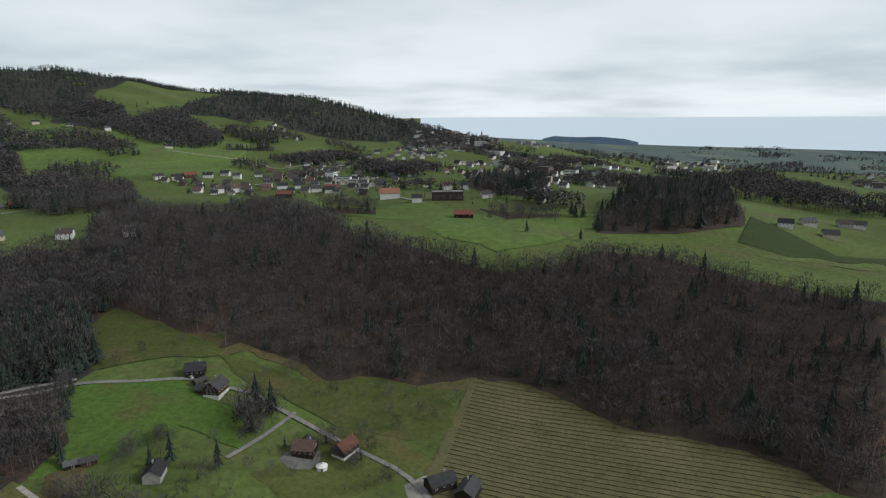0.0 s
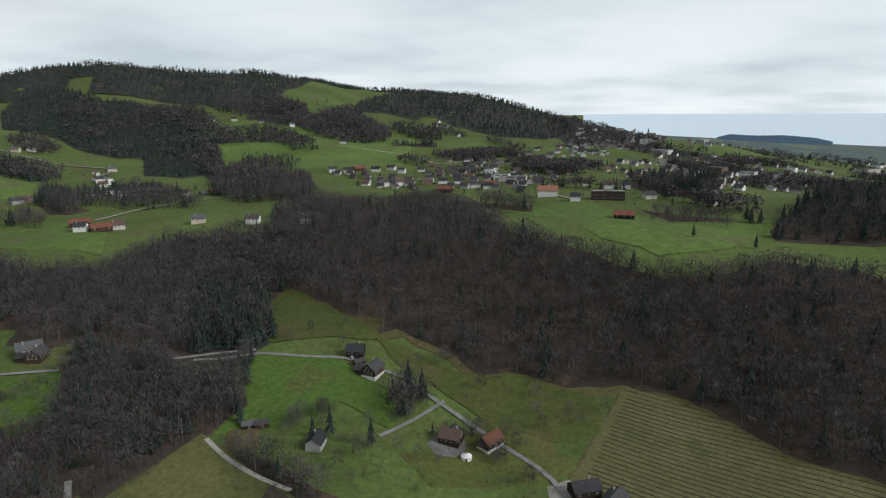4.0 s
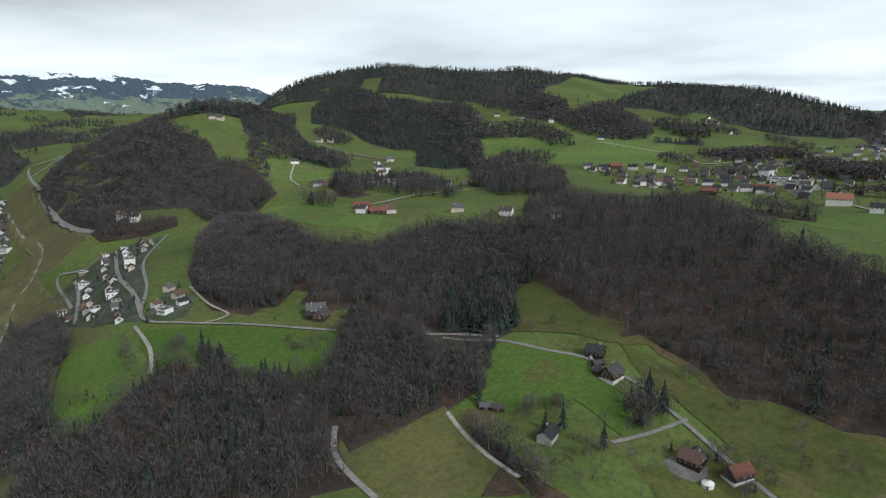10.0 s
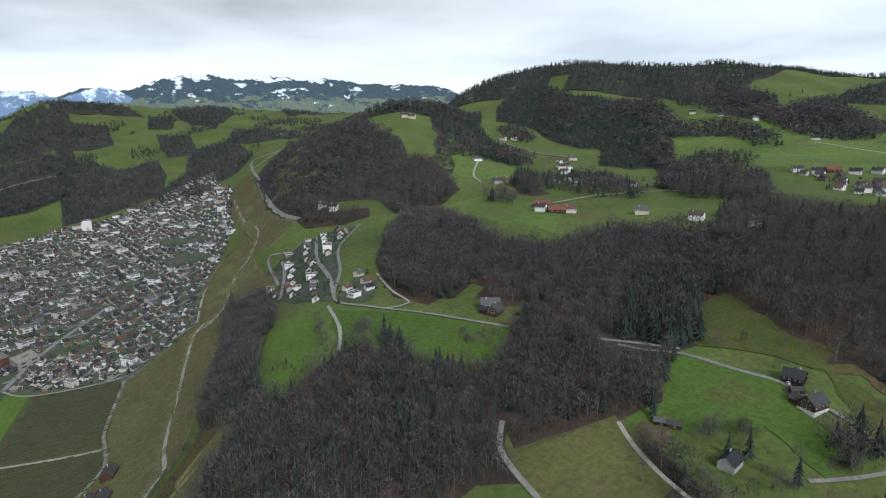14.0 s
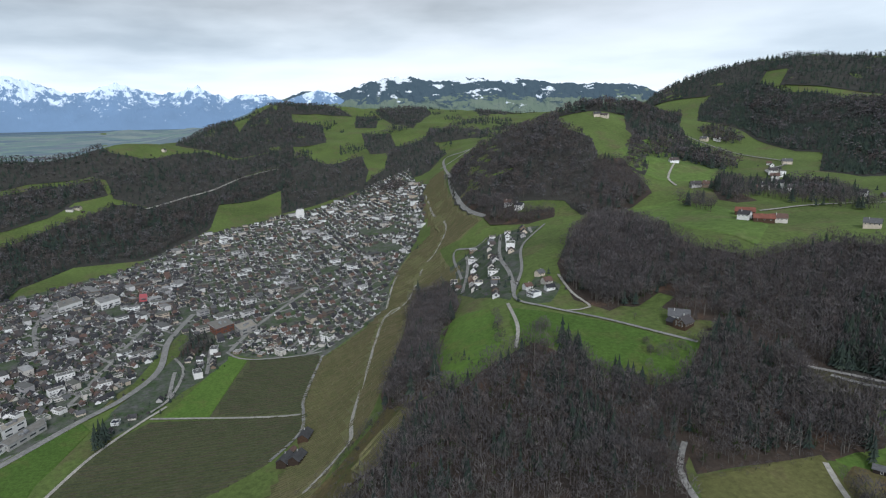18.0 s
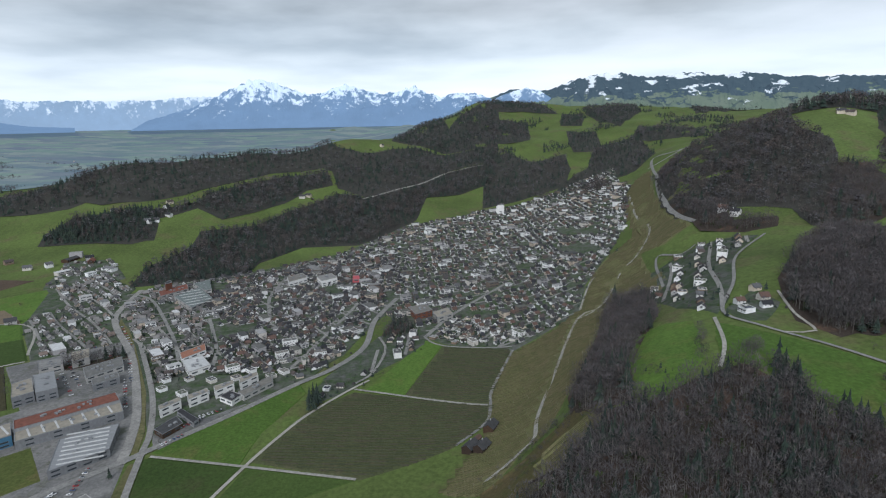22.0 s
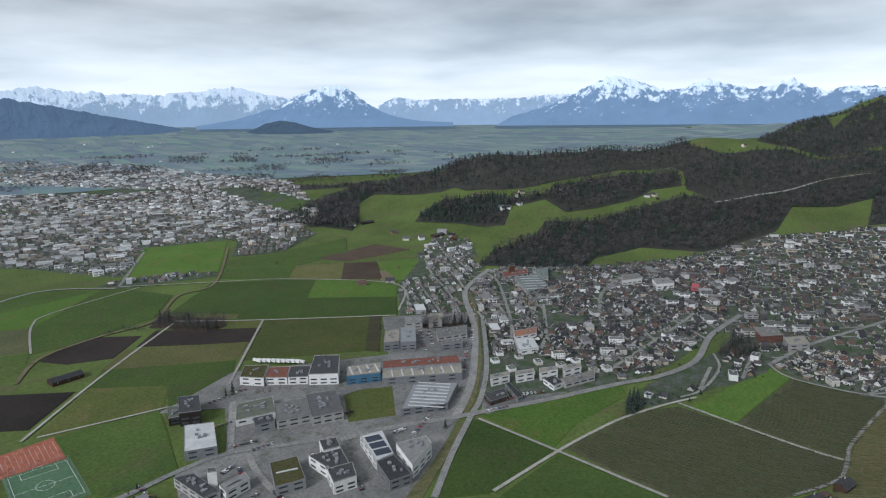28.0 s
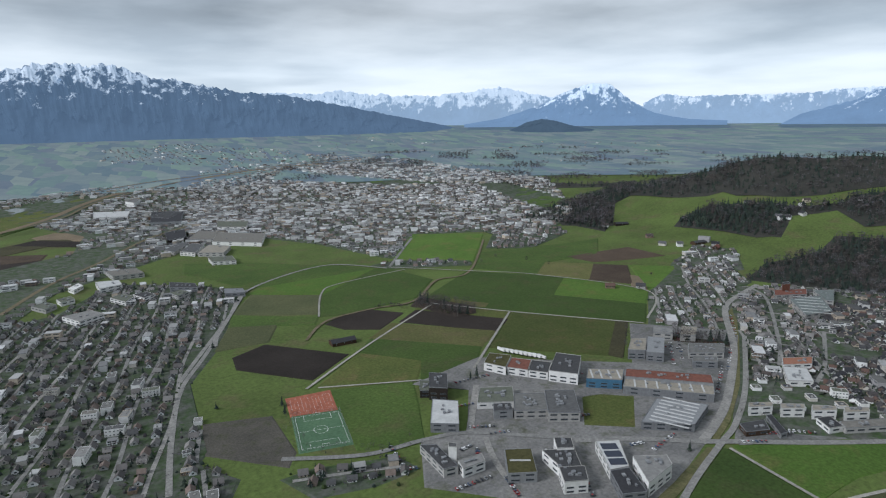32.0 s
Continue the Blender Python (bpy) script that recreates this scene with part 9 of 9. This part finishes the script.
lone_tree(-336.3, 261.3, 8.5, "bare", 91, "bare leafless tree with a spreading crown on the grass")
lone_tree(-339.3, 285.4, 8.0, "bare", 92, "bare leafless tree with a spreading crown on the grass")
lone_tree(-365.4, 280.1, 7.5, "bare", 93, "bare leafless tree with a spreading crown on the grass")
lone_tree(-331.5, 307.4, 10.3, "bare", 94, "bare leafless tree with a spreading crown on the grass")
lone_tree(-61.2, 325, 9.8, "bare", 95, "bare leafless tree with a spreading crown on the grass")
lone_tree(-51.2, 318, 9.3, "bare", 96, "bare leafless tree with a spreading crown on the grass")
lone_tree(-69.2, 345, 8.8, "bare", 97, "bare leafless tree with a spreading crown on the grass")
lone_tree(-75.2, 347.9, 8.4, "bare", 98, "bare leafless tree with a spreading crown on the grass")
lone_tree(-44.3, 349, 7.9, "bare", 99, "bare leafless tree with a spreading crown on the grass")
lone_tree(-83.3, 308.9, 7.4, "bare", 100, "bare leafless tree with a spreading crown on the grass")
lone_tree(-30.2, 360, 10.1, "bare", 101, "bare leafless tree with a spreading crown on the grass")
lone_tree(-15.2, 377, 9.6, "bare", 102, "bare leafless tree with a spreading crown on the grass")
lone_tree(-95.4, 307.9, 9.2, "bare", 103, "bare leafless tree with a spreading crown on the grass")
lone_tree(-108.5, 310.8, 8.7, "bare", 104, "bare leafless tree with a spreading crown on the grass")
lone_tree(-810, -84.1, 10.9, "conifer", 105, "dark green fir tree standing on the meadow")
lone_tree(-821.9, -77.3, 10.3, "conifer", 106, "dark green fir tree standing on the meadow")
lone_tree(-832.8, -71.4, 13.9, "conifer", 107, "dark green fir tree standing on the meadow")
lone_tree(-844.6, -62.6, 13.3, "conifer", 108, "dark green fir tree standing on the meadow")
lone_tree(-824.2, -54.5, 12.6, "conifer", 109, "dark green fir tree standing on the meadow")
lone_tree(-179, 313.4, 8.0, "bare", 110, "bare leafless tree with a spreading crown on the grass")
lone_tree(-175, 316.5, 7.6, "bare", 111, "bare leafless tree with a spreading crown on the grass")
lone_tree(-129.6, 368.8, 7.1, "bare", 112, "bare leafless tree with a spreading crown on the grass")
lone_tree(-121.6, 341.8, 6.7, "bare", 113, "bare leafless tree with a spreading crown on the grass")
lone_tree(-124.6, 305.8, 9.2, "bare", 114, "bare leafless tree with a spreading crown on the grass")
lone_tree(-198, 443.5, 8.7, "bare", 115, "bare leafless tree with a spreading crown on the grass")


# ---- vehicles ----
def make_car():
    root = new("car")
    v = [(-0.9, -2.2, 0.35), (0.9, -2.2, 0.35), (0.9, 2.2, 0.35), (-0.9, 2.2, 0.35), (-0.88, -2.15, 0.95), (0.88, -2.15, 0.95), (0.88, 2.15, 0.85), (-0.88, 2.15, 0.85)]
    solid("body", v, BOX_F, CAR_PAINT, parent=root)
    v = [(-0.82, -1.7, 0.93), (0.82, -1.7, 0.93), (0.82, 0.9, 0.9), (-0.82, 0.9, 0.9), (-0.68, -1.3, 1.42), (0.68, -1.3, 1.42), (0.68, 0.3, 1.42), (-0.68, 0.3, 1.42)]
    solid("cabin_glass", v, BOX_F, GLASS, parent=root)
    solid("roof", *boxes((-0.69, -1.3, 1.42, 0.69, 0.32, 1.48)), CAR_PAINT, parent=root)
    return root


def make_trailer():
    root = new("lorry_trailer")
    solid("box_body", *boxes((-1.25, -6.5, 1.1, 1.25, 6.5, 4.0)), WHITE, parent=root)
    solid("chassis", *boxes((-1.1, -6.3, 0.75, 1.1, 6.2, 1.09)), DARK_ROOF, parent=root)
    for y in (-5.0, -3.7, 4.8):
        for x in (-1.2, 0.8):
            ring = [(math.cos(k * math.pi / 5) * 0.5 + y, math.sin(k * math.pi / 5) * 0.5 + 0.5) for k in range(10)]
            v = [(x, a, b) for a, b in ring] + [(x + 0.4, a, b) for a, b in ring]
            f = [tuple(range(9, -1, -1)), tuple(range(10, 20))] + [(k, (k + 1) % 10, 10 + (k + 1) % 10, 10 + k) for k in range(10)]
            solid("wheel", v, f, RUBBER, parent=root)
    return root


VEHICLES = {}


def parked(key, make, a, b, n, label, category, group, cross):
    t = math.degrees(math.atan2(b[1] - a[1], b[0] - a[0])) + cross
    r = np.random.default_rng(int(abs(a[0]) + abs(b[1])))
    for k in range(n):
        u = (k + 0.5) / n
        x, y = a[0] + (b[0] - a[0]) * u, a[1] + (b[1] - a[1]) * u
        ob = copy_thing(VEHICLES[key], pose(0, 0, 0)) if key in VEHICLES else make()
        VEHICLES.setdefault(key, ob)
        tagged(ob, label, category, group)
        ob.matrix_basis = pose(x, y, float(ground(x, y)) + 1.0, 0, 0, t + r.normal(0, 3))


def parked_cars(a, b, n):
    parked("car", make_car, a, b, n, "parked car on an asphalt yard", "car", "parked cars", 0)


def trailers(a, b, n):
    parked("trailer", make_trailer, a, b, n, "white lorry trailer parked behind the logistics hall", "trailer", "parked lorry trailers", 70)


parked_cars((-872, -480), (-787, -422), 9)
parked_cars((-732.9, -491.2), (-634.6, -414.1), 10)
parked_cars((-742.5, -484.2), (-658.5, -418.6), 9)
parked_cars((-324.2, -408.2), (-305.8, -380.8), 8)
parked_cars((-680.9, -379), (-603.5, -339.5), 10)
parked_cars((-268.1, -367.3), (-305.5, -364.8), 9)
parked_cars((-315, -357.6), (-304.6, -328.3), 9)
parked_cars((-365, -314.3), (-351.5, -293.1), 6)
parked_cars((-308.6, -413.7), (-323, -415.4), 5)
parked_cars((-448.6, -309), (-491.9, -315.4), 7)
parked_cars((-244.3, -421.3), (-262.5, -413.2), 7)
parked_cars((-440.2, -327.2), (-454.9, -322.8), 5)
parked_cars((-349.2, -422), (-370, -413), 5)
trailers((-499.2, -581.9), (-526.4, -526.7), 10)
parked_cars((-391.7, -536.2), (-439.7, -529.1), 9)
parked_cars((-355.1, -488.6), (-378.6, -480.8), 6)
parked_cars((-672.3, -490.1), (-694.0, -429.3), 9)
parked_cars((-341.2, -444.1), (-365.1, -429.9), 7)
parked_cars((-507.4, -488.0), (-551.4, -444.1), 9)
parked_cars((-573.6, -265.3), (-599.6, -234.9), 9)
parked_cars((-527.2, -269.3), (-547.5, -255.1), 6)
parked_cars((-808.9, -501.9), (-732.1, -403.7), 8)
parked_cars((-174.8, 397), (-171.9, 399.6), 1)
parked_cars((-434.5, -400.1), (-457.3, -390.3), 8)
parked_cars((-370.5, -367), (-394.4, -354.7), 9)
parked_cars((-501.5, -322), (-539.9, -322.4), 8)
parked_cars((-815, -524), (-735.1, -461.5), 8)
parked_cars((-552.4, -270.4), (-582.7, -248.2), 12)
parked_cars((-741.3, -403.5), (-669.9, -366), 8)
parked_cars((-262.1, -461), (-252.1, -415.5), 7)


# ---- markings and small things ----
PAINT = painted("white_marking", [(0.75, 0.76, 0.74)], 0.8, dirt=0.15)


def marking(name, pts, width, lift=0.62):
    """A painted line on flat ground, as a thin strip a little proud of it."""
    p = [Vector(q) for q in pts]
    v, f = [], []
    for a, b in zip(p, p[1:]):
        d = (b - a).normalized()
        n = Vector((-d.y, d.x)) * width / 2
        a2, b2 = a - d * width / 2, b + d * width / 2
        k = len(v)
        for q in (a2 + n, a2 - n, b2 - n, b2 + n):
            v.append((q.x, q.y, float(ground(q.x, q.y)) + lift + q.length * 0.0006))
        f.append((k, k + 1, k + 2, k + 3))
    return tagged(solid(name, v, f, PAINT), "white painted line on the pitch", "marking", kind="structure")


def pitch_lines(c):
    """Touch lines, halfway line, circle and penalty boxes on a four-cornered pitch."""
    A, B, C, D = [Vector(q) for q in c]

    def at(u, w):
        return tuple((A * (1 - u) + B * u) * (1 - w) + (D * (1 - u) + C * u) * w)

    e = 0.05
    marking("touch_line", [at(e, e), at(1 - e, e), at(1 - e, 1 - e), at(e, 1 - e), at(e, e)], 0.28)
    marking("halfway_line", [at(e, 0.5), at(1 - e, 0.5)], 0.28)
    marking("centre_circle", [at(0.5 + 0.14 * math.cos(k * math.pi / 12), 0.5 + 0.11 * math.sin(k * math.pi / 12)) for k in range(25)], 0.28)
    for w0, w1 in ((e, 0.2), (1 - e, 0.8)):
        marking("penalty_box", [at(0.22, w0), at(0.22, w1), at(0.78, w1), at(0.78, w0)], 0.28)
    for w in (e, 1 - e):
        x, y = at(0.5, w)
        goal = new("goal")
        d = (B - A).normalized()
        for nm, s in (("post", -3.6), ("post", 3.6)):
            solid(nm, *boxes((s - 0.1, -0.1, 0, s + 0.1, 0.1, 2.4)), WHITE, parent=goal)
        solid("crossbar", *boxes((-3.7, -0.1, 2.41, 3.7, 0.1, 2.6)), WHITE, parent=goal)
        goal.matrix_basis = pose(x, y, 0.7, 0, 0, math.degrees(math.atan2(d.y, d.x)))
        tagged(goal, "white metal football goal on a green pitch", "goal")


def fence_round(c, h, label):
    """A wire fence on posts round a ground."""
    root = new("fence")
    tagged(root, label, "fence")
    pts = [Vector(q) for q in c]
    for a, b in zip(pts, pts[1:] + pts[:1]):
        n = max(2, int((b - a).length / 7))
        for k in range(n):
            q = a + (b - a) * (k / n)
            ob = solid("post", *boxes((q.x - 0.09, q.y - 0.09, 0.0, q.x + 0.09, q.y + 0.09, h)), STEEL_GREY, parent=root)
        d = (b - a).normalized()
        nn = Vector((-d.y, d.x)) * 0.04
        for z in (h * 0.5, h - 0.1):
            v = [(*(a + nn), z), (*(a - nn), z), (*(b - nn), z), (*(b + nn), z), (*(a + nn), z + 0.1), (*(a - nn), z + 0.1), (*(b - nn), z + 0.1), (*(b + nn), z + 0.1)]
            solid("rail", v, BOX_F, STEEL_GREY, parent=root)
    return root


PITCH = next(p for n, p in PLOTS if n == "sports_pitch")
COURT = next(p for n, p in PLOTS if n == "clay_court")
pitch_lines(PITCH)
fence_round(PITCH, 4.0, "tall grey wire fence round the sports pitch")
A, B, C, D = [Vector(q) for q in COURT]
for k in range(4):
    u0, u1 = k / 4 + 0.045, k / 4 + 0.205

    def on(u, w):
        return tuple((A * (1 - u) + B * u) * (1 - w) + (D * (1 - u) + C * u) * w)

    marking("court_line", [on(u0, 0.15), on(u1, 0.15), on(u1, 0.85), on(u0, 0.85), on(u0, 0.15)], 0.12)
    marking("court_line", [on((u0 + u1) / 2, 0.3), on((u0 + u1) / 2, 0.7)], 0.12)


# ---- bushes and heaps along the lanes ----
def scrub(name, pts, n, high, label, kinds, spread=4.0, seed=1):
    """Loose bushes strewn along a line."""
    r = np.random.default_rng(seed)
    P = np.array(pts, float)
    seg = r.integers(0, len(P) - 1, n)
    u = r.uniform(0, 1, n)[:, None]
    q = P[seg] * (1 - u) + P[seg + 1] * u + r.normal(0, spread, (n, 2))
    s = np.stack([q[:, 0], q[:, 1], high * r.uniform(0.5, 1.3, n), r.integers(0, len(kinds), n), r.uniform(0, 6.28, n)], 1)
    planted(name, s, label, "bushes", kinds=kinds)

BARE_BUSH = [("bare", i) for i in range(7)]
MIXED_BUSH = BARE_BUSH + [("far_conifer", 0)]

scrub("bushes", [(-94.4, 328.9), (-76.2, 336.9), (-59.2, 339), (-47.3, 324)], 48, 6, "loose bare bushes and small trees on the grass", MIXED_BUSH, 7, 3)
scrub("bushes", [(-178.9, 402.6), (-162.8, 390.7), (-145.7, 385.7)], 18, 6, "loose bare bushes and small trees on the grass", BARE_BUSH, 7, 4)
scrub("bushes", [(-158.9, 296.5), (-150.8, 300.6), (-137.7, 297.7), (-123.6, 299.7)], 26, 6, "loose bare bushes and small trees on the grass", BARE_BUSH, 9, 5)
scrub("bushes", [(-179, 307.4), (-174, 323.5), (-160.9, 329.6)], 20, 5, "loose bare bushes and small trees on the grass", BARE_BUSH, 14, 6)
scrub("bushes", [(-45.2, 304), (-30.2, 315), (-32.2, 299)], 22, 5, "loose bare bushes and small trees on the grass", BARE_BUSH, 12, 7)
scrub("bushes", [(-88.3, 398.9), (-55.3, 383), (-17.2, 380), (6.1, 392)], 30, 4, "loose bare bushes and small trees on the grass", BARE_BUSH, 14, 8)
scrub("bushes", [(-153.7, 450.8), (-109.4, 424.9), (-78.3, 410.9), (-42.3, 405), (6.1, 423)], 40, 5, "loose bare bushes and small trees on the grass", BARE_BUSH, 6, 9)
scrub("bushes", [(-194.2, 277.2), (-167, 259.4), (-140.8, 250.5), (-128.7, 253.7)], 40, 6, "loose bare bushes and small trees on the grass", BARE_BUSH, 5, 10)
scrub("bushes", [(-179, 325.5), (-164.9, 338.6), (-166.9, 326.5)], 30, 5, "loose bare bushes and small trees on the grass", BARE_BUSH, 5, 11)
scrub("bushes", [(-147.8, 290.6), (-111.5, 287.8), (-93.4, 289.9)], 24, 5, "loose bare bushes and small trees on the grass", BARE_BUSH, 10, 12)
scrub("bushes", [(-235, 219.9), (-230.1, 253), (-226.1, 292.1)], 30, 4, "loose bare bushes and small trees on the grass", BARE_BUSH, 3, 13)
scrub("bushes", [(-412.6, 309.9), (-388.6, 341.2), (-355.6, 348.3)], 30, 6, "loose bare bushes and small trees on the grass", BARE_BUSH, 6, 14)
scrub("bushes", [(-364.4, 277.1), (-347.4, 297.4), (-355.5, 322.3)], 30, 6, "loose bare bushes and small trees on the grass", BARE_BUSH, 6, 15)
scrub("bushes", [(-439.9, 149.5), (-406, 158.5), (-377.1, 163.5), (-365, 147.7)], 50, 6, "loose bare bushes and small trees on the grass", MIXED_BUSH, 5, 16)
scrub("bushes", [(-429.6, 28.6), (-449.2, 53.3), (-432.3, 72.9)], 30, 5, "loose bare bushes and small trees on the grass", BARE_BUSH, 8, 17)
scrub("bushes", [(-599.8, -143), (-630, -128.2), (-675.4, -91.1), (-756.2, -72.8)], 40, 6, "loose bare bushes and small trees on the grass", MIXED_BUSH, 6, 18)
scrub("bushes", [(-462.3, -549.8), (-439.7, -498.3), (-527.1, -503.3)], 30, 5, "loose bare bushes and small trees on the grass", MIXED_BUSH, 5, 19)
scrub("bushes", [(-518.1, -271), (-661.1, -306.8), (-721.5, -361.9)], 30, 6, "loose bare bushes and small trees on the grass", MIXED_BUSH, 5, 20)
scrub("bushes", [(-222.3, -627.3), (-189.3, -515.5), (-236.6, -467.7), (-283.6, -445.4)], 40, 6, "loose bare bushes and small trees on the grass", MIXED_BUSH, 6, 21)
scrub("bushes", [(-505, -817), (-491, -848), (-461, -851)], 40, 6, "loose bare bushes and small trees on the grass", BARE_BUSH, 4, 22)
scrub("bushes", [(-799, 677), (-756, 689), (-674, 684), (-655, 744), (-626, 816)], 60, 7, "loose bare bushes and small trees on the grass", MIXED_BUSH, 8, 23)
scrub("bushes", [(-452, 1023), (-315, 949), (-191, 929), (-68.6, 894), (50.1, 823), (140.5, 776.9)], 60, 8, "loose bare bushes and small trees on the grass", MIXED_BUSH, 10, 24)
scrub("bushes", [(-205.2, 287.1), (-180.1, 277.3), (-157.9, 272.5), (-139.7, 270.6)], 70, 6, "loose bare bushes and small trees on the grass", BARE_BUSH, 4, 25)
scrub("bushes", [(-453.4, 60.3), (-463.1, 80.6), (-449.6, 99.2)], 60, 5, "loose bare bushes and small trees on the grass", BARE_BUSH, 4, 26)
scrub("bushes", [(-799.1, -90), (-819.1, -69.3), (-826.2, -47.6)], 30, 5, "loose bare bushes and small trees on the grass", MIXED_BUSH, 5, 27)
scrub("bushes", [(-395, 46), (-437, 69), (-436, 96), (-435, 116)], 70, 4, "loose bare bushes and small trees on the grass", BARE_BUSH, 4, 28)
